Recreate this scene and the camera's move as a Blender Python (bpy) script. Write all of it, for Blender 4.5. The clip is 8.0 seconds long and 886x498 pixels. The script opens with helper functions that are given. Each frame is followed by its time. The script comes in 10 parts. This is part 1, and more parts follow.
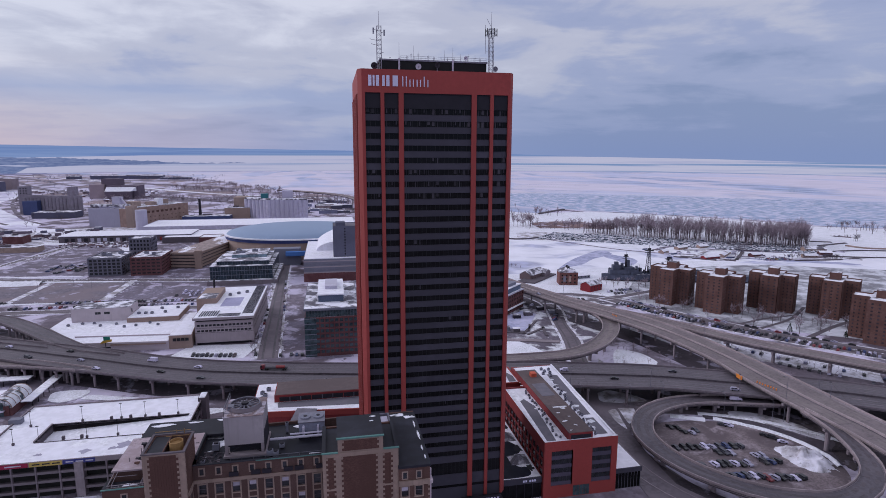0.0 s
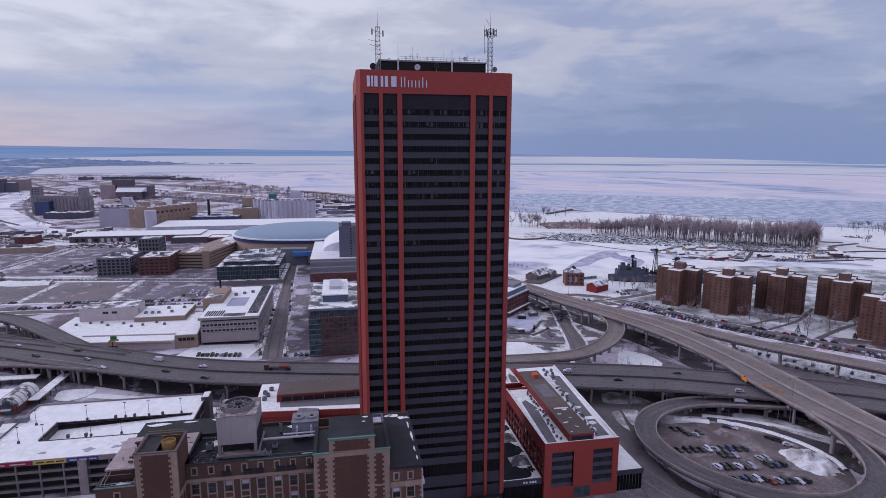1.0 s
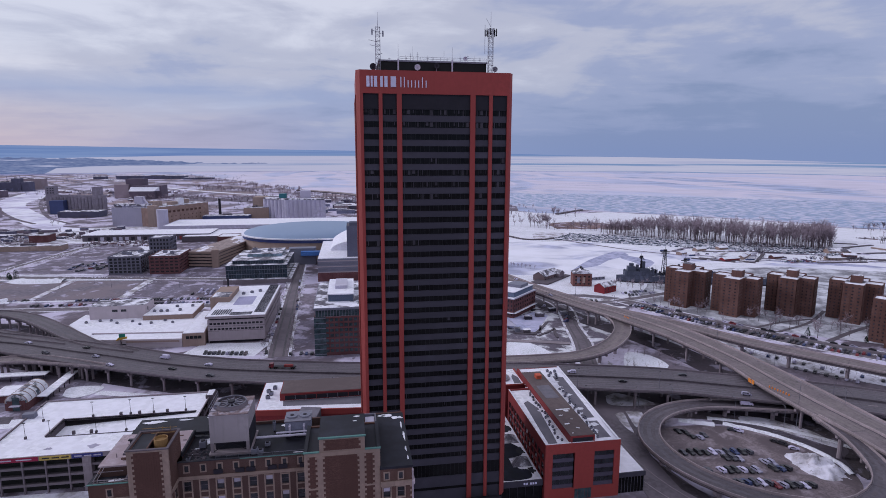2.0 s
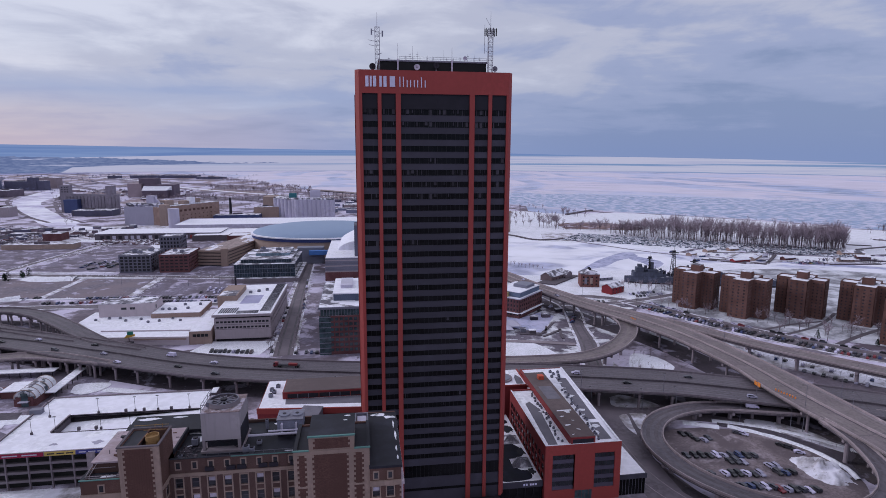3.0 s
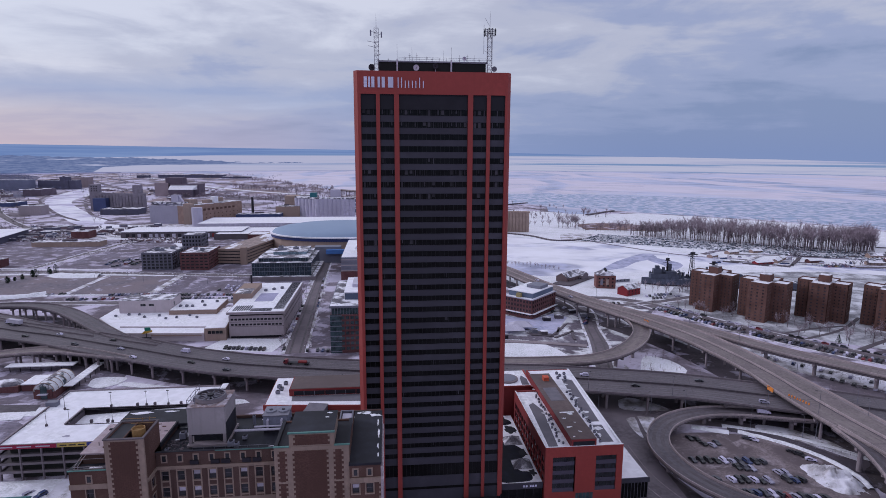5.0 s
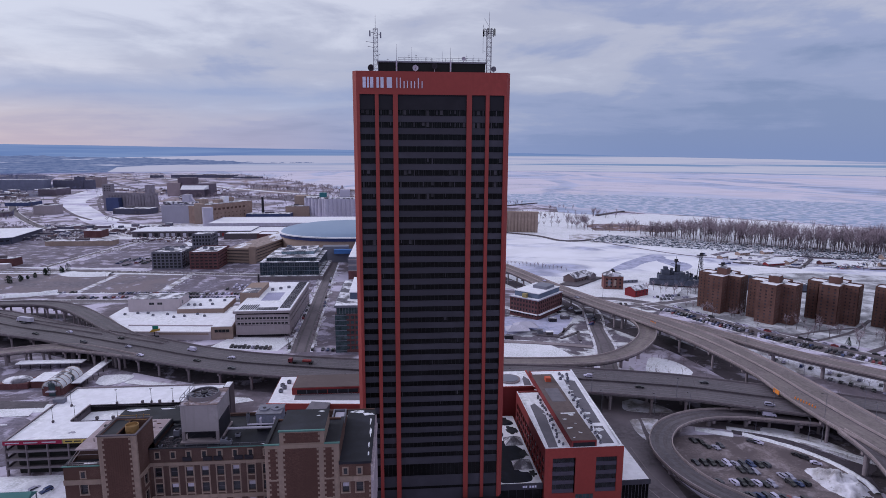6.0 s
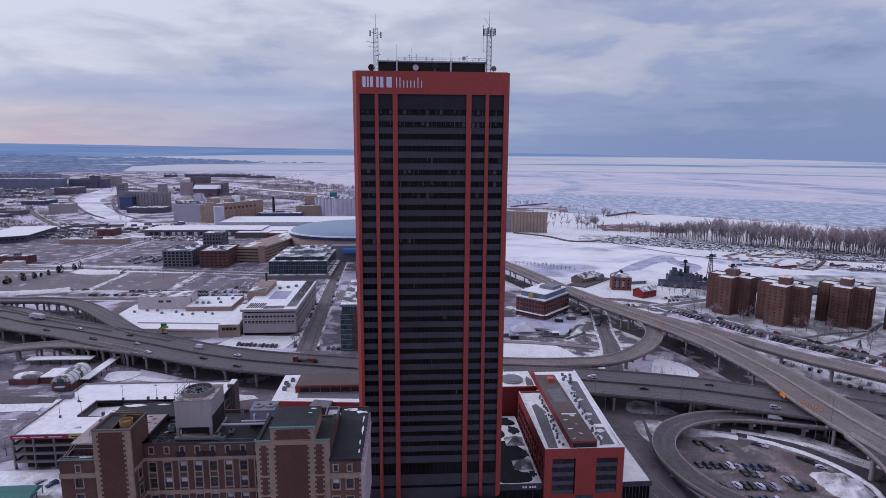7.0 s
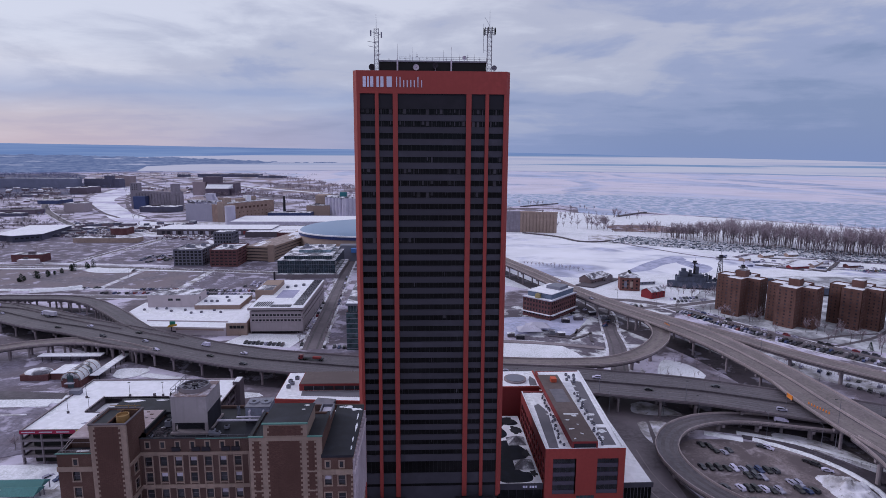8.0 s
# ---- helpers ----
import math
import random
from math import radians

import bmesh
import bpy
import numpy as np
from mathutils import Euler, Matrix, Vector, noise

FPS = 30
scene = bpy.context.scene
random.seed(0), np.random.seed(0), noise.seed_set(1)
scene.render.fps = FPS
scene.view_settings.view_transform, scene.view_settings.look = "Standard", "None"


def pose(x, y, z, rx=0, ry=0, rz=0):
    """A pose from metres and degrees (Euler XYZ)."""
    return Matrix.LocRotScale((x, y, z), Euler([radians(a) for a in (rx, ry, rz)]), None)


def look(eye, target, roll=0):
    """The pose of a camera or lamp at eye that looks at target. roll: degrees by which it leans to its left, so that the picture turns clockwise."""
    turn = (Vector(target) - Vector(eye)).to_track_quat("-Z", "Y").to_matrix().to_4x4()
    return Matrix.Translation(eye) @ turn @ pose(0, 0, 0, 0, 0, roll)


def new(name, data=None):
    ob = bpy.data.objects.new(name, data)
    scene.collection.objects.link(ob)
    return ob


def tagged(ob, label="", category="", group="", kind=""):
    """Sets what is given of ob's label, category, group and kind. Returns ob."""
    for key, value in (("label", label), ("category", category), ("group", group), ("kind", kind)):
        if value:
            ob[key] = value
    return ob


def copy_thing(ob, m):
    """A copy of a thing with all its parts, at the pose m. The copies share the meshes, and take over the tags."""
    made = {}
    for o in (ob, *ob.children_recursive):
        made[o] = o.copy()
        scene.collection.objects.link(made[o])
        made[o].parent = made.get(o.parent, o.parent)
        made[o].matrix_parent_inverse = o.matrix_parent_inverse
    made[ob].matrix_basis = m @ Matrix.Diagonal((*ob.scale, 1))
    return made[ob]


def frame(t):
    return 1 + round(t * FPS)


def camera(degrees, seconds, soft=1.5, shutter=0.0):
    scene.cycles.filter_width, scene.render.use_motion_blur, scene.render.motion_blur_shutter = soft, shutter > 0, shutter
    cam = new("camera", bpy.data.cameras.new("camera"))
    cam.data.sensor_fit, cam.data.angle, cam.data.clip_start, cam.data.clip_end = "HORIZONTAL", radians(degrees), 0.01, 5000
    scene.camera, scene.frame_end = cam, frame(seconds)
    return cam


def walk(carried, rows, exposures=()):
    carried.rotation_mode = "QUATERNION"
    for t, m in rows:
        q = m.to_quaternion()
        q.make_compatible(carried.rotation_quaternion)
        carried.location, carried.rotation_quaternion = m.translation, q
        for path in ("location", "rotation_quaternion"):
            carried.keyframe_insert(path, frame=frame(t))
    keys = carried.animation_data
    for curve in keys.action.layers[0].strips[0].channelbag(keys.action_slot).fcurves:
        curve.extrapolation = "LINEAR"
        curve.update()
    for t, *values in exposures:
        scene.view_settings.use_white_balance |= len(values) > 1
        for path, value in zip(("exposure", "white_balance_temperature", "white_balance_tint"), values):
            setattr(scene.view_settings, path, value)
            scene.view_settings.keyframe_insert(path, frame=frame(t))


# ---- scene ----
cam = camera(76.1, 8.0, 0.62)
PATH = [
    (0, (-0.124, 0.052, 133.8), (0.26, 1.987, 133.468), 0.2),
    (0.5, (1.463, -0.17, 133.865), (1.832, 1.768, 133.533), 0.2),
    (1, (3.188, -0.444, 133.896), (3.541, 1.496, 133.565), 0.1),
    (1.5, (5.071, -0.703, 133.944), (5.405, 1.241, 133.613), 0.1),
    (3, (10.99, -1.474, 133.931), (11.267, 0.479, 133.599), 0.2),
    (3.5, (13.053, -1.699, 133.94), (13.31, 0.257, 133.608), 0.2),
    (4, (15.149, -2.104, 134.037), (15.386, -0.146, 133.704), 0.2),
    (4.5, (17.215, -2.597, 134.042), (17.431, -0.637, 133.709), 0.2),
    (6, (23.232, -3.58, 134.029), (23.391, -1.614, 133.697), 0.2),
    (6.5, (25.309, -3.854, 133.974), (25.447, -1.886, 133.641), 0.2),
    (7, (27.28, -4.184, 133.868), (27.399, -2.215, 133.536), 0.3),
    (7.5, (29.284, -4.532, 133.831), (29.384, -2.562, 133.499), 0.3),
    (8, (31.138, -4.864, 133.636), (31.217, -2.893, 133.304), 0.3),
]
walk(cam, [(t, look(eye, target, roll)) for t, eye, target, roll in PATH], [(0.0, -0.12, 5740, 14), (8.0, -0.165, 5650, 14)])

# ---- world, sun, light ----
SUN_AZ, SUN_EL = radians(-68), radians(24)
world = bpy.data.worlds.new("overcast_sky")
scene.world = world
world.use_nodes = True
wn, wl = world.node_tree.nodes, world.node_tree.links
wn.clear()


def wmath(op, a, b=None, c=None):
    n = wn.new("ShaderNodeMath")
    n.operation = op
    for i, v in enumerate((a, b, c)):
        if v is None:
            continue
        if isinstance(v, (int, float)):
            n.inputs[i].default_value = v
        else:
            wl.new(v, n.inputs[i])
    return n.outputs[0]


def wmix(f, a, b):
    n = wn.new("ShaderNodeMix")
    n.data_type = "RGBA"
    for i, v in ((0, f), (6, a), (7, b)):
        if isinstance(v, (int, float)):
            n.inputs[i].default_value = v
        elif isinstance(v, tuple):
            n.inputs[i].default_value = (*v, 1)
        else:
            wl.new(v, n.inputs[i])
    return n.outputs[2]


def wramp(fac, stops):
    n = wn.new("ShaderNodeValToRGB")
    n.color_ramp.interpolation = "EASE"
    el = n.color_ramp.elements
    el[0].position, el[0].color = stops[0][0], (*stops[0][1], 1)
    el[1].position, el[1].color = stops[-1][0], (*stops[-1][1], 1)
    for p, c in stops[1:-1]:
        e = el.new(p)
        e.color = (*c, 1)
    wl.new(fac, n.inputs[0])
    return n.outputs[0]


wco = wn.new("ShaderNodeTexCoord")
wsep = wn.new("ShaderNodeSeparateXYZ")
wl.new(wco.outputs["Generated"], wsep.inputs[0])
wx, wy, wz = wsep.outputs
wden = wmath("ADD", wmath("MAXIMUM", wz, 0.0), 0.09)
wcom = wn.new("ShaderNodeCombineXYZ")
wl.new(wmath("DIVIDE", wx, wden), wcom.inputs[0])
wl.new(wmath("MULTIPLY", wmath("DIVIDE", wy, wden), 1.25), wcom.inputs[1])


def wnoise(scale, detail, rough, warp, offset):
    mp = wn.new("ShaderNodeMapping")
    mp.inputs["Location"].default_value = offset
    wl.new(wcom.outputs[0], mp.inputs["Vector"])
    n = wn.new("ShaderNodeTexNoise")
    n.inputs["Scale"].default_value, n.inputs["Detail"].default_value = scale, detail
    n.inputs["Roughness"].default_value, n.inputs["Distortion"].default_value = rough, warp
    wl.new(mp.outputs[0], n.inputs["Vector"])
    return n.outputs[0]


cloud_big = wnoise(0.30, 3, 0.5, 0.6, (3.1, 1.7, 0))
cloud_fine = wnoise(1.1, 8, 0.6, 0.4, (0.4, 5.2, 0))
wdir = wn.new("ShaderNodeCombineXYZ")
wl.new(wx, wdir.inputs[0])
wl.new(wy, wdir.inputs[1])
wl.new(wmath("MULTIPLY", wz, 3.4), wdir.inputs[2])
lumps = wn.new("ShaderNodeTexNoise")
lumps.inputs["Scale"].default_value, lumps.inputs["Detail"].default_value = 5.0, 9
lumps.inputs["Roughness"].default_value, lumps.inputs["Distortion"].default_value = 0.55, 0.35
wl.new(wdir.outputs[0], lumps.inputs["Vector"])
cloud = wmath("ADD", wmath("MULTIPLY", cloud_big, 0.42), wmath("MULTIPLY", cloud_fine, 0.20))
cloud = wmath("ADD", cloud, wmath("MULTIPLY", lumps.outputs[0], 0.38))
bright_side = wmath("MULTIPLY", wx, -0.16)
cloud = wmath("ADD", wmath("ADD", cloud, bright_side), wmath("MULTIPLY", wmath("SUBTRACT", wz, 0.09), 0.95))
deck = wramp(cloud, [(0.37, (0.285, 0.330, 0.465)), (0.46, (0.410, 0.435, 0.565)), (0.54, (0.585, 0.570, 0.620)), (0.65, (0.810, 0.780, 0.785))])
sky = wn.new("ShaderNodeTexSky")
sky.sky_type, sky.sun_disc = "NISHITA", False
sky.sun_elevation, sky.sun_rotation = SUN_EL, SUN_AZ
nish = wn.new("ShaderNodeVectorMath")
nish.operation = "SCALE"
nish.inputs[3].default_value = 0.10
wl.new(sky.outputs[0], nish.inputs[0])
deck = wmix(0.12, deck, nish.outputs[0])
# haze towards the horizon: warm pink on one side, blue-grey over the lake
side = wmath("MULTIPLY", wmath("ADD", wx, 0.55), 1.0)
side = wmath("MINIMUM", wmath("MAXIMUM", side, 0.0), 1.0)
haze = wramp(side, [(0.0, (0.720, 0.545, 0.530)), (0.28, (0.530, 0.475, 0.565)), (0.62, (0.330, 0.385, 0.560)), (1.0, (0.255, 0.320, 0.500))])
hz = wmath("SUBTRACT", 1.0, wmath("MULTIPLY", wmath("MAXIMUM", wz, 0.0), 6.0))
hz = wmath("POWER", wmath("MAXIMUM", hz, 0.0), 1.6)
deck = wmix(wmath("MULTIPLY", hz, 0.85), deck, haze)
bank_z = wmath("ADD", wz, wmath("MULTIPLY", wmath("SUBTRACT", lumps.outputs[0], 0.5), 0.05))
bank = wmath("SUBTRACT", 1.0, wmath("MULTIPLY", wmath("ABSOLUTE", wmath("SUBTRACT", bank_z, 0.090)), 28.0))
bank = wmath("MAXIMUM", bank, 0.0)
bank_side = wmath("MINIMUM", wmath("MAXIMUM", wmath("MULTIPLY_ADD", wx, -2.4, 0.25), 0.0), 0.62)
deck = wmix(wmath("MULTIPLY", bank, bank_side), deck, (0.390, 0.455, 0.610))
up = wmath("MULTIPLY_ADD", wmath("MAXIMUM", wz, 0.0), 0.12, 0.97)
wbg = wn.new("ShaderNodeBackground")
wl.new(deck, wbg.inputs[0])
wl.new(up, wbg.inputs[1])
wout = wn.new("ShaderNodeOutputWorld")
wl.new(wbg.outputs[0], wout.inputs[0])

sun = new("sun", bpy.data.lights.new("sun", "SUN"))
sun.data.energy, sun.data.angle, sun.data.color = 1.35, radians(16), (1.0, 0.93, 0.86)
sun_dir = Vector((math.sin(SUN_AZ) * math.cos(SUN_EL), math.cos(SUN_AZ) * math.cos(SUN_EL), math.sin(SUN_EL)))
sun.matrix_world = look(sun_dir * 900, (0, 0, 0))

# ---- materials ----


def tone(r, g, b, k=0.96):
    """A surface colour, from the 0 to 255 values that it shows under this sky."""
    out = []
    for v, tint in ((r, 0.955), (g, 0.988), (b, 0.915)):
        v /= 255
        v = v / 12.92 if v <= 0.04045 else ((v + 0.055) / 1.055) ** 2.4
        out.append(min(0.85, v / k / tint))
    return tuple(out)


def node_mat(name):
    m = bpy.data.materials.new(name)
    m.use_nodes = True
    nt = m.node_tree
    return m, nt, nt.nodes["Principled BSDF"]


def noise_fac(nt, scale, detail=4, lo=0.35, hi=0.65, stretch=(1, 1, 1), rough=0.55, warp=0.0):
    """A world-space noise between 0 and 1, cut softly between lo and hi."""
    g = nt.nodes.new("ShaderNodeNewGeometry")
    mp = nt.nodes.new("ShaderNodeMapping")
    mp.inputs["Scale"].default_value = stretch
    nt.links.new(g.outputs["Position"], mp.inputs["Vector"])
    n = nt.nodes.new("ShaderNodeTexNoise")
    n.inputs["Scale"].default_value, n.inputs["Detail"].default_value = scale, detail
    n.inputs["Roughness"].default_value, n.inputs["Distortion"].default_value = rough, warp
    nt.links.new(mp.outputs[0], n.inputs["Vector"])
    r = nt.nodes.new("ShaderNodeMapRange")
    r.interpolation_type = "SMOOTHSTEP"
    r.inputs[1].default_value, r.inputs[2].default_value = lo, hi
    nt.links.new(n.outputs[0], r.inputs[0])
    return r.outputs[0]


def mix_rgb(nt, f, a, b):
    n = nt.nodes.new("ShaderNodeMix")
    n.data_type = "RGBA"
    for i, v in ((0, f), (6, a), (7, b)):
        if isinstance(v, (int, float)):
            n.inputs[i].default_value = v
        elif isinstance(v, tuple):
            n.inputs[i].default_value = (*v, 1)
        else:
            nt.links.new(v, n.inputs[i])
    return n.outputs[2]


def shade(c, k):
    return tuple(min(0.9, v * k) for v in c)


def surface(name, colour, rough=0.8, metal=0.0, big=0.05, fine=1.5, amount=0.18, bump=0.0, streak=0.0, per_object=0.0, specular=0.3):
    """A plain surface with stains at a large and a small scale."""
    m, nt, b = node_mat(name)
    c = mix_rgb(nt, noise_fac(nt, big, 5), shade(colour, 1 - amount), shade(colour, 1 + amount))
    c = mix_rgb(nt, noise_fac(nt, fine, 3, 0.3, 0.7), c, shade(colour, 1 - amount * 0.8))
    mixn = nt.nodes[-1]
    if streak:
        s = noise_fac(nt, 0.9, 3, 0.5, 0.8, (1, 1, 0.06))
        c = mix_rgb(nt, s, c, shade(colour, 1 - streak))
    if per_object:
        oi = nt.nodes.new("ShaderNodeObjectInfo")
        hs = nt.nodes.new("ShaderNodeHueSaturation")
        r = nt.nodes.new("ShaderNodeMapRange")
        r.inputs[3].default_value, r.inputs[4].default_value = 1 - per_object, 1 + per_object
        nt.links.new(oi.outputs["Random"], r.inputs[0])
        nt.links.new(r.outputs[0], hs.inputs["Value"])
        nt.links.new(c, hs.inputs["Color"])
        c = hs.outputs[0]
    nt.links.new(c, b.inputs["Base Color"])
    b.inputs["Roughness"].default_value, b.inputs["Metallic"].default_value = rough, metal
    b.inputs["Specular IOR Level"].default_value = specular
    if bump:
        bn = nt.nodes.new("ShaderNodeBump")
        bn.inputs["Strength"].default_value, bn.inputs["Distance"].default_value = bump, 0.2
        nt.links.new(noise_fac(nt, fine, 4, 0.0, 1.0), bn.inputs["Height"])
        nt.links.new(bn.outputs[0], b.inputs["Normal"])
    return m


def patchy(name, under, over, scale, lo, hi, rough=0.85, stretch=(1, 1, 1), detail=6, second=None, fine=0.4, bump=0.0, warp=0.3, speck=0.0, speck_scale=0.28, spec=0.25):
    """Patches of one surface over another, as snow over ground."""
    m, nt, b = node_mat(name)
    u = mix_rgb(nt, noise_fac(nt, fine, 4), shade(under, 0.8), shade(under, 1.2))
    if second:
        u = mix_rgb(nt, noise_fac(nt, scale * 0.45, 4, 0.4, 0.6), u, second)
    o = mix_rgb(nt, noise_fac(nt, fine * 0.5, 3), shade(over, 0.9), over)
    f = noise_fac(nt, scale, detail, lo, hi, stretch, 0.6, warp)
    c = mix_rgb(nt, f, u, o)
    if speck:
        # scattered crumbs of the lower surface and of the upper one
        for sc, lim, col in ((speck_scale, 0.60, shade(under, 0.62)), (speck_scale * 0.8, 0.63, shade(over, 0.96))):
            k = nt.nodes.new("ShaderNodeMath")
            k.operation = "MULTIPLY"
            k.inputs[1].default_value = speck
            nt.links.new(noise_fac(nt, sc, 7, lim, lim + 0.07, (1, 1, 1) if lim < 0.62 else (0.8, 1.1, 1), 0.62, 0.1), k.inputs[0])
            c = mix_rgb(nt, k.outputs[0], c, col)
    nt.links.new(c, b.inputs["Base Color"])
    b.inputs["Roughness"].default_value = rough
    b.inputs["Specular IOR Level"].default_value = spec
    if bump:
        bn = nt.nodes.new("ShaderNodeBump")
        bn.inputs["Strength"].default_value, bn.inputs["Distance"].default_value = bump, 0.3
        nt.links.new(f, bn.inputs["Height"])
        nt.links.new(bn.outputs[0], b.inputs["Normal"])
    return m


def brickwork(name, colour, mortar, course=0.075, amount=0.2):
    """Brick courses too fine to pick apart, with stains."""
    m, nt, b = node_mat(name)
    g = nt.nodes.new("ShaderNodeNewGeometry")
    sp = nt.nodes.new("ShaderNodeSeparateXYZ")
    nt.links.new(g.outputs["Position"], sp.inputs[0])
    w = nt.nodes.new("ShaderNodeMath")
    w.operation = "ADD"
    nt.links.new(sp.outputs[0], w.inputs[0])
    nt.links.new(sp.outputs[1], w.inputs[1])
    cb = nt.nodes.new("ShaderNodeCombineXYZ")
    nt.links.new(w.outputs[0], cb.inputs[0])
    nt.links.new(sp.outputs[2], cb.inputs[1])
    t = nt.nodes.new("ShaderNodeTexBrick")
    t.inputs["Scale"].default_value = 1.0
    t.inputs["Brick Width"].default_value, t.inputs["Row Height"].default_value = course * 3.2, course
    t.inputs["Mortar Size"].default_value = course * 0.09
    t.inputs["Color1"].default_value, t.inputs["Color2"].default_value = (*shade(colour, 1 - amount), 1), (*shade(colour, 1 + amount), 1)
    t.inputs["Mortar"].default_value = (*mortar, 1)
    nt.links.new(cb.outputs[0], t.inputs["Vector"])
    c = mix_rgb(nt, noise_fac(nt, 0.12, 5, 0.3, 0.7), t.outputs[0], shade(colour, 0.75))
    c = mix_rgb(nt, noise_fac(nt, 0.7, 3, 0.55, 0.85, (1, 1, 0.08)), c, shade(colour, 0.6))
    nt.links.new(c, b.inputs["Base Color"])
    b.inputs["Roughness"].default_value = 0.9
    b.inputs["Specular IOR Level"].default_value = 0.2
    return m


def glassy(name, colour, rough=0.12, spec=0.5):
    m, nt, b = node_mat(name)
    c = mix_rgb(nt, noise_fac(nt, 0.35, 2, 0.3, 0.7), colour, shade(colour, 2.2))
    nt.links.new(c, b.inputs["Base Color"])
    b.inputs["Roughness"].default_value = rough
    b.inputs["Specular IOR Level"].default_value = spec
    return m


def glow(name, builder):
    """For the far distance alone: emission with daylight and haze in its colour."""
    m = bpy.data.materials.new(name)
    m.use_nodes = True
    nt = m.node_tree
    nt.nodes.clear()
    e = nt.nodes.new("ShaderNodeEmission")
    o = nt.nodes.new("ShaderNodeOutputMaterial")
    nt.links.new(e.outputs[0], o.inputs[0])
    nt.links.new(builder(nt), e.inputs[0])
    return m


SNOWC = (0.765, 0.752, 0.865)
rail_dark = patchy("rail_ballast", tone(92, 84, 92), tone(150, 145, 160), 0.04, 0.5, 0.64, 0.95, fine=0.15, detail=10)
snow = patchy("snow", (0.62, 0.62, 0.70), SNOWC, 0.08, 0.3, 0.7, fine=0.9, bump=0.15, speck=0.25)
snow_dirty = patchy("snow_dirty", (0.26, 0.238, 0.26), (0.69, 0.67, 0.79), 0.09, 0.36, 0.6, fine=0.7, bump=0.3, speck=0.8)
snow_roof = patchy("snow_roof", (0.69, 0.685, 0.775), SNOWC, 0.06, 0.28, 0.55, fine=0.5)
# Snow-poor ground, darkened further so the deck's shade is in its colour.
under_deck = patchy("thawed_shaded_ground_below_deck", tone(62, 57, 64), tone(140, 136, 152), 0.07, 0.56, 0.64, 0.9, fine=0.6, detail=10, second=tone(78, 72, 80), speck=0.5)
snow_thin = patchy("snow_thin_on_roof", tone(92, 90, 98), SNOWC, 0.11, 0.42, 0.58, fine=0.6)
lake_ice = patchy("lake_ice", tone(146, 158, 184), tone(197, 193, 205), 0.0030, 0.41, 0.54, 0.7, (1, 0.34, 1), 12, tone(180, 184, 204), 0.012, warp=0.9)
broken_ice = patchy("broken_lake_ice", tone(120, 140, 166), tone(188, 189, 206), 0.060, 0.45, 0.58, 0.5, (1, 0.5, 1), 14, tone(136, 153, 180), 0.05, warp=0.1)
basin_ice = patchy("basin_ice", tone(150, 154, 178), SNOWC, 0.012, 0.30, 0.52, 0.7, (0.7, 1, 1), 6, fine=0.05, warp=0.9)
ground_city = patchy("winter_ground", tone(110, 103, 112), tone(186, 181, 198), 0.022, 0.45, 0.56, 0.9, second=tone(86, 78, 86), fine=0.2, detail=12, speck=0.8, speck_scale=0.12)
grass_brown = patchy("dead_grass", tone(105, 100, 108), tone(172, 168, 186), 0.05, 0.56, 0.66, 0.95, second=tone(116, 107, 112), fine=0.3, detail=11, speck=0.55)
asphalt = patchy("asphalt", tone(68, 63, 71), tone(94, 88, 96), 0.06, 0.40, 0.75, 0.7, fine=0.5, detail=9, spec=0.3)
gravel_lot = patchy("gravelly_lot", tone(108, 99, 101), tone(142, 133, 138), 0.12, 0.50, 0.68, 0.95, fine=0.9, detail=12, second=tone(88, 80, 83), speck=0.5, speck_scale=0.5)
asphalt_lot = patchy("salted_lot_asphalt", tone(109, 104, 117), tone(166, 161, 178), 0.07, 0.51, 0.63, 0.92, fine=0.4, detail=12, second=tone(94, 87, 96), speck=0.6)
street_grey = patchy("worn_street_asphalt", tone(88, 82, 88), tone(112, 105, 111), 0.06, 0.40, 0.75, 0.75, fine=0.5, detail=9, second=tone(98, 91, 97), spec=0.3)
deck_road = patchy("highway_deck", tone(80, 76, 83), tone(94, 89, 95), 0.05, 0.35, 0.7, 0.66, fine=0.6, detail=8, spec=0.32)
deck_light = patchy("worn_concrete_deck", tone(106, 100, 99), tone(125, 118, 116), 0.05, 0.35, 0.7, 0.9, fine=0.6, detail=8)
asphalt_wear = patchy("worn_wheel_track", tone(76, 71, 76), tone(91, 85, 90), 0.08, 0.40, 0.75, 0.66, fine=0.7, detail=8, spec=0.32)
concrete_wear = patchy("worn_concrete_track", tone(101, 93, 95), tone(120, 111, 112), 0.08, 0.40, 0.7, 0.7, fine=0.7, detail=8)
concrete = surface("concrete", tone(132, 124, 128), 0.9, streak=0.25, fine=0.6)
concrete_dark = surface("weathered_concrete", tone(88, 82, 88), 0.9, streak=0.3, fine=0.6)
concrete_mid = surface("sooty_concrete", tone(114, 107, 112), 0.9, streak=0.25, fine=0.6)
barrier_c = surface("barrier_concrete", tone(150, 140, 141), 0.9, streak=0.2, fine=0.5)
steel_dark = surface("dark_steel", tone(46, 44, 52), 0.6, 0.4)
steel_grey = surface("galvanised_steel", tone(120, 120, 130), 0.5, 0.6)
white_metal = surface("white_painted_metal", tone(176, 174, 188), 0.5)
paint_line = surface("road_paint", tone(122, 116, 121), 0.8)
red_clad = surface("red_cladding", tone(138, 60, 56), 0.65, amount=0.10, big=0.03, fine=0.8, streak=0.10)
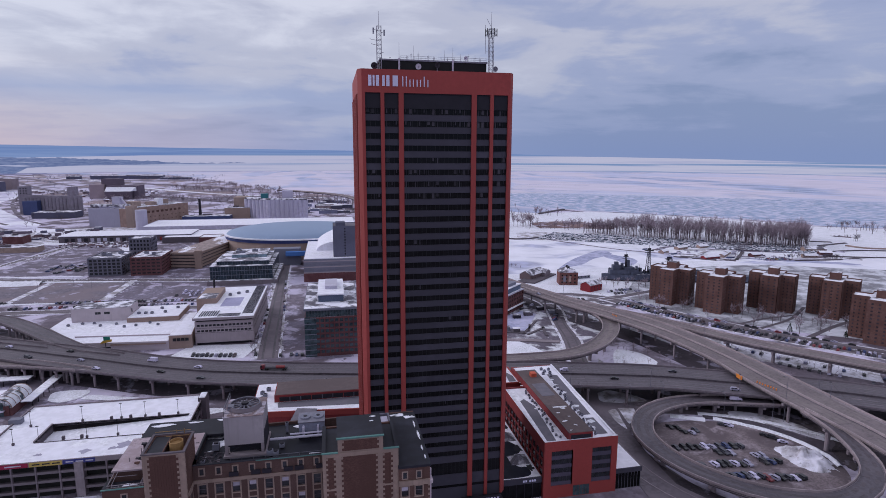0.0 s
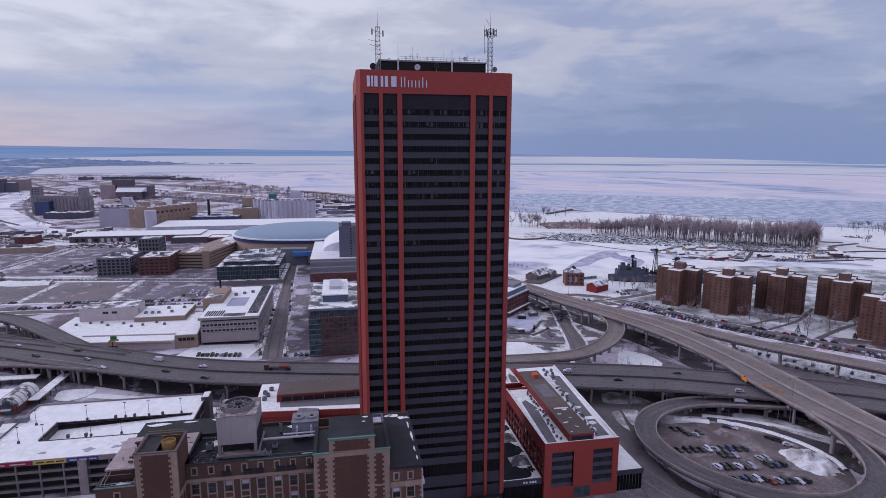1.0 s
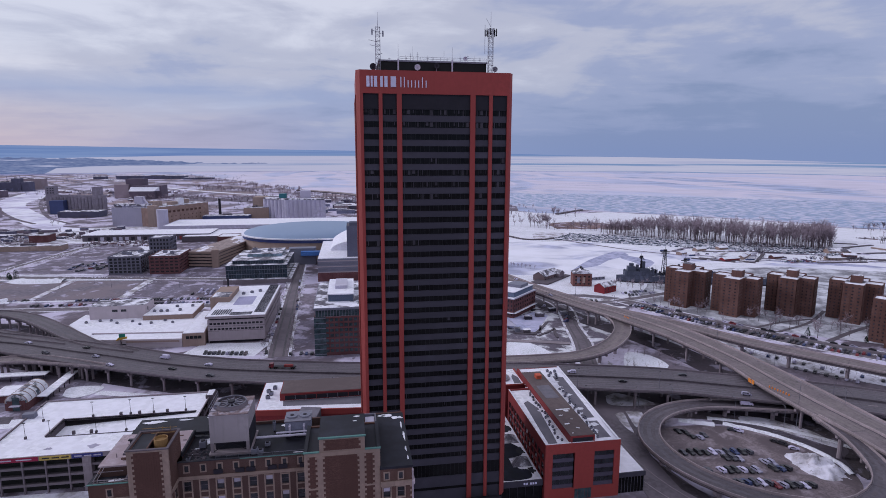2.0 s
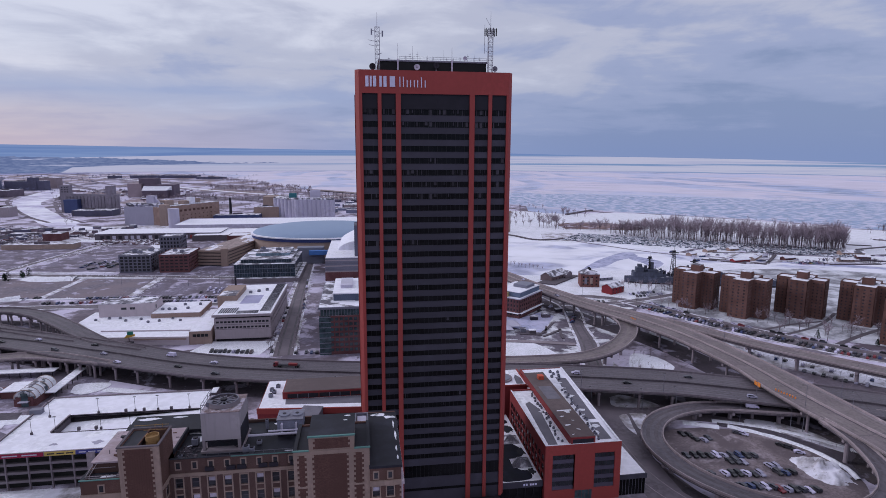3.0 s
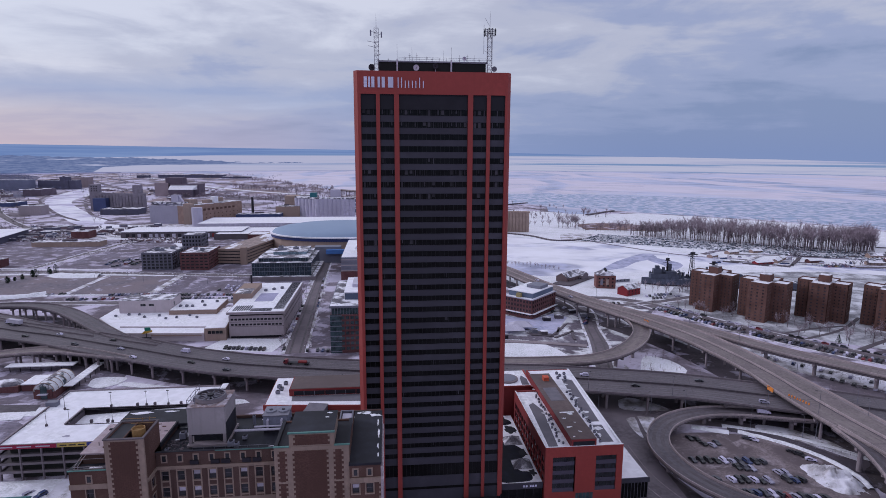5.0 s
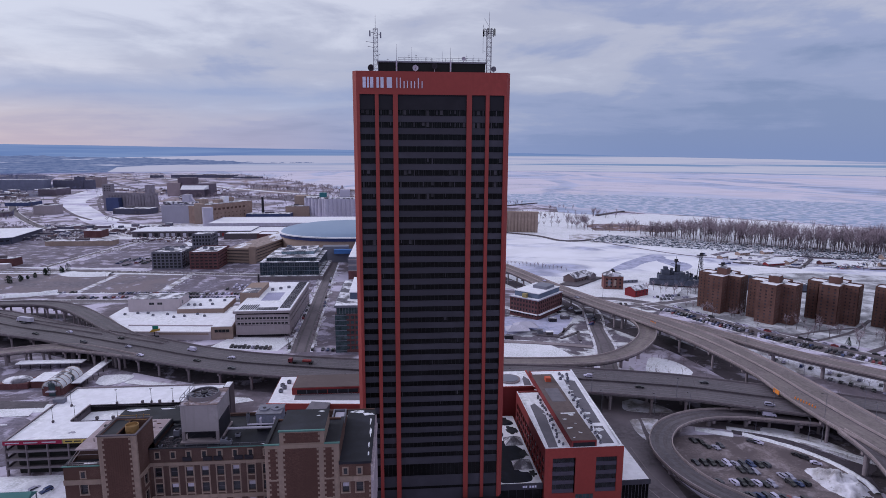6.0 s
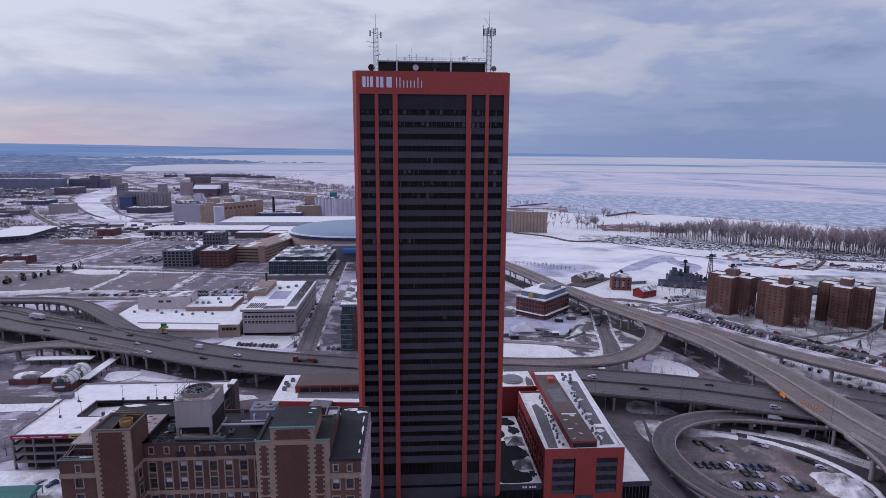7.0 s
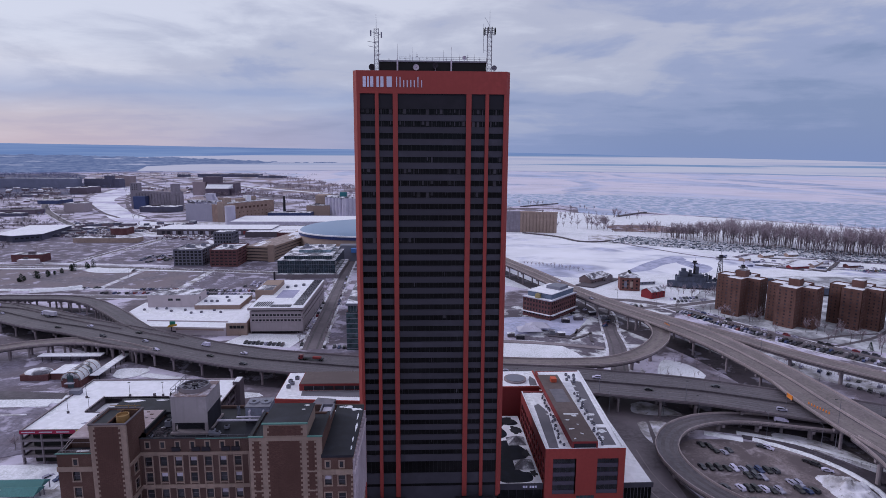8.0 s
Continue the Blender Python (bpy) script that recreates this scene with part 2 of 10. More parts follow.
# Darkened red cladding: side walls carry their shade in it; also plain dark red.
red_dark = surface("dark_red_with_wall_shade", tone(118, 46, 48), 0.7, amount=0.12)
spandrel_m = surface("dark_bronze_panel", tone(63, 62, 71), 0.6, 0.0, amount=0.16, per_object=0.12, specular=0.18, fine=0.25)
mullion_black = surface("black_mullion", tone(24, 24, 29), 0.6)
tower_glass = glassy("dark_tower_glass", (0.004, 0.004, 0.005), 0.1, 0.12)
blind_m = surface("window_blind", tone(62, 60, 66), 0.9, per_object=0.5)
dark_glass = glassy("dark_window_glass", (0.012, 0.013, 0.017), 0.1)
blue_glass = glassy("blue_green_glass", (0.03, 0.045, 0.055), 0.08)
brown_brick = brickwork("brown_brick", tone(88, 66, 60), tone(106, 88, 82))
brown_brick_dark = brickwork("dark_brown_brick", tone(82, 64, 60), tone(94, 79, 75))
apt_brick = brickwork("apartment_brick", tone(98, 73, 67), tone(106, 84, 80), 0.08)
apt_glass = surface("apartment_window_glass", tone(56, 50, 56), 0.3, amount=0.4, fine=0.2, per_object=0.5)
red_brick = brickwork("red_brick", tone(96, 64, 66), tone(108, 84, 84), 0.08)
limestone = surface("limestone", tone(136, 120, 109), 0.85, streak=0.25, fine=0.8)
roof_dark = surface("dark_roof_membrane", tone(36, 37, 46), 0.7, amount=0.35, fine=0.4, big=0.15)
roof_grey = surface("grey_roof_membrane", tone(100, 98, 106), 0.85, amount=0.15, fine=0.3)
roof_brown = surface("brown_gravel_roof", tone(92, 82, 82), 0.95, amount=0.15, fine=0.5)
copper = surface("green_copper", tone(84, 122, 116), 0.7, amount=0.25, fine=1.5)
beige = surface("beige_wall_panel", tone(173, 165, 168), 0.85, streak=0.10, amount=0.05, fine=0.3)
tan_wall = surface("tan_wall", tone(140, 123, 113), 0.9, streak=0.15, amount=0.08, fine=0.3)
off_concrete = surface("precast_concrete", tone(146, 138, 142), 0.88, streak=0.12, amount=0.07, fine=0.3)
grain_c = surface("grain_elevator_concrete", tone(126, 121, 130), 0.92, streak=0.35, fine=0.2, big=0.02)
grain_white = surface("white_silo", tone(176, 174, 190), 0.85, streak=0.2, fine=0.2, big=0.02)
grain_tan = surface("tan_silo", tone(148, 132, 122), 0.9, streak=0.3, fine=0.2, big=0.02)
mill_orange = brickwork("orange_mill_brick", tone(150, 128, 117), tone(140, 126, 120), 0.1, 0.1)
blue_metal = surface("blue_metal", tone(62, 72, 108), 0.6)
arena_roof = surface("arena_roof_membrane", tone(126, 144, 166), 0.6, amount=0.05, big=0.01, fine=0.15)
arena_blue = surface("arena_blue_band", tone(52, 62, 108), 0.6)
grey_panel = surface("grey_panel", tone(112, 114, 126), 0.7, amount=0.1)
ship_grey = surface("ship_grey_paint", tone(78, 83, 98), 0.7, amount=0.3, streak=0.3, fine=0.3)
bark = surface("bare_bark", tone(102, 92, 96), 0.95, amount=0.3, fine=3)
twig = surface("bare_twigs", tone(150, 138, 146), 0.95, amount=0.25, fine=0.4)
twig_dark = surface("dark_bare_twigs", tone(88, 82, 92), 0.95, amount=0.25, fine=0.4)
# Far twigs turned blue-grey: distance haze put into the colour.
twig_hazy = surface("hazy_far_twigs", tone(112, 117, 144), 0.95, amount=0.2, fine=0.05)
conifer = surface("conifer_needles", (0.02, 0.035, 0.025), 0.9, amount=0.4)
yellow_tank = surface("yellow_tank", tone(140, 112, 72), 0.7)
sign_white = surface("sign_white", tone(196, 196, 216), 0.6)
shade_white = surface("white_roller_blind", tone(164, 160, 172), 0.9, per_object=0.2)
tyre_m = surface("tyre_rubber", (0.012, 0.012, 0.013), 0.9)
orange_paint = surface("orange_paint", tone(206, 128, 52), 0.7)

# ---- mesh builders ----


class Mesh:
    """Collects vertices and faces of one part."""

    def __init__(self):
        self.v, self.f = [], []

    def add(self, verts, faces):
        k = len(self.v)
        self.v += [tuple(p) for p in verts]
        self.f += [tuple(i + k for i in f) for f in faces]
        return self

    def box(self, x0, x1, y0, y1, z0, z1):
        return self.add([(x0, y0, z0), (x1, y0, z0), (x1, y1, z0), (x0, y1, z0), (x0, y0, z1), (x1, y0, z1), (x1, y1, z1), (x0, y1, z1)],
                        [(3, 2, 1, 0), (4, 5, 6, 7), (0, 1, 5, 4), (1, 2, 6, 5), (2, 3, 7, 6), (3, 0, 4, 7)])

    def slab(self, o, u, a0, a1, d0, d1, z0, z1):
        """A box along the direction u (x, y) from o; d runs to its right-hand side (outwards for a wall walked with the building on the left)."""
        ux, uy = u
        nx, ny = uy, -ux
        pts = []
        for z in (z0, z1):
            for a, d in ((a0, d1), (a1, d1), (a1, d0), (a0, d0)):
                pts.append((o[0] + ux * a + nx * d, o[1] + uy * a + ny * d, z))
        return self.add(pts, [(3, 2, 1, 0), (4, 5, 6, 7), (0, 1, 5, 4), (1, 2, 6, 5), (2, 3, 7, 6), (3, 0, 4, 7)])

    def prism(self, pts, z0, z1):
        n = len(pts)
        area = sum(pts[i][0] * pts[(i + 1) % n][1] - pts[(i + 1) % n][0] * pts[i][1] for i in range(n))
        if area < 0:
            pts = pts[::-1]
        v = [(p[0], p[1], z0) for p in pts] + [(p[0], p[1], z1) for p in pts]
        f = [tuple(range(n - 1, -1, -1)), tuple(range(n, 2 * n))] + [(i, (i + 1) % n, n + (i + 1) % n, n + i) for i in range(n)]
        return self.add(v, f)

    def tube(self, p0, p1, r0, r1=None, n=6, caps=True):
        p0, p1 = Vector(p0), Vector(p1)
        r1 = r0 if r1 is None else r1
        d = (p1 - p0).normalized()
        a = d.orthogonal().normalized()
        b = d.cross(a)
        v = []
        for p, r in ((p0, r0), (p1, r1)):
            for i in range(n):
                t = 2 * math.pi * i / n
                v.append(tuple(p + (a * math.cos(t) + b * math.sin(t)) * r))
        f = [(i, (i + 1) % n, n + (i + 1) % n, n + i) for i in range(n)]
        if caps:
            f += [tuple(range(n - 1, -1, -1)), tuple(range(n, 2 * n))]
        return self.add(v, f)

    def dome(self, c, rx, ry, rz, n=32, m=6, z_base=0.0):
        v, f = [], []
        for j in range(m):
            t = j / m * math.pi / 2
            for i in range(n):
                a = 2 * math.pi * i / n
                v.append((c[0] + rx * math.cos(t) * math.cos(a), c[1] + ry * math.cos(t) * math.sin(a), c[2] + rz * math.sin(t)))
        v.append((c[0], c[1], c[2] + rz))
        for j in range(m - 1):
            for i in range(n):
                f.append((j * n + i, j * n + (i + 1) % n, (j + 1) * n + (i + 1) % n, (j + 1) * n + i))
        for i in range(n):
            f.append(((m - 1) * n + i, (m - 1) * n + (i + 1) % n, m * n))
        return self.add(v, f)

    def mesh(self, name, material, smooth=False):
        d = bpy.data.meshes.new(name)
        d.from_pydata(self.v, [], self.f)
        d.materials.append(material)
        if smooth:
            d.shade_smooth()
        d.update()
        return d


ROOT = {}


def thing(name, at, label, category, group="", kind=""):
    """A thing made of parts: an Empty at its base."""
    ob = new(name)
    ob.empty_display_size = 0.5
    ob.location = at
    ROOT[ob.name] = Vector(at)
    return tagged(ob, label, category, group, kind)


def part(name, m, material, parent, label="", smooth=False):
    """One mesh as a part of a thing or of a part; m is in world places, or a mesh to share."""
    base = ROOT[parent.name]
    if isinstance(m, Mesh):
        m.v = [(p[0] - base.x, p[1] - base.y, p[2] - base.z) for p in m.v]
        m = m.mesh(name, material, smooth)
    ob = new(name, m)
    ob.parent = parent
    ROOT[ob.name] = base
    return tagged(ob, label)


def piece(name, data, parent, at, turn=0.0, label=""):
    """An alike piece on shared mesh data, at a world place."""
    ob = new(name, data)
    ob.parent = parent
    base = ROOT[parent.name]
    ob.location = Vector(at) - base
    ob.rotation_euler = (0, 0, turn)
    ROOT[ob.name] = Vector(at)
    return tagged(ob, label)


def single(name, m, material, label, category, at=(0, 0, 0), kind="", group="", smooth=False):
    """A thing, or a piece of the setting, that is one mesh."""
    m.v = [(p[0] - at[0], p[1] - at[1], p[2] - at[2]) for p in m.v]
    ob = new(name, m.mesh(name, material, smooth))
    ob.location = at
    ROOT[ob.name] = Vector(at)
    return tagged(ob, label, category, group, kind)


def smooth_line(pts, step=6.0):
    """A Catmull-Rom line through rows of numbers."""
    P = [np.array(p, float) for p in pts]
    P = [2 * P[0] - P[1]] + P + [2 * P[-1] - P[-2]]
    out = []
    for i in range(1, len(P) - 2):
        a, b, c, d = P[i - 1], P[i], P[i + 1], P[i + 2]
        n = max(2, int(np.hypot(*(c - b)[:2]) / step))
        for k in range(n):
            t = k / n
            out.append(0.5 * (2 * b + (c - a) * t + (2 * a - 5 * b + 4 * c - d) * t * t + (3 * b - a - 3 * c + d) * t ** 3))
    out.append(P[-2])
    return out


def offsets(line):
    """Unit normals (to the left of the way) along a line."""
    n = []
    for i in range(len(line)):
        d = line[min(i + 1, len(line) - 1)][:2] - line[max(i - 1, 0)][:2]
        d = d / (np.hypot(*d) + 1e-9)
        n.append(np.array((-d[1], d[0])))
    return n


def ribbon(m, line, lo, hi, z_lo, z_hi, flat=False):
    """A band along a line of rows (x, y, z, width): lo and hi are shares of the width or, from a pair, metres from an edge."""
    nn = offsets(line)
    v, f = [], []
    for p, n in zip(line, nn):
        w = p[3] / 2

        def at(q):
            return q[0] * w + q[1] if isinstance(q, tuple) else q * w
        for s in (at(lo), at(hi)):
            for z in (z_lo, z_hi):
                v.append((p[0] + n[0] * s, p[1] + n[1] * s, (0.0 if flat else p[2]) + z))
    for i in range(len(line) - 1):
        a, b = 4 * i, 4 * i + 4
        f += [(a + 1, b + 1, b + 3, a + 3), (a + 2, b + 2, b, a), (a, b, b + 1, a + 1), (a + 3, b + 3, b + 2, a + 2)]
    e = 4 * (len(line) - 1)
    f += [(0, 1, 3, 2), (e + 2, e + 3, e + 1, e)]
    return m.add(v, f)


def sheet(m, pts, z):
    return m.prism(pts, z - 0.12, z)


def ngon_patch(name, pts, z, material, label, category="ground", kind="structure", round_step=0.0):
    line = pts
    if round_step:
        closed = smooth_line([*pts, pts[0]], round_step)
        line = [tuple(p[:2]) for p in closed[:-1]]
    return single(name, Mesh().prism(line, z - 0.15, z), material, label, category, kind=kind)


def holed_wall(m, o, u, length, z0, z1, cols, rows, th=0.45):
    """A wall with openings right through it: columns (a0, a1) times rows (z0, z1)."""
    z = z0
    for r0, r1 in rows:
        if r0 > z:
            m.slab(o, u, 0, length, -th, 0, z, r0)
        a = 0
        for c0, c1 in cols:
            if c0 > a:
                m.slab(o, u, a, c0, -th, 0, r0, r1)
            a = c1
        if a < length:
            m.slab(o, u, a, length, -th, 0, r0, r1)
        z = r1
    if z < z1:
        m.slab(o, u, 0, length, -th, 0, z, z1)
    return m


PANES = {}


def pane_data(w, h, material, th=0.06):
    key = (round(w, 2), round(h, 2), material.name, th)
    if key not in PANES:
        PANES[key] = Mesh().box(-w / 2, w / 2, -th / 2, th / 2, -h / 2, h / 2).mesh("pane", material)
    return PANES[key]


def panes(parent, o, u, cols, rows, material, depth=0.3, name="window"):
    turn = math.atan2(u[1], u[0])
    n = (u[1], -u[0])
    for c0, c1 in cols:
        for r0, r1 in rows:
            a = (c0 + c1) / 2
            piece(name, pane_data(c1 - c0, r1 - r0, material), parent, (o[0] + u[0] * a - n[0] * depth, o[1] + u[1] * a - n[1] * depth, (r0 + r1) / 2), turn)


def steps(a0, a1, n, share=0.6):
    """n equal openings between a0 and a1, each with its share of the bay."""
    w = (a1 - a0) / n
    return [(a0 + w * (i + 0.5 - share / 2), a0 + w * (i + 0.5 + share / 2)) for i in range(n)]


def block(name, x0, x1, y0, y1, z1, wall, roof, label, cols=0, rows=0, glass=None, share=0.6, rshare=0.5, z_first=1.0, sides="fr", category="building", parapet=0.7, cols_side=None, roof_label="", z0=0.0, group=""):
    """A plain building with windows in real openings on the sides that can be seen: f front, l and r sides."""
    glass = glass or dark_glass
    b = thing(name, ((x0 + x1) / 2, (y0 + y1) / 2, z0), label, category, group)
    zr = steps(z0 + z_first, z1 - 0.6, rows, rshare) if rows else []
    faces = {"f": ((x0, y0), (1, 0), x1 - x0), "r": ((x1, y0), (0, 1), y1 - y0), "b": ((x1, y1), (-1, 0), x1 - x0), "l": ((x0, y1), (0, -1), y1 - y0)}
    for k, (o, u, ln) in faces.items():
        n = (cols if k in "fb" else (cols_side if cols_side is not None else max(1, round(cols * ln / max(1, x1 - x0)))))
        use = k in sides and rows and n
        inset = 0.45 if k in "fb" else 0.0
        cc = steps(0.8, ln - 0.8, n, share) if use else []
        m = Mesh()
        if k in "lr":
            holed_wall(m, (o[0] + u[0] * 0.45, o[1] + u[1] * 0.45), u, ln - 0.9, z0, z1 + parapet, [(c[0] - 0.45, c[1] - 0.45) for c in cc], zr if use else [])
        else:
            holed_wall(m, o, u, ln, z0, z1 + parapet, cc, zr if use else [])
        part("wall", m, wall, b)
        if use:
            panes(b, o, u, cc, zr, glass)
    part("roof", Mesh().box(x0 + 0.45, x1 - 0.45, y0 + 0.45, y1 - 0.45, z1 - 0.4, z1), roof, b, roof_label)
    return b


def roof_unit(x, y, z, w, d, h, label="grey rooftop air handling unit on the roof"):
    t = thing("rooftop_unit", (x, y, z), label, "rooftop unit")
    part("casing", Mesh().box(x - w / 2, x + w / 2, y - d / 2, y + d / 2, z + 0.3, z + h), grey_panel, t)
    part("curb", Mesh().box(x - w / 2 + 0.1, x + w / 2 - 0.1, y - d / 2 + 0.1, y + d / 2 - 0.1, z, z + 0.3), steel_dark, t)
    part("fan", Mesh().tube((x, y, z + h), (x, y, z + h + 0.25), min(w, d) * 0.35, n=10), steel_dark, t)
    return t


# ---- vehicles ----
CAR_COLOURS = [("black", (0.012, 0.012, 0.014)), ("dark grey", (0.04, 0.042, 0.048)), ("silver", (0.27, 0.275, 0.30)), ("white", (0.50, 0.50, 0.53)),
               ("dark blue", (0.025, 0.042, 0.10)), ("red", (0.15, 0.016, 0.02)), ("brown", (0.06, 0.045, 0.04))]
CAR_PAINT = []
for cn, cc in CAR_COLOURS:
    cc = (cc[0] * 1.04, cc[1] * 0.97, cc[2] * 1.28)
    pm, pnt, pb = node_mat("car_paint_" + cn.replace(" ", "_"))
    pc = mix_rgb(pnt, noise_fac(pnt, 1.2, 3, 0.45, 0.75), cc, tuple(v * 0.7 + d for v, d in zip(cc, (0.034, 0.032, 0.045))))
    pnt.links.new(pc, pb.inputs["Base Color"])
    pb.inputs["Roughness"].default_value = 0.35
    CAR_PAINT.append(pm)


def profile_prism(m, prof, half, taper=0.0, z_taper=0.9):
    """A side outline (x, z) made solid across the width; above z_taper it leans in."""
    n = len(prof)
    v = []
    for s in (-1, 1):
        for x, z in prof:
            w = half - (taper if z > z_taper else 0)
            v.append((x, s * w, z))
    f = [tuple(range(n - 1, -1, -1))[::-1], tuple(range(2 * n - 1, n - 1, -1))[::-1]]
    f = [tuple(range(n)), tuple(range(2 * n - 1, n - 1, -1))]
    f += [(i, i + n, (i + 1) % n + n, (i + 1) % n) for i in range(n)]
    return m.add(v, f)


SHAPES = {
    "car": (4.6, 0.9, [(-2.3, 0.35), (2.3, 0.35), (2.3, 0.68), (2.15, 0.82), (0.95, 0.95), (0.15, 1.42), (-1.15, 1.45), (-1.9, 1.0), (-2.28, 0.95)],
            [(0.88, 0.97), (0.16, 1.36), (-1.12, 1.39), (-1.78, 1.0)], 1.45),
    "suv": (4.8, 0.95, [(-2.4, 0.4), (2.4, 0.4), (2.4, 0.85), (2.25, 1.0), (1.1, 1.12), (0.5, 1.72), (-2.0, 1.76), (-2.35, 1.1)],
            [(1.02, 1.15), (0.48, 1.65), (-1.92, 1.69), (-2.2, 1.15)], 1.5),
    "van": (6.2, 1.05, [(-3.1, 0.45), (3.1, 0.45), (3.1, 1.1), (2.6, 1.35), (2.0, 2.3), (1.6, 2.5), (-3.05, 2.5)],
            [(2.5, 1.4), (1.98, 2.2), (1.2, 2.2), (1.2, 1.4)], 2.0),
}


def vehicle(kind, colour, far=False):
    ln, half, prof, win, axle = SHAPES[kind]
    cname = CAR_COLOURS[colour][0]
    name = {"car": "parked_car", "suv": "parked_suv", "van": "van"}[kind]
    t = thing(name, (0, 0, 0), cname + {"car": " sedan", "suv": " sport utility vehicle", "van": " delivery van"}[kind] + " dusted with road salt on asphalt", "car" if kind != "van" else "van")
    if far:
        prof = [(x, 0.1 if z < 0.42 else z) for x, z in prof]
    part("body", profile_prism(Mesh(), prof, half, 0.16, 1.0), CAR_PAINT[colour], t)
    part("glazing", profile_prism(Mesh(), win, half + 0.02, 0.13, 1.0), dark_glass, t, "dark tinted glass")
    if far:
        return t
    w = Mesh().tube((0, -0.11, 0), (0, 0.11, 0), 0.33, n=10).mesh("wheel", tyre_m)
    for x in (-axle, axle):
        for y in (-half + 0.08, half - 0.08):
            piece("wheel", w, t, (x, y, 0.33))
    return t


PROTO = {}


def put_car(kind, colour, x, y, z, turn, group="", far=False):
    """A vehicle at a place, turned by degrees about the upright."""
    m = pose(x, y, z, 0, 0, turn)
    key = (kind, colour, far)
    if key in PROTO:
        ob = copy_thing(PROTO[key], m)
    else:
        ob = vehicle(kind, colour, far)
        ob.matrix_basis = m
        PROTO[key] = ob
    if group:
        ob["group"] = group
    return ob


rng = random.Random(7)


def any_colour():
    return rng.choices(range(7), (25, 25, 20, 12, 10, 5, 3))[0]


def car_row(x0, y0, x1, y1, n, turn, z=0.06, group="parked cars", fill=0.9, jitter=0.35):
    for i in range(n):
        if rng.random() > fill:
            continue
        t = i / max(1, n - 1)
        put_car(rng.choice(("car", "suv", "suv")), any_colour(), x0 + (x1 - x0) * t + rng.uniform(-jitter, jitter) * 0.5, y0 + (y1 - y0) * t + rng.uniform(-jitter, jitter), z,
                turn + rng.choice((0, 180)) + rng.uniform(-2, 2), group, y0 > 340)


# ---- trees ----


def bare_tree(m_wood, m_twig, x, y, z, h, r, rg, limbs=7, twigs=10, spread=0.33, stout=1.0):
    """A bare winter tree: tapered trunk, limbs, and sprays of thin twigs."""
    top = Vector((x + rg.uniform(-.3, .3), y + rg.uniform(-.3, .3), z + h * 0.62))
    m_wood.tube((x, y, z), top, r, r * 0.45, 5, False)
    for i in range(limbs):
        k = rg.uniform(0.42, 1.0)
        a = rg.uniform(0, 6.28)
        p = Vector((x, y, z)).lerp(top, k)
        ln = h * rg.uniform(0.28, 0.45)
        lean = rg.uniform(0.45, 1.1) * spread * 2
        q = p + Vector((math.cos(a) * ln * lean, math.sin(a) * ln * lean, ln * rg.uniform(0.6, 0.95)))
        q.z = min(q.z, z + h)
        m_wood.tube(p, q, r * 0.32, r * 0.10, 4, False)
        for j in range(twigs):
            s = p.lerp(q, rg.uniform(0.3, 1.0))
            b = rg.uniform(0, 6.28)
            tl = h * rg.uniform(0.08, 0.2)
            e = s + Vector((math.cos(b) * tl * 0.6, math.sin(b) * tl * 0.6, tl * rg.uniform(0.2, 0.9)))
            d = Vector((-math.sin(b), math.cos(b), 0)) * max(0.04, h * 0.0032) * stout
            m_twig.add([s - d, s + d, e], [(0, 1, 2)])


def tree_thing(x, y, h, label="bare deciduous tree standing in snow", seed=1):
    rg = random.Random(seed)
    t = thing("bare_tree", (x, y, 0), label, "tree", "bare trees")
    a, b = Mesh(), Mesh()
    bare_tree(a, b, x, y, 0, h, h * 0.018, rg, 12, 36, 0.40, 0.8)
    part("trunk", a, bark, t)
    part("crown", b, twig, t, "fine bare twigs")
    return t

# ---- ground, lake and distance ----
RIM = 4600.0
CX, CY = 15.0, 0.0


def ring_point(az, r):
    return (CX + r * math.sin(radians(az)), CY + r * math.cos(radians(az)))


g = Mesh()
g.prism([ring_point(a, RIM) for a in range(0, 360, 5)], -3.0, 0.0)
single("ground", g, ground_city, "flat winter city ground, patchy snow over asphalt and dead grass", "ground", kind="structure")

# the frozen lake, from the shore out to the rim of the land
shore = [(1600, 420), (1250, 690), (1006, 862), (905, 920), (900, 966), (796, 1086), (694, 1186), (600, 1254), (556, 1316), (470, 1235), (430, 1250), (400, 1300), (430, 1420), (395, 1500),
         (262, 1448), (170, 1640), (82, 1880), (-220, 2228), (-482, 2832), (-963, 3746), (-1300, 4300)]
lake = [ring_point(a, RIM - 4) for a in range(-16, 78, 2)]
ngon_patch("water_lake", shore + lake, 0.2, lake_ice, "frozen lake with wind-drifted ice sheets", "lake")
band = [(1700, 520), (1250, 700), (1010, 872), (915, 930), (905, 975), (800, 1094), (700, 1195), (606, 1262), (562, 1326), (440, 1440), (410, 1520), (268, 1462), (180, 1650), (95, 1890),
        (420, 1900), (700, 1850), (1000, 1700), (1400, 1450), (1900, 1100), (2300, 800)]
ngon_patch("water_shore_ice", band, 0.35, broken_ice, "broken blue-grey pancake ice along the shore", "lake")


def profile(table, az):
    return float(np.interp(az, [p[0] for p in table], [p[1] for p in table]))


# top of the far lake and of the hills behind, in metres at the rim
FAR_TOP = [(-180, 60), (-60, 60), (-30, 92), (-18, 112), (-13, 124), (2, 130), (18, 126), (28, 112), (36, 102), (49, 76), (60, 58), (180, 58)]
HILL_TOP = [(-180, 190), (-40, 190), (-26, 182), (-18, 174), (-9, 167), (2, 155), (10, 144), (18, 132), (24, 118), (180, 60)]


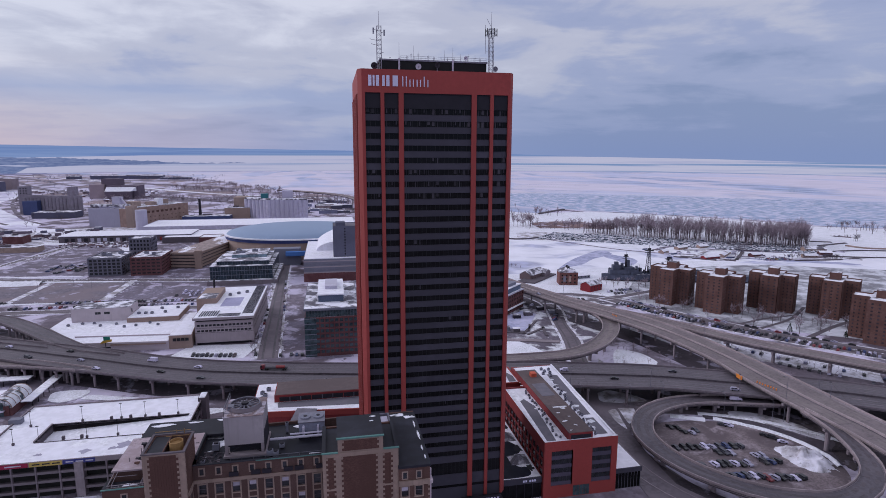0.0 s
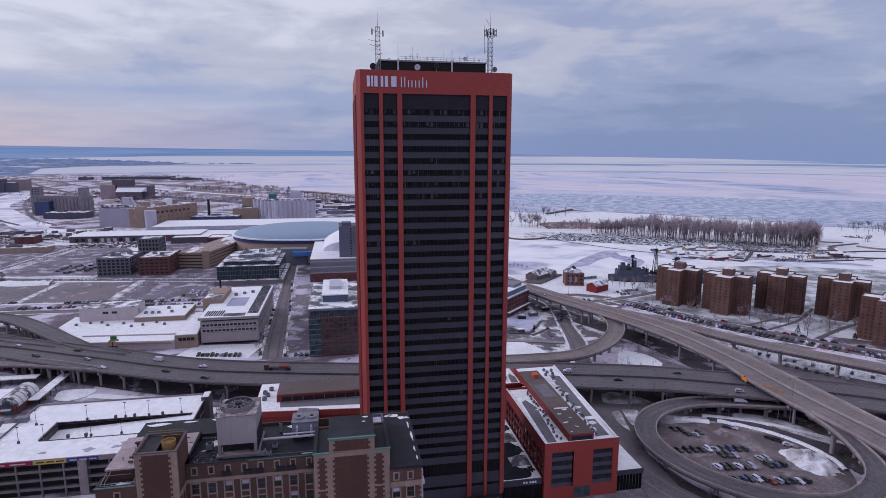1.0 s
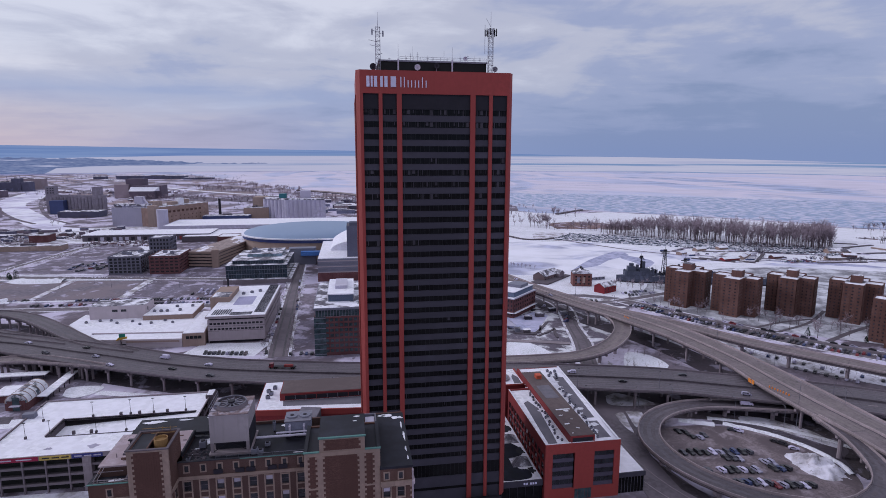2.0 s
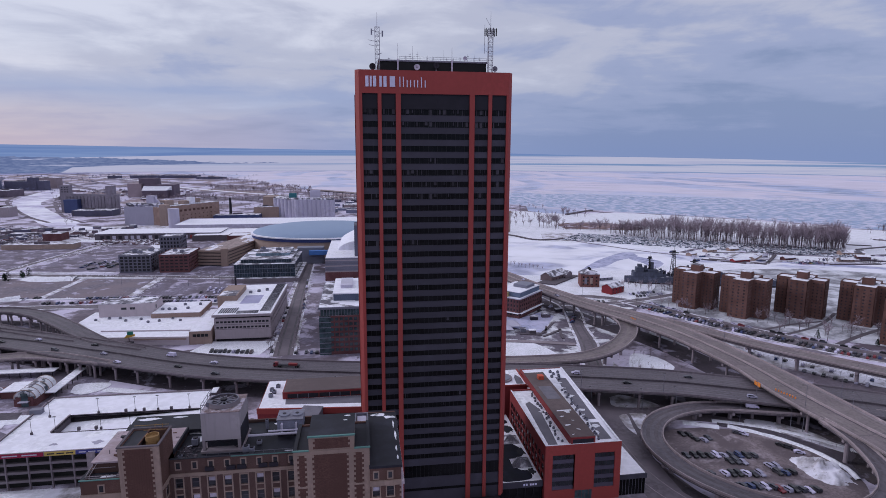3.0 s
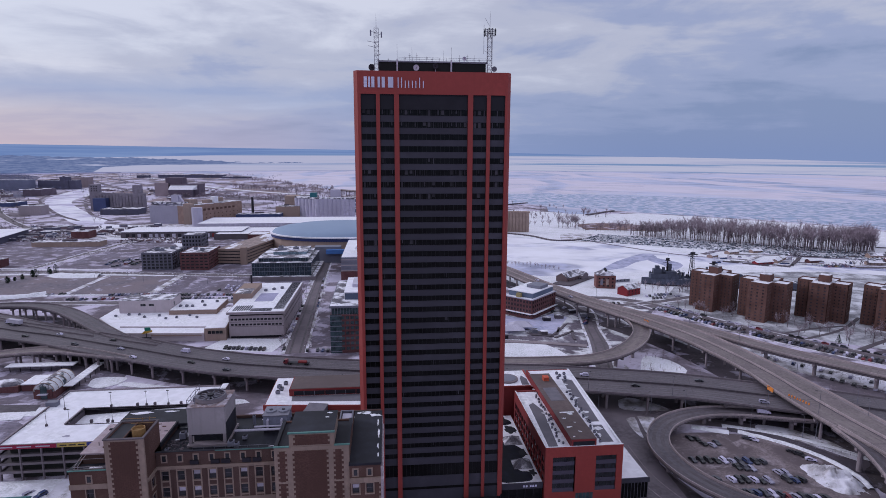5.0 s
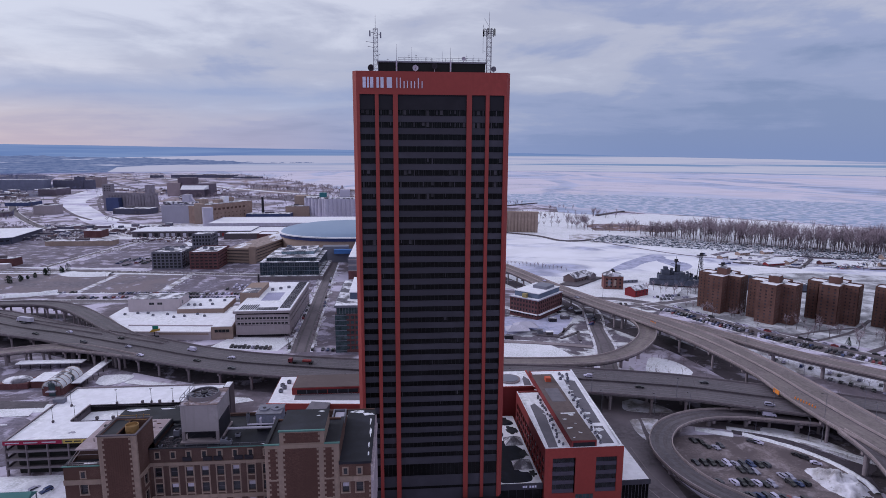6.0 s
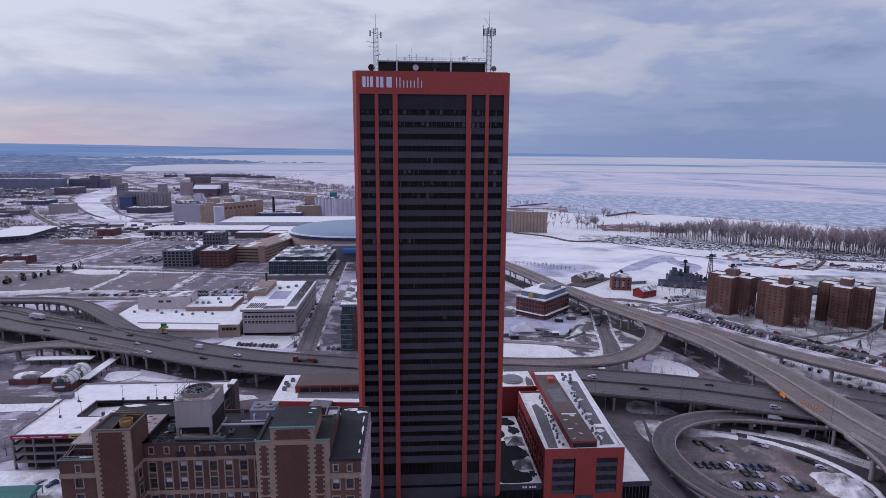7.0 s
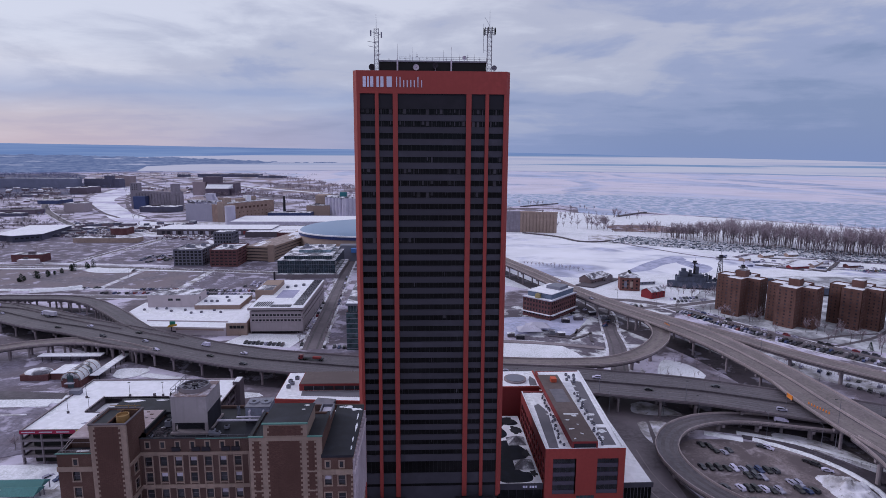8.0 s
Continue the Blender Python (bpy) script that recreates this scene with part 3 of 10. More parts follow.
# Self-lit ice and water tones with the distance haze mixed in.
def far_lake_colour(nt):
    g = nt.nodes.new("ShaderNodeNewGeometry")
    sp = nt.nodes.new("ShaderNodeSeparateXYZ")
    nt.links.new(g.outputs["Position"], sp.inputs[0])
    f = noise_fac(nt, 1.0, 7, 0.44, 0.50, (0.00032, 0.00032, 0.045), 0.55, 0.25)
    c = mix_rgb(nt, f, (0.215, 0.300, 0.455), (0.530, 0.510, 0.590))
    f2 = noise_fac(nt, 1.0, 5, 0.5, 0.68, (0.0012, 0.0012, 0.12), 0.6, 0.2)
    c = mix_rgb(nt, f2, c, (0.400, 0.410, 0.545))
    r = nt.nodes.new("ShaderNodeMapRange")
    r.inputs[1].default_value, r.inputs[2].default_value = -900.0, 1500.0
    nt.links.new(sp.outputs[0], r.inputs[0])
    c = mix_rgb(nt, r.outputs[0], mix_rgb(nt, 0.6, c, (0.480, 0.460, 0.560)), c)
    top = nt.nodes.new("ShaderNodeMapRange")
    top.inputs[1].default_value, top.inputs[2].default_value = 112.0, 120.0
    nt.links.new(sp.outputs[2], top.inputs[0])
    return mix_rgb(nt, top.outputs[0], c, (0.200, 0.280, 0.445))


# Hill tones turned blue: the haze is part of the glowing colour.
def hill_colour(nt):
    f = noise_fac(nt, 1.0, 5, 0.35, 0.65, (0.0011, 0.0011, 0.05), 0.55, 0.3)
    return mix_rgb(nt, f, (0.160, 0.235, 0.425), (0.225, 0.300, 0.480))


# Wooded shore painted as seen through haze, self-lit.
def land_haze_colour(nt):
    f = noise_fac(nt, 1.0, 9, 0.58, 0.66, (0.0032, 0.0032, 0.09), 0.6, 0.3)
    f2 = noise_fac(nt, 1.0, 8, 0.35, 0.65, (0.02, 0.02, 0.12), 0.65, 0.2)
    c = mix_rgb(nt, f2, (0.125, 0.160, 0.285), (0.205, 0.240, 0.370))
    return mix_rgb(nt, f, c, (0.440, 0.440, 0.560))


def rim_wall(name, a0, a1, r, low, high, material, label, rough=0.0):
    m = Mesh()
    v, f = [], []
    n = int((a1 - a0) * (12 if rough else 1))
    for i in range(n + 1):
        az = a0 + (a1 - a0) * i / n
        x, y = ring_point(az, r)
        x2, y2 = ring_point(az, r + 30)
        zl = low if isinstance(low, (int, float)) else profile(low, az)
        zh = profile(high, az)
        if rough:
            zh += rough * (0.6 * noise.noise(Vector((az * 2.1, 0.5, 0))) + 0.5 * max(0.0, noise.noise(Vector((az * 9.0, 2.5, 0)))))
        v += [(x, y, zl), (x, y, zh), (x2, y2, zh), (x2, y2, zl)]
    for i in range(n):
        a, b = 4 * i, 4 * i + 4
        f += [(a + 1, b + 1, b, a), (a + 2, b + 2, b + 1, a + 1)]
    m.add(v, f)
    return single(name, m, material, label, "distance", kind="structure")


rim_wall("backdrop_far_lake", -180, 180, RIM - 15, -2.0, FAR_TOP, glow("far_lake_haze_glow", far_lake_colour), "far lake ice fading into winter haze")
rim_wall("backdrop_hills", -60, 26, RIM + 40, 40.0, HILL_TOP, glow("hill_haze_glow", hill_colour), "low blue hills on the hazy horizon")
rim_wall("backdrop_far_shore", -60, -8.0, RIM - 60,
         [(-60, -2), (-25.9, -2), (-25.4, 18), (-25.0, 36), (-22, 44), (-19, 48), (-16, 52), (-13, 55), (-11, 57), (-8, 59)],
         [(-60, 122), (-40, 118), (-30, 112), (-28.4, 106), (-27, 102), (-25, 96), (-23.5, 100), (-21.5, 92), (-19.4, 86), (-17, 76), (-15, 70), (-13, 64), (-11, 61), (-8, 59.5)], glow("far_land_haze_glow", land_haze_colour), "hazy wooded far shore with works and snowfields", 11.0)

# land patches
ngon_patch("ground_snow_harbour", [(120, 560), (190, 500), (262, 478), (300, 500), (420, 520), (560, 560), (720, 500), (900, 520), (1000, 640), (1250, 685), (1004, 855), (895, 915), (890, 960), (790, 1078), (690, 1176), (596, 1244), (470, 1225),
                                     (395, 1290), (330, 1340), (258, 1300), (200, 1100), (120, 900), (60, 720), (90, 600)], 0.08, snow, "snow-covered harbour land and frozen basin")
ngon_patch("water_basin", [(130, 640), (190, 600), (260, 600), (330, 615), (430, 640), (600, 560), (760, 500), (860, 540), (700, 600), (560, 615), (470, 640), (430, 720), (400, 790), (300, 830), (230, 900), (170, 960), (130, 820)], 0.16, basin_ice,
           "snow-covered ice of the harbour basin with dark wind lanes", "water", round_step=20)
ngon_patch("ground_marina_lot", [(290, 850), (420, 800), (520, 765), (640, 690), (700, 720), (600, 800), (480, 870), (330, 930)], 0.22, snow_dirty, "snowy boat yard lot churned by tyres", round_step=25)
ngon_patch("ground_reeds", [(374, 971), (435, 962), (500, 940), (520, 990), (470, 1063), (388, 1052)], 0.22, patchy("brown_reeds", tone(118, 98, 96), tone(170, 164, 178), 0.05, 0.52, 0.64, 0.95, fine=0.4, detail=11, second=tone(96, 80, 80), speck=0.7), "strip of brown reeds in the snow", round_step=25)

# city lots and streets
ngon_patch("ground_lot_west", [(-283, 556), (-212, 551), (-210, 640), (-283, 652)], 0.05, grass_brown, "wide empty lot of dead grass and gravel")
ngon_patch("ground_lot_outer", [(-480, 568), (-291, 557), (-291, 653), (-480, 668)], 0.05, grass_brown, "wide empty lot of dead grass and gravel")
ngon_patch("ground_lot_east", [(-203, 548), (-62, 536), (-62, 606), (-203, 632)], 0.05, asphalt_lot, "salt-stained parking lot")
ngon_patch("ground_lot_far", [(-372, 690), (-270, 676), (-268, 900), (-360, 915)], 0.05, asphalt_lot, "large salt-stained parking lot with thin snow")
ngon_patch("ground_lot_outer_far", [(-700, 712), (-398, 690), (-382, 905), (-560, 930)], 0.05, asphalt_lot, "large salt-stained parking lot with thin snow")
ngon_patch("ground_block_south", [(-262, 655), (-64, 622), (-64, 880), (-262, 890)], 0.045, asphalt_lot, "paved yards between the office blocks")
ngon_patch("ground_lot_mid", [(-45, 365), (-20, 365), (12, 365), (12, 455), (-36, 455)], 0.06, asphalt_lot, "paved yard beside the street")
ngon_patch("ground_under_highway", [(-300, 330), (-60, 290), (10, 285), (10, 395), (-100, 400), (-250, 425)], 0.05, ground_city, "bare dirty ground beneath the elevated highway")
ngon_patch("ground_snow_strip", [(-110, 384), (-60, 376), (-52, 404), (-100, 408)], 0.10, snow, "snowy strip beside a small parking lot")
ngon_patch("road_front", [(-400, 300), (-180, 285), (-60, 230), (-60, 215), (-190, 262), (-400, 280)], 0.12, asphalt_lot, "wet grey city street", "road")
ngon_patch("pavement_snow_bank", [(-230, 300), (-150, 300), (-120, 305), (-60, 300), (-70, 292), (-150, 290), (-230, 288)], 0.16, snow, "ploughed snow bank beside the street", round_step=12)
ngon_patch("ground_terrace", [(-250, 300), (-140, 310), (-140, 362), (-250, 372)], 0.09, asphalt_lot, "salt-stained station forecourt")


def street(name, pts, label, z=0.10, material=None):
    line = smooth_line([(x, y, 0.0, w) for x, y, w in pts], 10)
    m = Mesh()
    ribbon(m, line, -1.0, 1.0, -0.1, z)
    if material is None:
        for k in (-1.0, 1.0):
            single("snow_bank", ribbon(Mesh(), line, (k, -0.9), (k, 0.9), -0.1, z + 0.12), snow_dirty, "dirty ploughed snow along a street", "snow bank", kind="stuff")
        single(name + "_wear", ribbon(Mesh(), line, -0.55, -0.35, -0.1, z + 0.015), asphalt_wear, "darker wheel track on a street", "road", kind="structure")
        single(name + "_wear", ribbon(Mesh(), line, 0.35, 0.55, -0.1, z + 0.015), asphalt_wear, "darker wheel track on a street", "road", kind="structure")
    return single(name, m, material or street_grey, label, "road", kind="structure")


street("road_canal_street", [(-44, 372, 15), (-46, 410, 15), (-48, 470, 14), (-51, 540, 13), (-54, 640, 12), (-57, 760, 11)], "wet two-lane city street running south", 0.14)
street("road_cross_street", [(-700, 700, 12), (-470, 677, 12), (-344, 664, 12), (-230, 645, 12), (-120, 625, 12), (-62, 614, 12)], "city cross street with dirty snow edges", 0.13)
street("road_scott", [(-420, 528, 12), (-200, 519, 12), (-110, 514, 12), (-61, 511, 12)], "city street behind the low building", 0.12)
street("road_lot_lane", [(-287, 655, 6), (-287, 605, 6), (-287, 556, 6)], "snowy lane between two lots", 0.25, snow_dirty)
street("road_lot_lane", [(-207.5, 640, 7), (-207.5, 600, 7), (-208, 556, 7)], "snowy lane between two lots", 0.25, snow_dirty)
street("road_lot_edge", [(-300, 553, 4), (-200, 546.5, 4), (-62, 533, 4)], "line of ploughed snow at the lot edge", 0.4, snow)
street("road_lot_edge", [(-480, 655, 5), (-344, 650, 5), (-215, 634, 4)], "line of ploughed snow at the lot edge", 0.5, snow)
street("road_lot_edge", [(-430, 690, 4), (-344, 677, 4), (-268, 668, 4)], "line of ploughed snow at the lot edge", 0.4, snow)
street("road_avenue", [(-392, 690, 9), (-386, 760, 9), (-375, 850, 9), (-366, 930, 9)], "street with snow edges past a large lot", 0.12)
street("road_lot_snow", [(-320, 900, 22), (-290, 880, 26), (-272, 840, 18)], "broad snow drift at the end of a lot", 0.2, snow)
street("road_lot_snow", [(-420, 925, 18), (-350, 925, 22), (-290, 915, 18)], "broad snow drift at the end of a lot", 0.2, snow)
street("road_harbour_drive", [(146, 290, 12), (158, 335, 13), (169, 370, 14), (177, 409, 12), (187, 447, 14), (189, 475, 12), (178, 520, 11), (160, 600, 10)], "curving harbour street under the viaducts", 0.14)
street("road_marine_drive", [(200, 505, 11), (240, 490, 12), (260, 460, 18), (283, 413, 22), (308, 372, 23), (343, 327, 23), (400, 266, 23)], "street lined with parked cars before the apartments", 0.24)
street("road_lower_terrace", [(124, 262, 12), (129, 235, 12), (133, 205, 12), (142, 170, 12), (152, 140, 12)], "grey city street curving past the red building", 0.18, street_grey)
street("road_ramp_lane", [(135, 262, 9), (155, 258, 9), (185, 250, 9), (215, 236, 9), (250, 212, 9)], "lane under the loop ramp", 0.12, street_grey)
for pts in ([(140, 392, 2), (148, 402, 2), (160, 420, 2)], [(142, 388, 2), (150, 394, 2), (160, 402, 2)], [(160, 404, 2), (157, 393, 2), (155, 382, 2)], [(146, 396, 1.6), (149, 404, 1.6), (152, 412, 1.6)], [(126, 396, 1.6), (134, 394, 1.6), (142, 391, 1.6)]):
    street("road_boardwalk", pts, "dark wooden boardwalk over the slip", 0.7, concrete_dark)
street("road_boardwalk", [(84, 386, 5), (120, 380, 5), (159, 368, 5)], "pale quay walk beside the snow field", 0.6, concrete)
ngon_patch("ground_loop_lot", [(148, 232), (160, 241), (186, 238), (204, 226), (216, 208), (214, 186), (200, 172), (180, 164), (160, 172), (147, 196), (142, 215)], 0.10, gravel_lot, "gravelly parking lot inside the loop ramp", round_step=4)
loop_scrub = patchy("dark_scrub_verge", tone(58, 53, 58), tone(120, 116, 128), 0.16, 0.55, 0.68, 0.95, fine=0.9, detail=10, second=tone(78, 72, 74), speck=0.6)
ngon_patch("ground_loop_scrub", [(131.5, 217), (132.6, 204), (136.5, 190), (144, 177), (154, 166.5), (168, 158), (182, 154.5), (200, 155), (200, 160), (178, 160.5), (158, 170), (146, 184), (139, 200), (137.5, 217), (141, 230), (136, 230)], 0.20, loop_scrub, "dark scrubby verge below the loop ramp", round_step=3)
for off in (0.0, 7.5):
    street("road_kerb", [(129.8 - off, 232, 0.4), (129.2 - off, 214, 0.4), (131.0 - off, 200, 0.4), (135.4 - off, 186, 0.4), (143 - off, 173, 0.4), (153.6 - off, 161, 0.4), (166 - off, 152, 0.4)], "low pale kerb beside the street", 0.30, concrete)
ngon_patch("ground_loop_verge", [(140, 256), (146, 256), (153, 257), (149, 250), (143, 240), (140, 246)], 0.10, snow_dirty, "snowy verge beside the ramp", round_step=4)
ngon_patch("ground_lane_snow", [(200, 242.5), (203.5, 246), (215.6, 240.6), (225.6, 229), (228.5, 219), (227.3, 209.5), (223.4, 212.5), (215.5, 225), (206.5, 236.5)], 0.27, snow_dirty, "trodden snow bank between lane and skyway", round_step=3)
street("road_lot_lane_paved", [(186, 244, 6), (197, 238, 6), (207, 229.5, 6), (214.5, 218, 6), (219, 205, 6), (217.5, 190, 6)], "wet dark lane behind the lot", 0.29, asphalt)
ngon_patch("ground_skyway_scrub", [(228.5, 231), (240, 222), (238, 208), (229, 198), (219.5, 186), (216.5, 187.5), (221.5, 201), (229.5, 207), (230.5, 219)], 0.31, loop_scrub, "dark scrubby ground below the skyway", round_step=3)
ngon_patch("ground_gore_snow", [(176, 318), (196, 312), (206, 318), (204, 336), (192, 346), (182, 332)], 0.10, snow, "snowy ground between the viaducts", round_step=5)
ngon_patch("ground_canal_snow", [(64, 335), (128, 332), (140, 350), (120, 385), (66, 380)], 0.10, snow, "snow field beside the canal basin", round_step=6)
ngon_patch("water_canal_slip", [(64, 400), (104, 398), (126, 412), (144, 397), (168, 440), (160, 452), (136, 436), (118, 448), (64, 440)], 0.08, patchy("slip_ice", tone(150, 154, 178), tone(176, 176, 198), 0.05, 0.4, 0.65, 0.6, fine=0.3), "thin grey ice on the canal slip", "water")
ngon_patch("ground_apartment_lawn", [(262, 470), (300, 410), (340, 362), (400, 318), (560, 300), (760, 500), (620, 590), (440, 600), (330, 560)], 0.10, patchy("thin_lawn_snow", (0.20, 0.195, 0.23), (0.60, 0.60, 0.69), 0.05, 0.40, 0.62, 0.9, fine=0.6, detail=10, speck=0.6), "thin snow over the lawn around the apartment towers")
ngon_patch("ground_under_viaduct", [(216, 372), (262, 322), (320, 262), (340, 285), (290, 350), (245, 420)], 0.09, snow_dirty, "dirty snow and parking ground under the viaduct")
# frozen river and rail land to the south
ngon_patch("water_river", [(-1110, 2260), (-1031, 1951), (-947, 1715), (-809, 1475), (-659, 1252), (-559, 1116), (-470, 1060), (-440, 1085), (-517, 1129), (-548, 1211), (-643, 1330), (-772, 1525), (-855, 1678), (-905, 1862), (-1000, 2240)], 0.2, patchy("river_ice", tone(168, 164, 186), SNOWC, 0.012, 0.36, 0.6, fine=0.05, detail=9), "frozen river covered with snow", "water", round_step=25)
for k in (-1, 1):
    street("ground_river_bank", [(-1000 + k * 62, 1960, 7), (-900 + k * 62, 1715, 8), (-780 + k * 48, 1500, 8), (-650 + k * 34, 1290, 8), (-560 + k * 30, 1180, 7)], "scrubby brown river bank", 0.5, rail_dark)
street("road_riverside", [(-1120, 1790, 16), (-1035, 1650, 16), (-866, 1383, 16), (-746, 1221, 15), (-640, 1092, 14), (-560, 1010, 14)], "road by the river", 0.12)
ngon_patch("ground_rail_snow", [(-700, 1650), (-300, 1450), (60, 1420), (140, 1640), (-220, 2200), (-480, 2800), (-960, 3700), (-2200, 4000), (-1500, 2600)], 0.06, patchy("rail_land", tone(100, 94, 106), tone(184, 180, 198), 0.009, 0.46, 0.57, stretch=(1, 0.5, 1), fine=0.03, detail=11, second=tone(132, 118, 120), speck=0.7, speck_scale=0.03), "snowy rail yards and scrub on the lake shore")
ngon_patch("ground_warehouse_snow", [(-700, 960), (-300, 900), (-250, 1010), (60, 980), (60, 1130), (-300, 1130), (-620, 1080)], 0.06, snow_dirty, "snowy yards around the warehouses")
ngon_patch("road_annex_junction", [(112, 272), (132, 290), (148, 288), (170, 266), (158, 256), (140, 236), (137, 215), (136, 190), (134, 160), (118, 160), (121, 200), (124, 229), (113, 250)], 0.21, street_grey, "wide worn street junction beside the annex", "road")
for pts in ([(145, 280), (154, 282), (167, 268), (163, 265), (143, 269)], [(140, 258), (145, 259), (142, 246), (140, 238), (138.6, 246)], [(147, 260), (155, 258), (150, 250), (144, 243)]):
    ngon_patch("ground_traffic_island", pts, 0.32, snow_dirty, "kerbed traffic island under dirty snow", round_step=2.5)
# Wooded flats tinted blue-grey, with distance haze in their colour.
ngon_patch("ground_far_woods", [(-3400, 3050), (-2400, 3900), (-1936, 3419), (-1300, 2500), (-1040, 1830), (-1400, 1500), (-2600, 1800)], 0.05, patchy("hazed_wooded_flats", tone(70, 73, 98), tone(142, 144, 172), 0.012, 0.60, 0.70, stretch=(1, 0.4, 1), fine=0.03, detail=11, second=tone(100, 96, 114)), "far wooded flats with thin snow")
ngon_patch("water_snow_bay", [(-940, 3720), (-1080, 3850), (-1240, 3790), (-1330, 3900), (-1480, 3840), (-1560, 3980), (-1720, 3960), (-1790, 4090), (-1990, 4120), (-1880, 4172), (-1300, 4390), (-1240, 4300)], 0.24, lake_ice, "snow-covered bay behind the rail land", "lake", round_step=30)
# Plain tinted the same way, haze mixed into both tones.
ngon_patch("ground_far_plain", [(-3300, 3250), (-2300, 3600), (-1300, 4300), (-2000, 4120), (-3200, 3300)], 0.1, patchy("hazed_far_plain", tone(108, 112, 144), tone(176, 176, 202), 0.004, 0.42, 0.58, stretch=(1, 0.35, 1), fine=0.02, detail=11), "far snowy plain with woods")
street("road_park_path", [(313, 381, 3), (349, 392, 3), (380, 396, 3)], "cleared path across a snowy lawn", 0.16, concrete_dark)
street("road_park_path", [(325, 369, 3), (369, 387, 3), (411, 417, 3)], "cleared path across a snowy lawn", 0.17, concrete_dark)
street("road_park_path", [(336, 339, 4), (383, 361, 4), (412, 372, 4)], "cleared path across a snowy lawn", 0.16, concrete_dark)
street("road_museum_drive", [(186, 475, 9), (221, 472, 9), (256, 478, 9), (282, 486, 9), (330, 505, 9)], "curving harbour drive with snowy edges", 0.15)
ngon_patch("ground_harbour_park", [(64, 470), (110, 482), (160, 482), (186, 525), (230, 500), (262, 472), (240, 440), (215, 412), (196, 380), (178, 345), (140, 352), (64, 432)], 0.03, patchy("trampled_snow", tone(98, 92, 102), (0.66, 0.655, 0.735), 0.05, 0.47, 0.58, 0.9, fine=0.5, detail=10, second=tone(80, 74, 82), speck=0.8), "trampled snow of the harbour park")

# wind lanes on the basin, quays, jetties and the rail land's roads
lane_ice = patchy("wind_lane_ice", tone(140, 144, 170), tone(176, 178, 200), 0.05, 0.4, 0.7, 0.6, fine=0.2)
ngon_patch("water_wind_lane", [(262, 618), (286, 650), (318, 686), (368, 728), (374, 700), (330, 668), (300, 636)], 0.21, lane_ice, "dark wind-swept lane on the basin ice", "water", round_step=10)
ngon_patch("water_wind_lane", [(366, 704), (384, 660), (372, 634), (352, 618), (356, 650), (352, 680)], 0.215, lane_ice, "dark wind-swept lane on the basin ice", "water", round_step=10)
ngon_patch("water_wind_lane", [(520, 640), (580, 600), (640, 570), (630, 590), (570, 625)], 0.21, lane_ice, "dark wind-swept lane on the basin ice", "water", round_step=10)
street("road_yard_quay", [(206, 950, 4), (253, 906, 4), (276, 855, 4), (307, 849, 4), (330, 862, 4)], "dark quay wall round the boat yard", 1.8, concrete_dark)
street("road_shore_path", [(330, 852, 5), (363, 790, 5), (405, 726, 5), (450, 690, 5), (560, 640, 5)], "trodden path along the yard", 0.3, asphalt_lot)
street("ground_jetty", [(462, 1210, 9), (510, 1254, 8), (557, 1296, 7)], "dark stone jetty reaching into the ice", 2.4, concrete_dark)
street("ground_jetty", [(290, 1436, 9), (345, 1480, 8), (404, 1524, 7)], "dark stone jetty reaching into the ice", 2.4, concrete_dark)
for pts in ([(-2080, 3800, 26), (-1751, 3440, 26), (-1504, 3080, 24), (-1180, 2560, 22), (-905, 2143, 20), (-700, 1900, 18), (-480, 1700, 16)],
            [(-1900, 3760, 22), (-1600, 3380, 22), (-1300, 2960, 20), (-1000, 2520, 18), (-720, 2180, 16)],
            [(-1560, 3500, 18), (-1200, 3060, 18), (-760, 2640, 16), (-420, 2260, 16)],
            [(-576, 1937, 60), (-433, 1807, 56), (-313, 1692, 50), (-160, 1580, 40)],
            [(-1000, 2880, 30), (-640, 2560, 40), (-380, 2300, 40)]):
    street("ground_rail_bed", pts, "dark rail beds and scrub between snowfields", 0.3, rail_dark)
street("road_shore_drive", [(-900, 2620, 20), (-718, 2381, 22), (-508, 2133, 24), (-297, 1928, 24), (-133, 1837, 22), (60, 1700, 18)], "broad snow-covered shore road", 0.4, snow)
street("road_shore_drive", [(-1700, 3640, 16), (-1300, 3240, 18), (-1000, 2860, 18), (-850, 2600, 18)], "broad snow-covered shore road", 0.4, snow)
# station forecourt: islands of snow, streets and ploughed strips
ngon_patch("ground_snow_island", [(-155, 327), (-156, 338.5), (-138, 338), (-139, 328), (-147.6, 323)], 0.3, snow, "raised traffic island under snow", round_step=3)
ngon_patch("ground_snow_island", [(-138, 325.6), (-135.6, 331), (-113, 323.6), (-107.4, 322), (-113.3, 319.3)], 0.3, snow, "raised traffic island under snow", round_step=3)
ngon_patch("road_station_street", [(-300, 312), (-230, 309), (-167, 303), (-165, 295), (-300, 295)], 0.18, asphalt, "dark street before the station", "road")
ngon_patch("ground_snow_strip", [(-300, 292), (-168, 292), (-167, 285.5), (-300, 283)], 0.3, snow, "long strip of ploughed snow beside a street")
ngon_patch("road_garage_street", [(-300, 282), (-168, 284), (-146, 268), (-144, 238), (-160, 232), (-300, 240)], 0.17, asphalt_lot, "salt-stained street beside the garage", "road")
ngon_patch("ground_snow_strip", [(-200, 276), (-172, 277), (-171, 275.6), (-200, 274)], 0.3, snow_dirty, "thin ridge of ploughed snow")

# ---- the red and black office tower ----
TX0, TX1, TY0, TY1, TTOP = 9.2, 60.6, 186.0, 226.0, 160.1
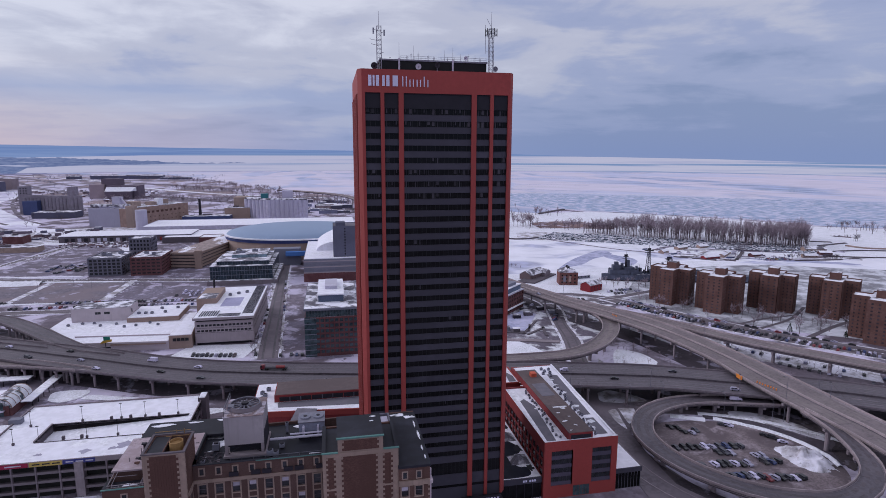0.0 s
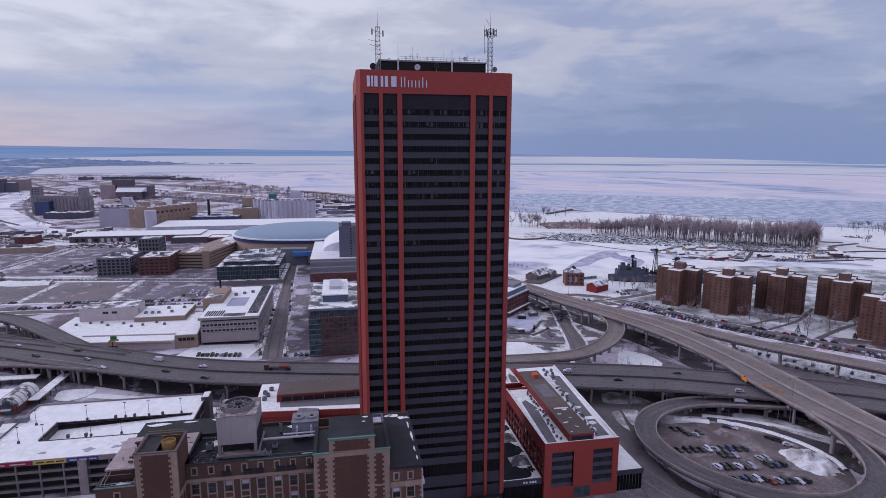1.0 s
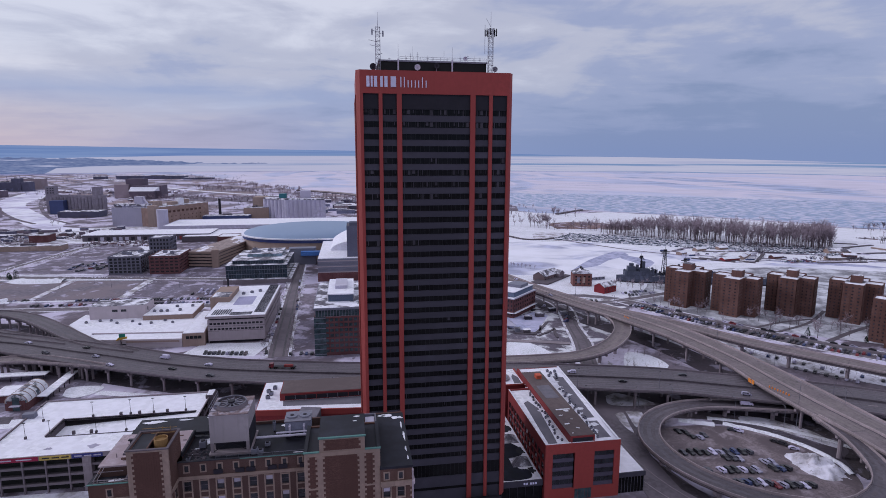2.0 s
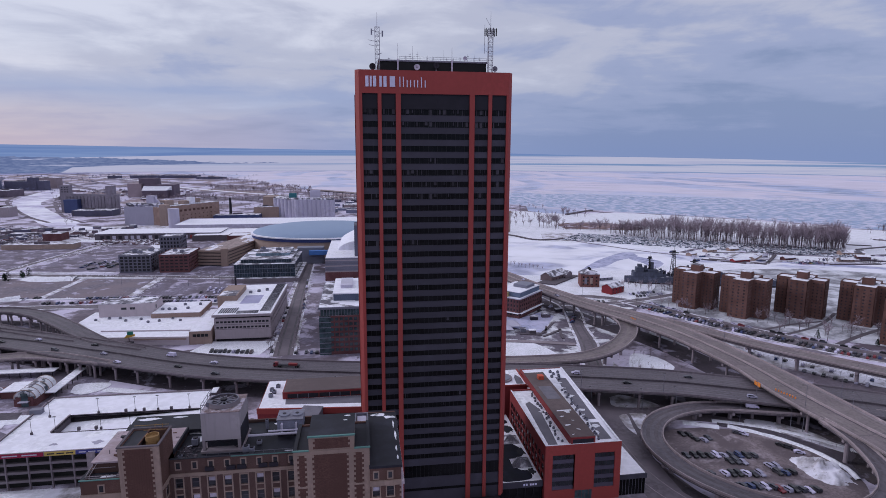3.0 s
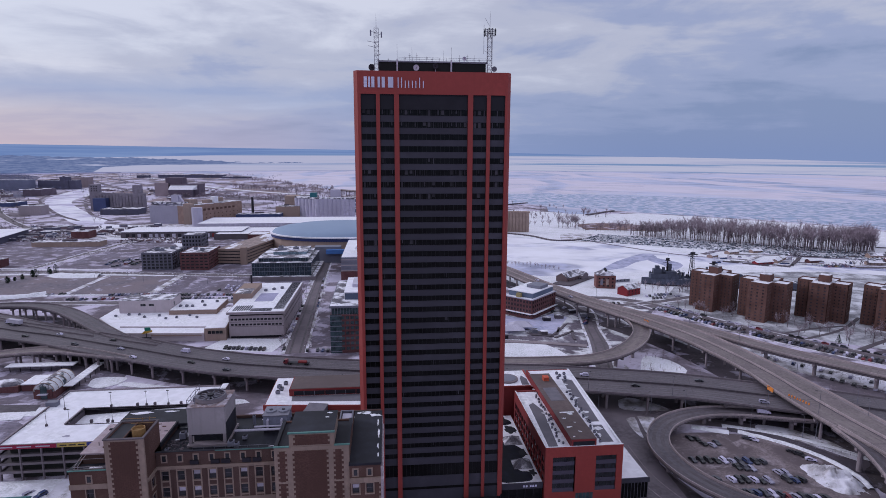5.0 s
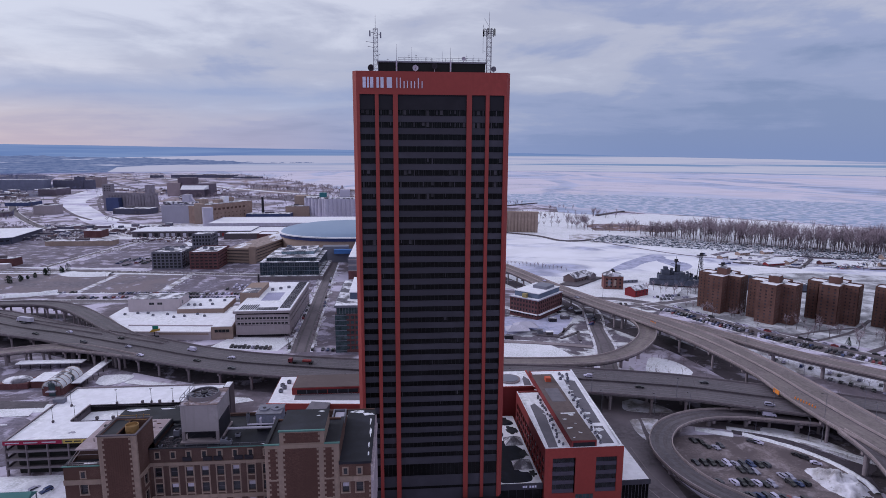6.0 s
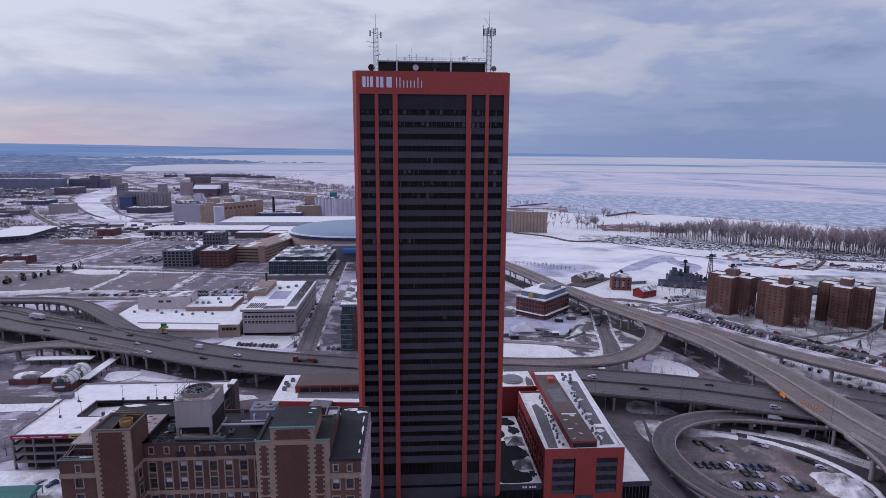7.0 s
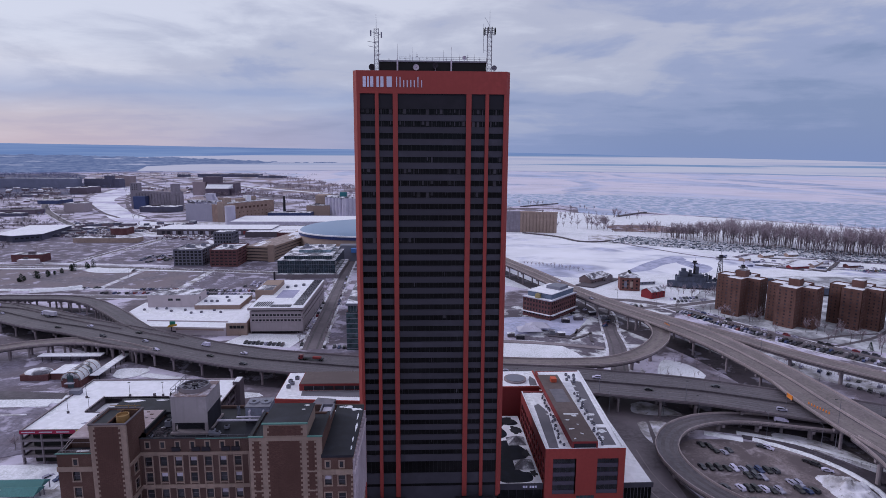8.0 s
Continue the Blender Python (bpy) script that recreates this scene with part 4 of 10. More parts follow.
tower = thing("office_tower", (35, 206, 0), "tall office tower of dark glass bands between red-clad piers", "office tower")
# bays between the piers, across the front
PIERS = [(16.3, 17.5), (22.1, 23.7), (46.2, 47.9), (52.5, 53.7)]
BAYS = [(11.4, 16.3), (17.5, 22.1), (23.7, 46.2), (47.9, 52.5), (53.7, 58.6)]
PITCH, WIN_H, WIN_TOP = 3.895, 1.85, 148.1
rows_w = [(WIN_TOP - PITCH * k - WIN_H, WIN_TOP - PITCH * k) for k in range(32)] + [(18.2, 22.9)]
# dark core behind the glass
part("filler_core", Mesh().box(TX0 + 1.6, TX1 - 1.6, TY0 + 2.2, TY1 - 2.2, 0, 158.0), surface("dark_interior", (0.01, 0.01, 0.011), 0.9), tower)
spans = []
z = 8.0
for r0, r1 in sorted(rows_w):
    spans.append((z, r0))
    z = r1
spans.append((z, 152.9))
SPAN, BAND, BAR = {}, {}, {}
# Spandrel panel darkened for the top band, shade put into its colour.
crown_dark = surface("shaded_top_panel", tone(38, 37, 44), 0.6, amount=0.2, specular=0.18, fine=0.25)


def tower_side(o, u, bays, fine):
    turn = math.atan2(u[1], u[0])
    n = (u[1], -u[0])
    for b0, b1 in bays:
        w, a = b1 - b0, (b0 + b1) / 2
        for s0, s1 in spans:
            key = (round(w, 2), round(s1 - s0, 2))
            if key not in SPAN:
                h = s1 - s0
                SPAN[key] = Mesh().box(-w / 2, w / 2, 0.25, 0.7, -h / 2, h / 2).box(-w / 2, w / 2, 0.19, 0.25, -h / 2, -h / 2 + 0.14).box(-w / 2, w / 2, 0.19, 0.25, h / 2 - 0.14, h / 2).mesh("spandrel", crown_dark if s1 > 152 else spandrel_m)
            piece("spandrel", SPAN[key], tower, (o[0] + u[0] * a, o[1] + u[1] * a, (s0 + s1) / 2), turn)
        for k, (r0, r1) in enumerate(rows_w):
            h = r1 - r0
            key = (round(w, 2), round(h, 2))
            if key not in BAND:
                BAND[key] = Mesh().box(-w / 2, w / 2, 0.55, 0.6, -h / 2, h / 2).mesh("window_band", tower_glass)
                m = Mesh()
                q = max(2, round(w / 1.52))
                for i in range(q + 1):
                    x = -w / 2 + w * i / q
                    m.box(x - 0.06, x + 0.06, 0.42, 0.56, -h / 2, h / 2)
                BAR[key] = m.mesh("mullions", mullion_black)
            g = piece("window_band", BAND[key], tower, (o[0] + u[0] * a, o[1] + u[1] * a, (r0 + r1) / 2), turn)
            if fine:
                bars = piece("mullions", BAR[key], g, (o[0] + u[0] * a, o[1] + u[1] * a, (r0 + r1) / 2), 0)
                bars.location = (0, 0, 0)
                tagged(bars, kind="stuff")


tower_side((0, TY0), (1, 0), BAYS, True)
# side bays are narrow slots between closely set red piers
tower_side((TX1, 0), (0, 1), [(TY0 + 2.6, TY1 - 2.4)], False)
tower_side((TX0, TY0 + TY1), (0, -1), [(TY0 + 2.4, TY1 - 2.6)], False)
bl_rng = random.Random(3)
blind_mesh = {}
for k, (r0, r1) in enumerate(rows_w[:32]):
    share = {0: 0.75, 1: 0.70, 4: 0.22, 5: 0.55, 6: 0.55, 7: 0.3, 8: 0.12, 11: 0.12, 14: 0.08}.get(k, 0.02)
    for b0, b1 in BAYS:
        q = max(2, round((b1 - b0) / 1.52))
        w = (b1 - b0) / q
        for i in range(q):
            if bl_rng.random() < share:
                bw = w * bl_rng.choice((0.12, 0.12, 0.2, 0.3, 0.6))
                bh = (r1 - r0) * bl_rng.choice((0.6, 0.8, 0.95))
                key = (round(bw, 2), round(bh, 2))
                if key not in blind_mesh:
                    blind_mesh[key] = Mesh().box(-bw / 2, bw / 2, 0, 0.03, -bh, 0).mesh("blind", blind_m)
                piece("blind", blind_mesh[key], tower, (b0 + w * (i + 0.5), TY0 + 0.50, r1 - 0.05))
for x0, x1 in PIERS:
    part("pier", Mesh().box(x0, x1, TY0 - 0.35, TY0 + 0.8, 9.0, 152.9), red_clad, tower)
for x0, x1 in ((TX0, 11.4), (58.6, TX1)):
    left = x0 < 20
    c = 1.2
    pts = [(x0 + c, TY0 - 0.35), (x1, TY0 - 0.35), (x1, TY0 + 2.6), (x0, TY0 + 2.6), (x0, TY0 + c)] if left else [(x0, TY0 - 0.35), (x1 - c, TY0 - 0.35), (x1, TY0 + c), (x1, TY0 + 2.6), (x0, TY0 + 2.6)]
    part("corner_pier", Mesh().prism(pts, 9.0, 152.9), red_clad, tower)
    part("corner_pier", Mesh().box(x0, x1, TY1 - 2.4, TY1, 9.0, 152.9), red_clad, tower)
for i in range(7):
    for x0, x1 in ((TX0 - 0.3, TX0 + 0.8), (TX1 - 0.8, TX1 + 0.3)):
        y1 = TY0 + 2.6 + i * 5.0 + 3.4
        part("pier", Mesh().box(x0, x1, y1, min(y1 + 1.6, TY1 - 2.4), 9.0, 152.9), red_clad, tower)
c = 1.2
crown = [(TX0 + c, TY0 - 0.36), (TX1 - c, TY0 - 0.36), (TX1 + 0.02, TY0 + c), (TX1 + 0.02, TY1), (TX0 - 0.02, TY1), (TX0 - 0.02, TY0 + c)]
inner = [(TX0 + 1.4, TY0 + 1.2), (TX1 - 1.4, TY0 + 1.2), (TX1 - 1.2, TY0 + 1.6), (TX1 - 1.2, TY1 - 1.2), (TX0 + 1.2, TY1 - 1.2), (TX0 + 1.2, TY0 + 1.6)]
m = Mesh()
n6 = 6
v = [(p[0], p[1], 152.9) for p in crown] + [(p[0], p[1], TTOP) for p in crown] + [(p[0], p[1], TTOP) for p in inner] + [(p[0], p[1], 158.9) for p in inner]
f = [tuple(range(5, -1, -1)), tuple(range(18, 24))]
for i in range(6):
    j = (i + 1) % 6
    f += [(i, j, 6 + j, 6 + i), (6 + i, 6 + j, 12 + j, 12 + i), (12 + i, 12 + j, 18 + j, 18 + i)]
m.add(v, f)
part("parapet_band", m, red_clad, tower)
for b0, b1 in BAYS:
    part("louvre_slot", Mesh().box(b0, b1, TY0 - 0.03, TY0 + 0.1, 13.2, 14.1), tower_glass, tower)
part("back_wall", Mesh().box(TX0 + 2.2, TX1 - 2.2, TY1 - 0.8, TY1 - 0.1, 9.0, 152.9), spandrel_m, tower)
part("base", Mesh().box(TX0 + 2, TX1 - 2, TY0 + 1.4, TY1 - 2, 0, 8.6), tower_glass, tower)
part("lobby_canopy", Mesh().box(44, 59, TY0 - 4, TY0 + 1.2, 7.6, 8.6), steel_dark, tower)
part("lobby_canopy", Mesh().box(11, 25.5, TY0 - 4, TY0 + 1.2, 7.6, 8.6), steel_dark, tower)
# sign on the crown: plain shapes in the sign's colour, heavy ones and light ones
for x0, x1 in ((12.5, 13.5), (13.9, 14.5), (14.9, 15.9), (16.9, 17.7), (18.2, 19.2), (20.2, 21.9)):
    part("sign_shape", Mesh().box(x0, x1, TY0 - 0.58, TY0 - 0.36, 154.9, 158.2), sign_white, tower)
for x0, x1, z1 in ((23.3, 23.6, 158.1), (24.4, 24.7, 158.1), (25.6, 25.9, 157.1), (26.7, 27.0, 157.1), (27.9, 28.2, 157.1), (29.0, 29.3, 157.1), (30.2, 30.5, 158.1), (31.4, 31.7, 157.1)):
    part("sign_shape", Mesh().box(x0, x1, TY0 - 0.55, TY0 - 0.37, 154.9, z1), sign_white, tower)
# mechanical penthouse with rails and dishes
part("penthouse", Mesh().box(17.2, 53.5, 195, 219, 158.9, 164.2), surface("black_louvre", tone(20, 22, 26), 0.7), tower)
part("penthouse_roof", Mesh().box(16.9, 53.8, 194.7, 219.3, 164.2, 164.7), steel_grey, tower)
m = Mesh()
for z in (165.2, 165.8):
    m.tube((24, 194.8, z), (53.6, 194.8, z), 0.05, n=4)
for i in range(14):
    x = 24 + i * 29.6 / 13
    m.tube((x, 194.8, 164.7), (x, 194.8, 165.8), 0.05, n=4)
part("roof_rail", m, steel_grey, tower)
for x in (23.4, 41.6):
    part("post", Mesh().box(x - 0.25, x + 0.25, 194.2, 194.7, 158.9, 165.0), white_metal, tower)
    part("antenna", Mesh().tube((x, 194.5, 165), (x, 194.5, 170.0 if x < 30 else 169.2), 0.07, 0.04, 5), steel_grey, tower)


def dish(x, y, z, r, material, stand):
    t = thing("satellite_dish", (x, y, stand), "round satellite dish mounted on the tower roof", "satellite dish")
    m = Mesh()
    v, f = [], []
    for j in range(4):
        for i in range(18):
            a = 6.2832 * i / 18
            rr = r * (j + 1) / 4
            v.append((x + rr * math.cos(a), y - 0.25 * (rr / r) ** 2, z + rr * math.sin(a)))
    v.append((x, y, z))
    for j in range(3):
        for i in range(18):
            f.append((j * 18 + i, j * 18 + (i + 1) % 18, (j + 1) * 18 + (i + 1) % 18, (j + 1) * 18 + i))
    for i in range(18):
        f.append((i, (i + 1) % 18, 72))
    m.add(v, f)
    k = len(m.v)
    ob = part("reflector", m, material, t, smooth=True)
    mod = ob.modifiers.new("thick", "SOLIDIFY")
    mod.thickness = 0.06
    part("mount", Mesh().tube((x, y + 0.3, stand), (x, y + 0.3, z), 0.09, n=6).tube((x, y + 0.3, z), (x, y, z), 0.06, n=5), white_metal, t)
    return t


dish(29.7, 193.6, 162.3, 1.0, white_metal, 158.9)
dish(36.2, 194.0, 163.0, 0.95, steel_dark, 158.9)
dish(46.0, 194.2, 165.6, 0.7, white_metal, 164.7)
dish(56.0, 192.8, 162.2, 0.9, grey_panel, 158.9)
dish(15.0, 192.4, 162.0, 1.1, steel_dark, 158.9)


def small_antenna(x, y, z, h, arms):
    t = thing("roof_antenna", (x, y, z), "thin grey whip antenna on the tower roof", "antenna", "roof antennas")
    part("whip", Mesh().tube((x, y, z), (x, y, z + h), 0.06, 0.025, 5), steel_grey, t)
    for k in range(arms):
        part("arm", Mesh().tube((x - 0.35, y, z + h * (0.5 + 0.2 * k)), (x + 0.35, y, z + h * (0.5 + 0.2 * k)), 0.07, n=4), steel_grey, t)


for x, h, arms in ((20.5, 1.0, 1), (26.0, 1.6, 1), (27.6, 2.6, 2), (28.4, 4.6, 0), (30.0, 2.8, 2), (33.4, 1.8, 2), (35.2, 1.4, 1), (39.0, 3.6, 0), (40.0, 1.2, 1), (44.5, 2.4, 1), (47.2, 2.6, 2), (49.6, 2.4, 1), (51.2, 1.6, 1)):
    small_antenna(x, 195.6, 164.7, h, arms)


def lattice_mast(x, y, z0, z1, half, whip, ring):
    t = thing("lattice_mast", (x, y, z0), "steel lattice radio mast on the tower roof", "radio mast", "tower masts")
    legs = [(x + sx * half, y + sy * half) for sx, sy in ((-1, -1), (1, -1), (1, 1), (-1, 1))]
    for px, py in legs:
        part("leg", Mesh().tube((px, py, z0), (px, py, z1), 0.085, 0.07, 5), steel_grey, t)
    m = Mesh()
    n = 11
    for i in range(n + 1):
        zz = z0 + (z1 - z0) * i / n
        for k in range(4):
            a, b = legs[k], legs[(k + 1) % 4]
            m.tube((*a, zz), (*b, zz), 0.06, n=4)
            if i < n:
                m.tube((*a, zz), (*b, zz + (z1 - z0) / n), 0.045, n=4)
    part("bracing", m, steel_grey, t)
    part("whip", Mesh().tube((x, y, z1 - 1), (x, y, whip), 0.09, 0.04, 5), steel_grey, t)
    if ring:
        m = Mesh()
        for rz in (z1 - 1.9, z1 - 0.6):
            for i in range(10):
                a, b = 6.2832 * i / 10, 6.2832 * (i + 1) / 10
                m.tube((x + 2 * math.cos(a), y + 2 * math.sin(a), rz), (x + 2 * math.cos(b), y + 2 * math.sin(b), rz), 0.09, n=4)
                m.tube((x + 2 * math.cos(a), y + 2 * math.sin(a), z1 - 2.3), (x + 2 * math.cos(a), y + 2 * math.sin(a), z1 - 0.1), 0.14, n=4)
        tagged(part("antenna_ring", m, grey_panel, t), kind="stuff")
        part("side_antenna", Mesh().tube((x - 2, y, z1 - 8), (x - 2, y, z1 + 1.2), 0.08, n=4), steel_grey, t)
        part("bracket", Mesh().tube((x - 2, y, z1 - 7), (x, y, z1 - 8), 0.05, n=4), steel_grey, t)
        part("side_antenna", Mesh().tube((x - 1.6, y, z1 + 3.2), (x, y, z1 + 0.6), 0.06, n=4), steel_grey, t)
    else:
        for dz, dx in ((-1.5, -1.7), (-4.5, -3.0), (-6.0, -2.6), (-2.2, 1.6), (-8.5, 1.5)):
            part("side_antenna", Mesh().tube((x, y, z1 + dz), (x + dx, y - 0.3, z1 + dz + 0.5), 0.08, n=4), steel_grey, t)
        for dz, dx in ((-1.5, -1.8), (-2.0, 1.7)):
            part("panel_antenna", Mesh().box(x + dx - 0.22, x + dx + 0.22, y - 0.6, y - 0.2, z1 + dz - 0.9, z1 + dz + 0.9), grey_panel, t)
    return t


lattice_mast(16.6, 192.0, 158.9, 174.2, 0.72, 178.8, False)
lattice_mast(54.2, 192.0, 158.9, 175.0, 0.72, 180.4, True)

# ---- brick office building in the foreground ----
old = thing("brick_office_building", (-10, 115, 0), "old brown brick office block with limestone quoins and flat roofs", "office building")


def teeth(o, u, a, side, z0, z1, step=0.52):
    """Toothed limestone blocks along an upright edge of a brick panel, each a piece proud of the brick."""
    key = ("tooth", side)
    if key not in PANES:
        PANES[key] = Mesh().box(0, 0.36 * side, -0.07, 0.0, 0.02, step - 0.02).mesh("quoin", limestone) if side > 0 else Mesh().box(0.36 * side, 0, -0.07, 0.0, 0.02, step - 0.02).mesh("quoin", limestone)
    n = int((z1 - z0) / (2 * step))
    for i in range(n):
        piece("quoin", PANES[key], old, (o[0] + u[0] * a, o[1] + u[1] * a, z1 - (2 * i + 1) * step), math.atan2(u[1], u[0]))


def toothed_panel(o, u, a0, a1, z0, z1, material=None):
    """A brick panel set in a limestone wall, with toothed edges."""
    part("brick_panel", Mesh().slab(o, u, a0, a1, 0, 0.05, z0, z1), material or brown_brick_ribbed, old)
    ribs = Mesh()
    n = int((a1 - a0 - 0.9) / 0.42)
    for i in range(n):
        a = a0 + 0.45 + (i + 0.5) * (a1 - a0 - 0.9) / n
        ribs.slab(o, u, a - 0.11, a + 0.11, 0.05, 0.08, z0, z1 - 0.1)
    tagged(part("brick_ribs", ribs, material or brown_brick_ribbed, old), kind="stuff")
    teeth(o, u, a0, 1, z0, z1)
    teeth(o, u, a1, -1, z0, z1)


brown_brick_ribbed = brickwork("ribbed_brown_brick", tone(88, 65, 59), tone(68, 51, 48), 0.12, 0.25)
ZB = 58.0
# left low wing
STX0, STX1, STY0, STY1, STZ = -34.8, -27.6, 102.6, 109.7, 80.2
m = Mesh()
holed_wall(m, (-42.1, 103.4), (1, 0), 7.2, 0, 73.7, [(2.9, 4.3)], [(60.4, 62.6), (64.1, 66.3), (67.7, 69.9)], 0.5)
part("wall", m, brown_brick, old)
part("wall", Mesh().box(-42.1, -41.6, 103.9, 120, 0, 73.7), brown_brick, old)
part("wall", Mesh().box(-41.6, STX0 - 0.05, 104.6, 120, 0, 73.0), brown_brick, old)
part("cornice", Mesh().box(-42.3, STX0 - 0.02, 103.2, 103.5, 73.7, 73.85), copper, old, "thin green copper edge")
part("string_course", Mesh().box(-42.2, STX0 - 0.02, 103.2, 103.4, 69.9, 70.9), limestone, old)
part("coping", Mesh().box(-42.25, -41.5, 103.5, 107.0, 73.7, 73.82), roof_dark, old)
part("roof", Mesh().box(-41.6, STX0 - 0.05, 103.9, 107.0, 73.0, 73.12), roof_dark, old)
# pale paved roof behind it, on a thin slab
part("wall", Mesh().box(-41.3, STX1, 107.2, 119.2, 73.0, 75.1), brown_brick_dark, old)
paved = patchy("pale_pinkish_paving", tone(152, 140, 144), tone(168, 158, 165), 0.4, 0.45, 0.75, 0.9, fine=1.6, detail=8, second=tone(144, 131, 134), speck=0.3)
part("roof", Mesh().box(-41.6, STX0 - 0.3, 106.9, 119.4, 75.1, 75.4).box(STX0 - 0.3, STX1, STY1 + 0.1, 119.4, 75.1, 75.4), paved, old, "pale pinkish paved roof")
part("roof_edge", Mesh().box(STX1, STX1 + 0.35, STY1 + 0.1, 119.5, 74.6, 75.5), roof_dark, old)
rp = random.Random(71)
for k in range(9):
    x, y = rp.uniform(-38.6, -36.6), rp.uniform(108.4, 111.6)
    part("loose_slab", Mesh().box(x, x + rp.uniform(0.3, 0.9), y, y + rp.uniform(0.2, 0.6), 75.4, 75.4 + rp.uniform(0.06, 0.3)), (roof_dark, brown_brick, concrete_dark)[k % 3], old)
for k in range(16):
    x, y = rp.uniform(-33.5, -28.5), rp.uniform(111.5, 118.5)
    part("loose_slab", Mesh().box(x, x + rp.uniform(0.4, 1.0), y, y + rp.uniform(0.15, 0.4), 75.4, 75.4 + rp.uniform(0.04, 0.12)), (concrete_dark, brown_brick)[k % 2], old)
for x, y, h in ((-38.0, 112.5, 1.3), (-36.2, 110.4, 1.5), (-39.4, 110.0, 0.8)):
    part("vent_pipe", Mesh().tube((x, y, 75.4), (x, y, 75.4 + h), 0.09, n=6), concrete, old)
# left stair tower, open at the top around a tank
for o, u, ln in (((STX0, STY0), (1, 0), STX1 - STX0), ((STX0, STY1), (0, -1), STY1 - STY0 - 0.5)):
    part("wall", Mesh().slab(o, u, 0, ln, -0.5, 0, ZB, STZ), limestone if u == (1, 0) else brown_brick, old)
m = Mesh()
holed_wall(m, (STX1, STY0 + 0.5), (0, 1), STY1 - STY0 - 0.5, ZB, STZ, [(1.6, 3.0)], [(61.0, 63.1), (64.8, 66.9), (68.4, 70.5)], 0.5)
part("wall", m, brown_brick, old)
toothed_panel((STX0, STY0), (1, 0), 0.85, 6.15, ZB, STZ - 0.4)
teeth((STX1, STY0), (0, 1), 0.0, 1, ZB, STZ - 0.3)
part("wall", Mesh().box(STX0, STX1, STY1, STY1 + 0.5, 60, STZ), brown_brick, old)
part("wall", Mesh().box(STX0 + 0.2, STX1 - 0.2, STY0 + 0.2, STY1, 0, ZB), brown_brick, old)
part("coping", Mesh().box(STX0 - 0.15, STX1 + 0.15, STY0 - 0.15, STY0 + 0.35, STZ, STZ + 0.2).box(STX0 - 0.15, STX0 + 0.3, STY0 + 0.35, STY1 + 0.6, STZ, STZ + 0.2).box(STX1 - 0.3, STX1 + 0.15, STY0 + 0.35, STY1 + 0.6, STZ, STZ + 0.2).box(STX0 + 0.3, STX1 - 0.3, STY1 + 0.2, STY1 + 0.6, STZ, STZ + 0.2), concrete_dark, old)
part("roof", Mesh().box(STX0 + 0.3, STX0 + 3.4, STY0 + 0.4, STY1 + 0.1, STZ - 0.6, STZ - 0.15), roof_dark, old)
part("roof", Mesh().box(STX0 + 3.4, STX1 - 0.5, STY0 + 0.5, STY1, STZ - 3.4, STZ - 2.8), roof_dark, old)
part("kerb_strip", Mesh().box(STX0 + 3.3, STX0 + 3.5, STY0 + 0.4, STY1 + 0.1, STZ - 0.15, STZ + 0.1), brown_brick, old)
tk = Mesh()
tx, ty, n = STX0 + 5.1, STY0 + 3.3, 20
ring = [[(tx + r * math.cos(6.2832 * i / n), ty + r * math.sin(6.2832 * i / n), z) for i in range(n)] for r, z in ((1.22, STZ - 2.8), (1.22, STZ + 0.7), (1.1, STZ + 0.7), (1.1, STZ + 0.2))]
tk.add([p for q in ring for p in q], [(k * n + i, k * n + (i + 1) % n, (k + 1) * n + (i + 1) % n, (k + 1) * n + i) for k in range(3) for i in range(n)] + [tuple(3 * n + i for i in range(n))])
part("tank", tk, yellow_tank, old, "round yellow water tank")
part("tank_rail", Mesh().tube((STX0 + 0.4, STY1 + 0.3, STZ + 0.7), (STX1 - 0.4, STY1 + 0.3, STZ + 0.7), 0.06, n=5).tube((STX0 + 2.6, STY1 - 1.2, STZ + 0.4), (STX1 - 0.4, STY1 - 1.2, STZ + 0.4), 0.06, n=5).tube((STX1 - 1.6, STY1 + 0.3, STZ), (STX1 - 1.6, STY1 + 0.3, STZ + 1.0), 0.06, n=5).tube((STX0 + 4.2, STY1 + 0.3, STZ), (STX0 + 4.2, STY1 + 0.3, STZ + 0.9), 0.06, n=5), yellow_tank, old)
part("pipe_stub", Mesh().tube((-36.3, 109.4, 75.4), (-36.3, 109.4, 79.0), 0.26, n=8).box(-36.75, -35.85, 109.1, 109.7, 79.0, 79.25), steel_dark, old)
# main range between the towers
MAIN0, MAIN1, MY = -27.6, -3.1, 107.4
RX0, RX1, RY = 11.3, 17.4, 100.7
mc = [(a, a + 1.4) for a in [0.87 + i * 3.09 for i in range(8)] if a + 1.4 < 24.4]
mr = [(57.2, 59.3), (61.0, 63.1), (64.8, 66.9), (68.4, 70.5)]
m = Mesh()
holed_wall(m, (MAIN0, MY), (1, 0), MAIN1 - MAIN0, 54, 71.6, mc, mr, 0.5)
part("wall", m, brown_brick_dark, old)
part("wall", Mesh().slab((MAIN0, MY), (1, 0), 0, MAIN1 - MAIN0, -0.5, 0, 71.6, 74.6), brown_brick_dark, old)
for c0, c1 in mc:
    for a in (c0 - 0.27, c1):
        part("stone_jamb", Mesh().slab((MAIN0, MY), (1, 0), a, a + 0.27, 0, 0.07, 64.2, 70.9), limestone, old)
frame_d = Mesh().box(-0.9, -0.70, -0.09, 0.1, -1.1, 1.1).box(0.70, 0.9, -0.09, 0.1, -1.1, 1.1).box(-0.95, 0.95, -0.12, 0.1, -1.32, -1.05).box(-0.9, 0.9, -0.09, 0.1, 1.05, 1.3).mesh("stone_frame", limestone)
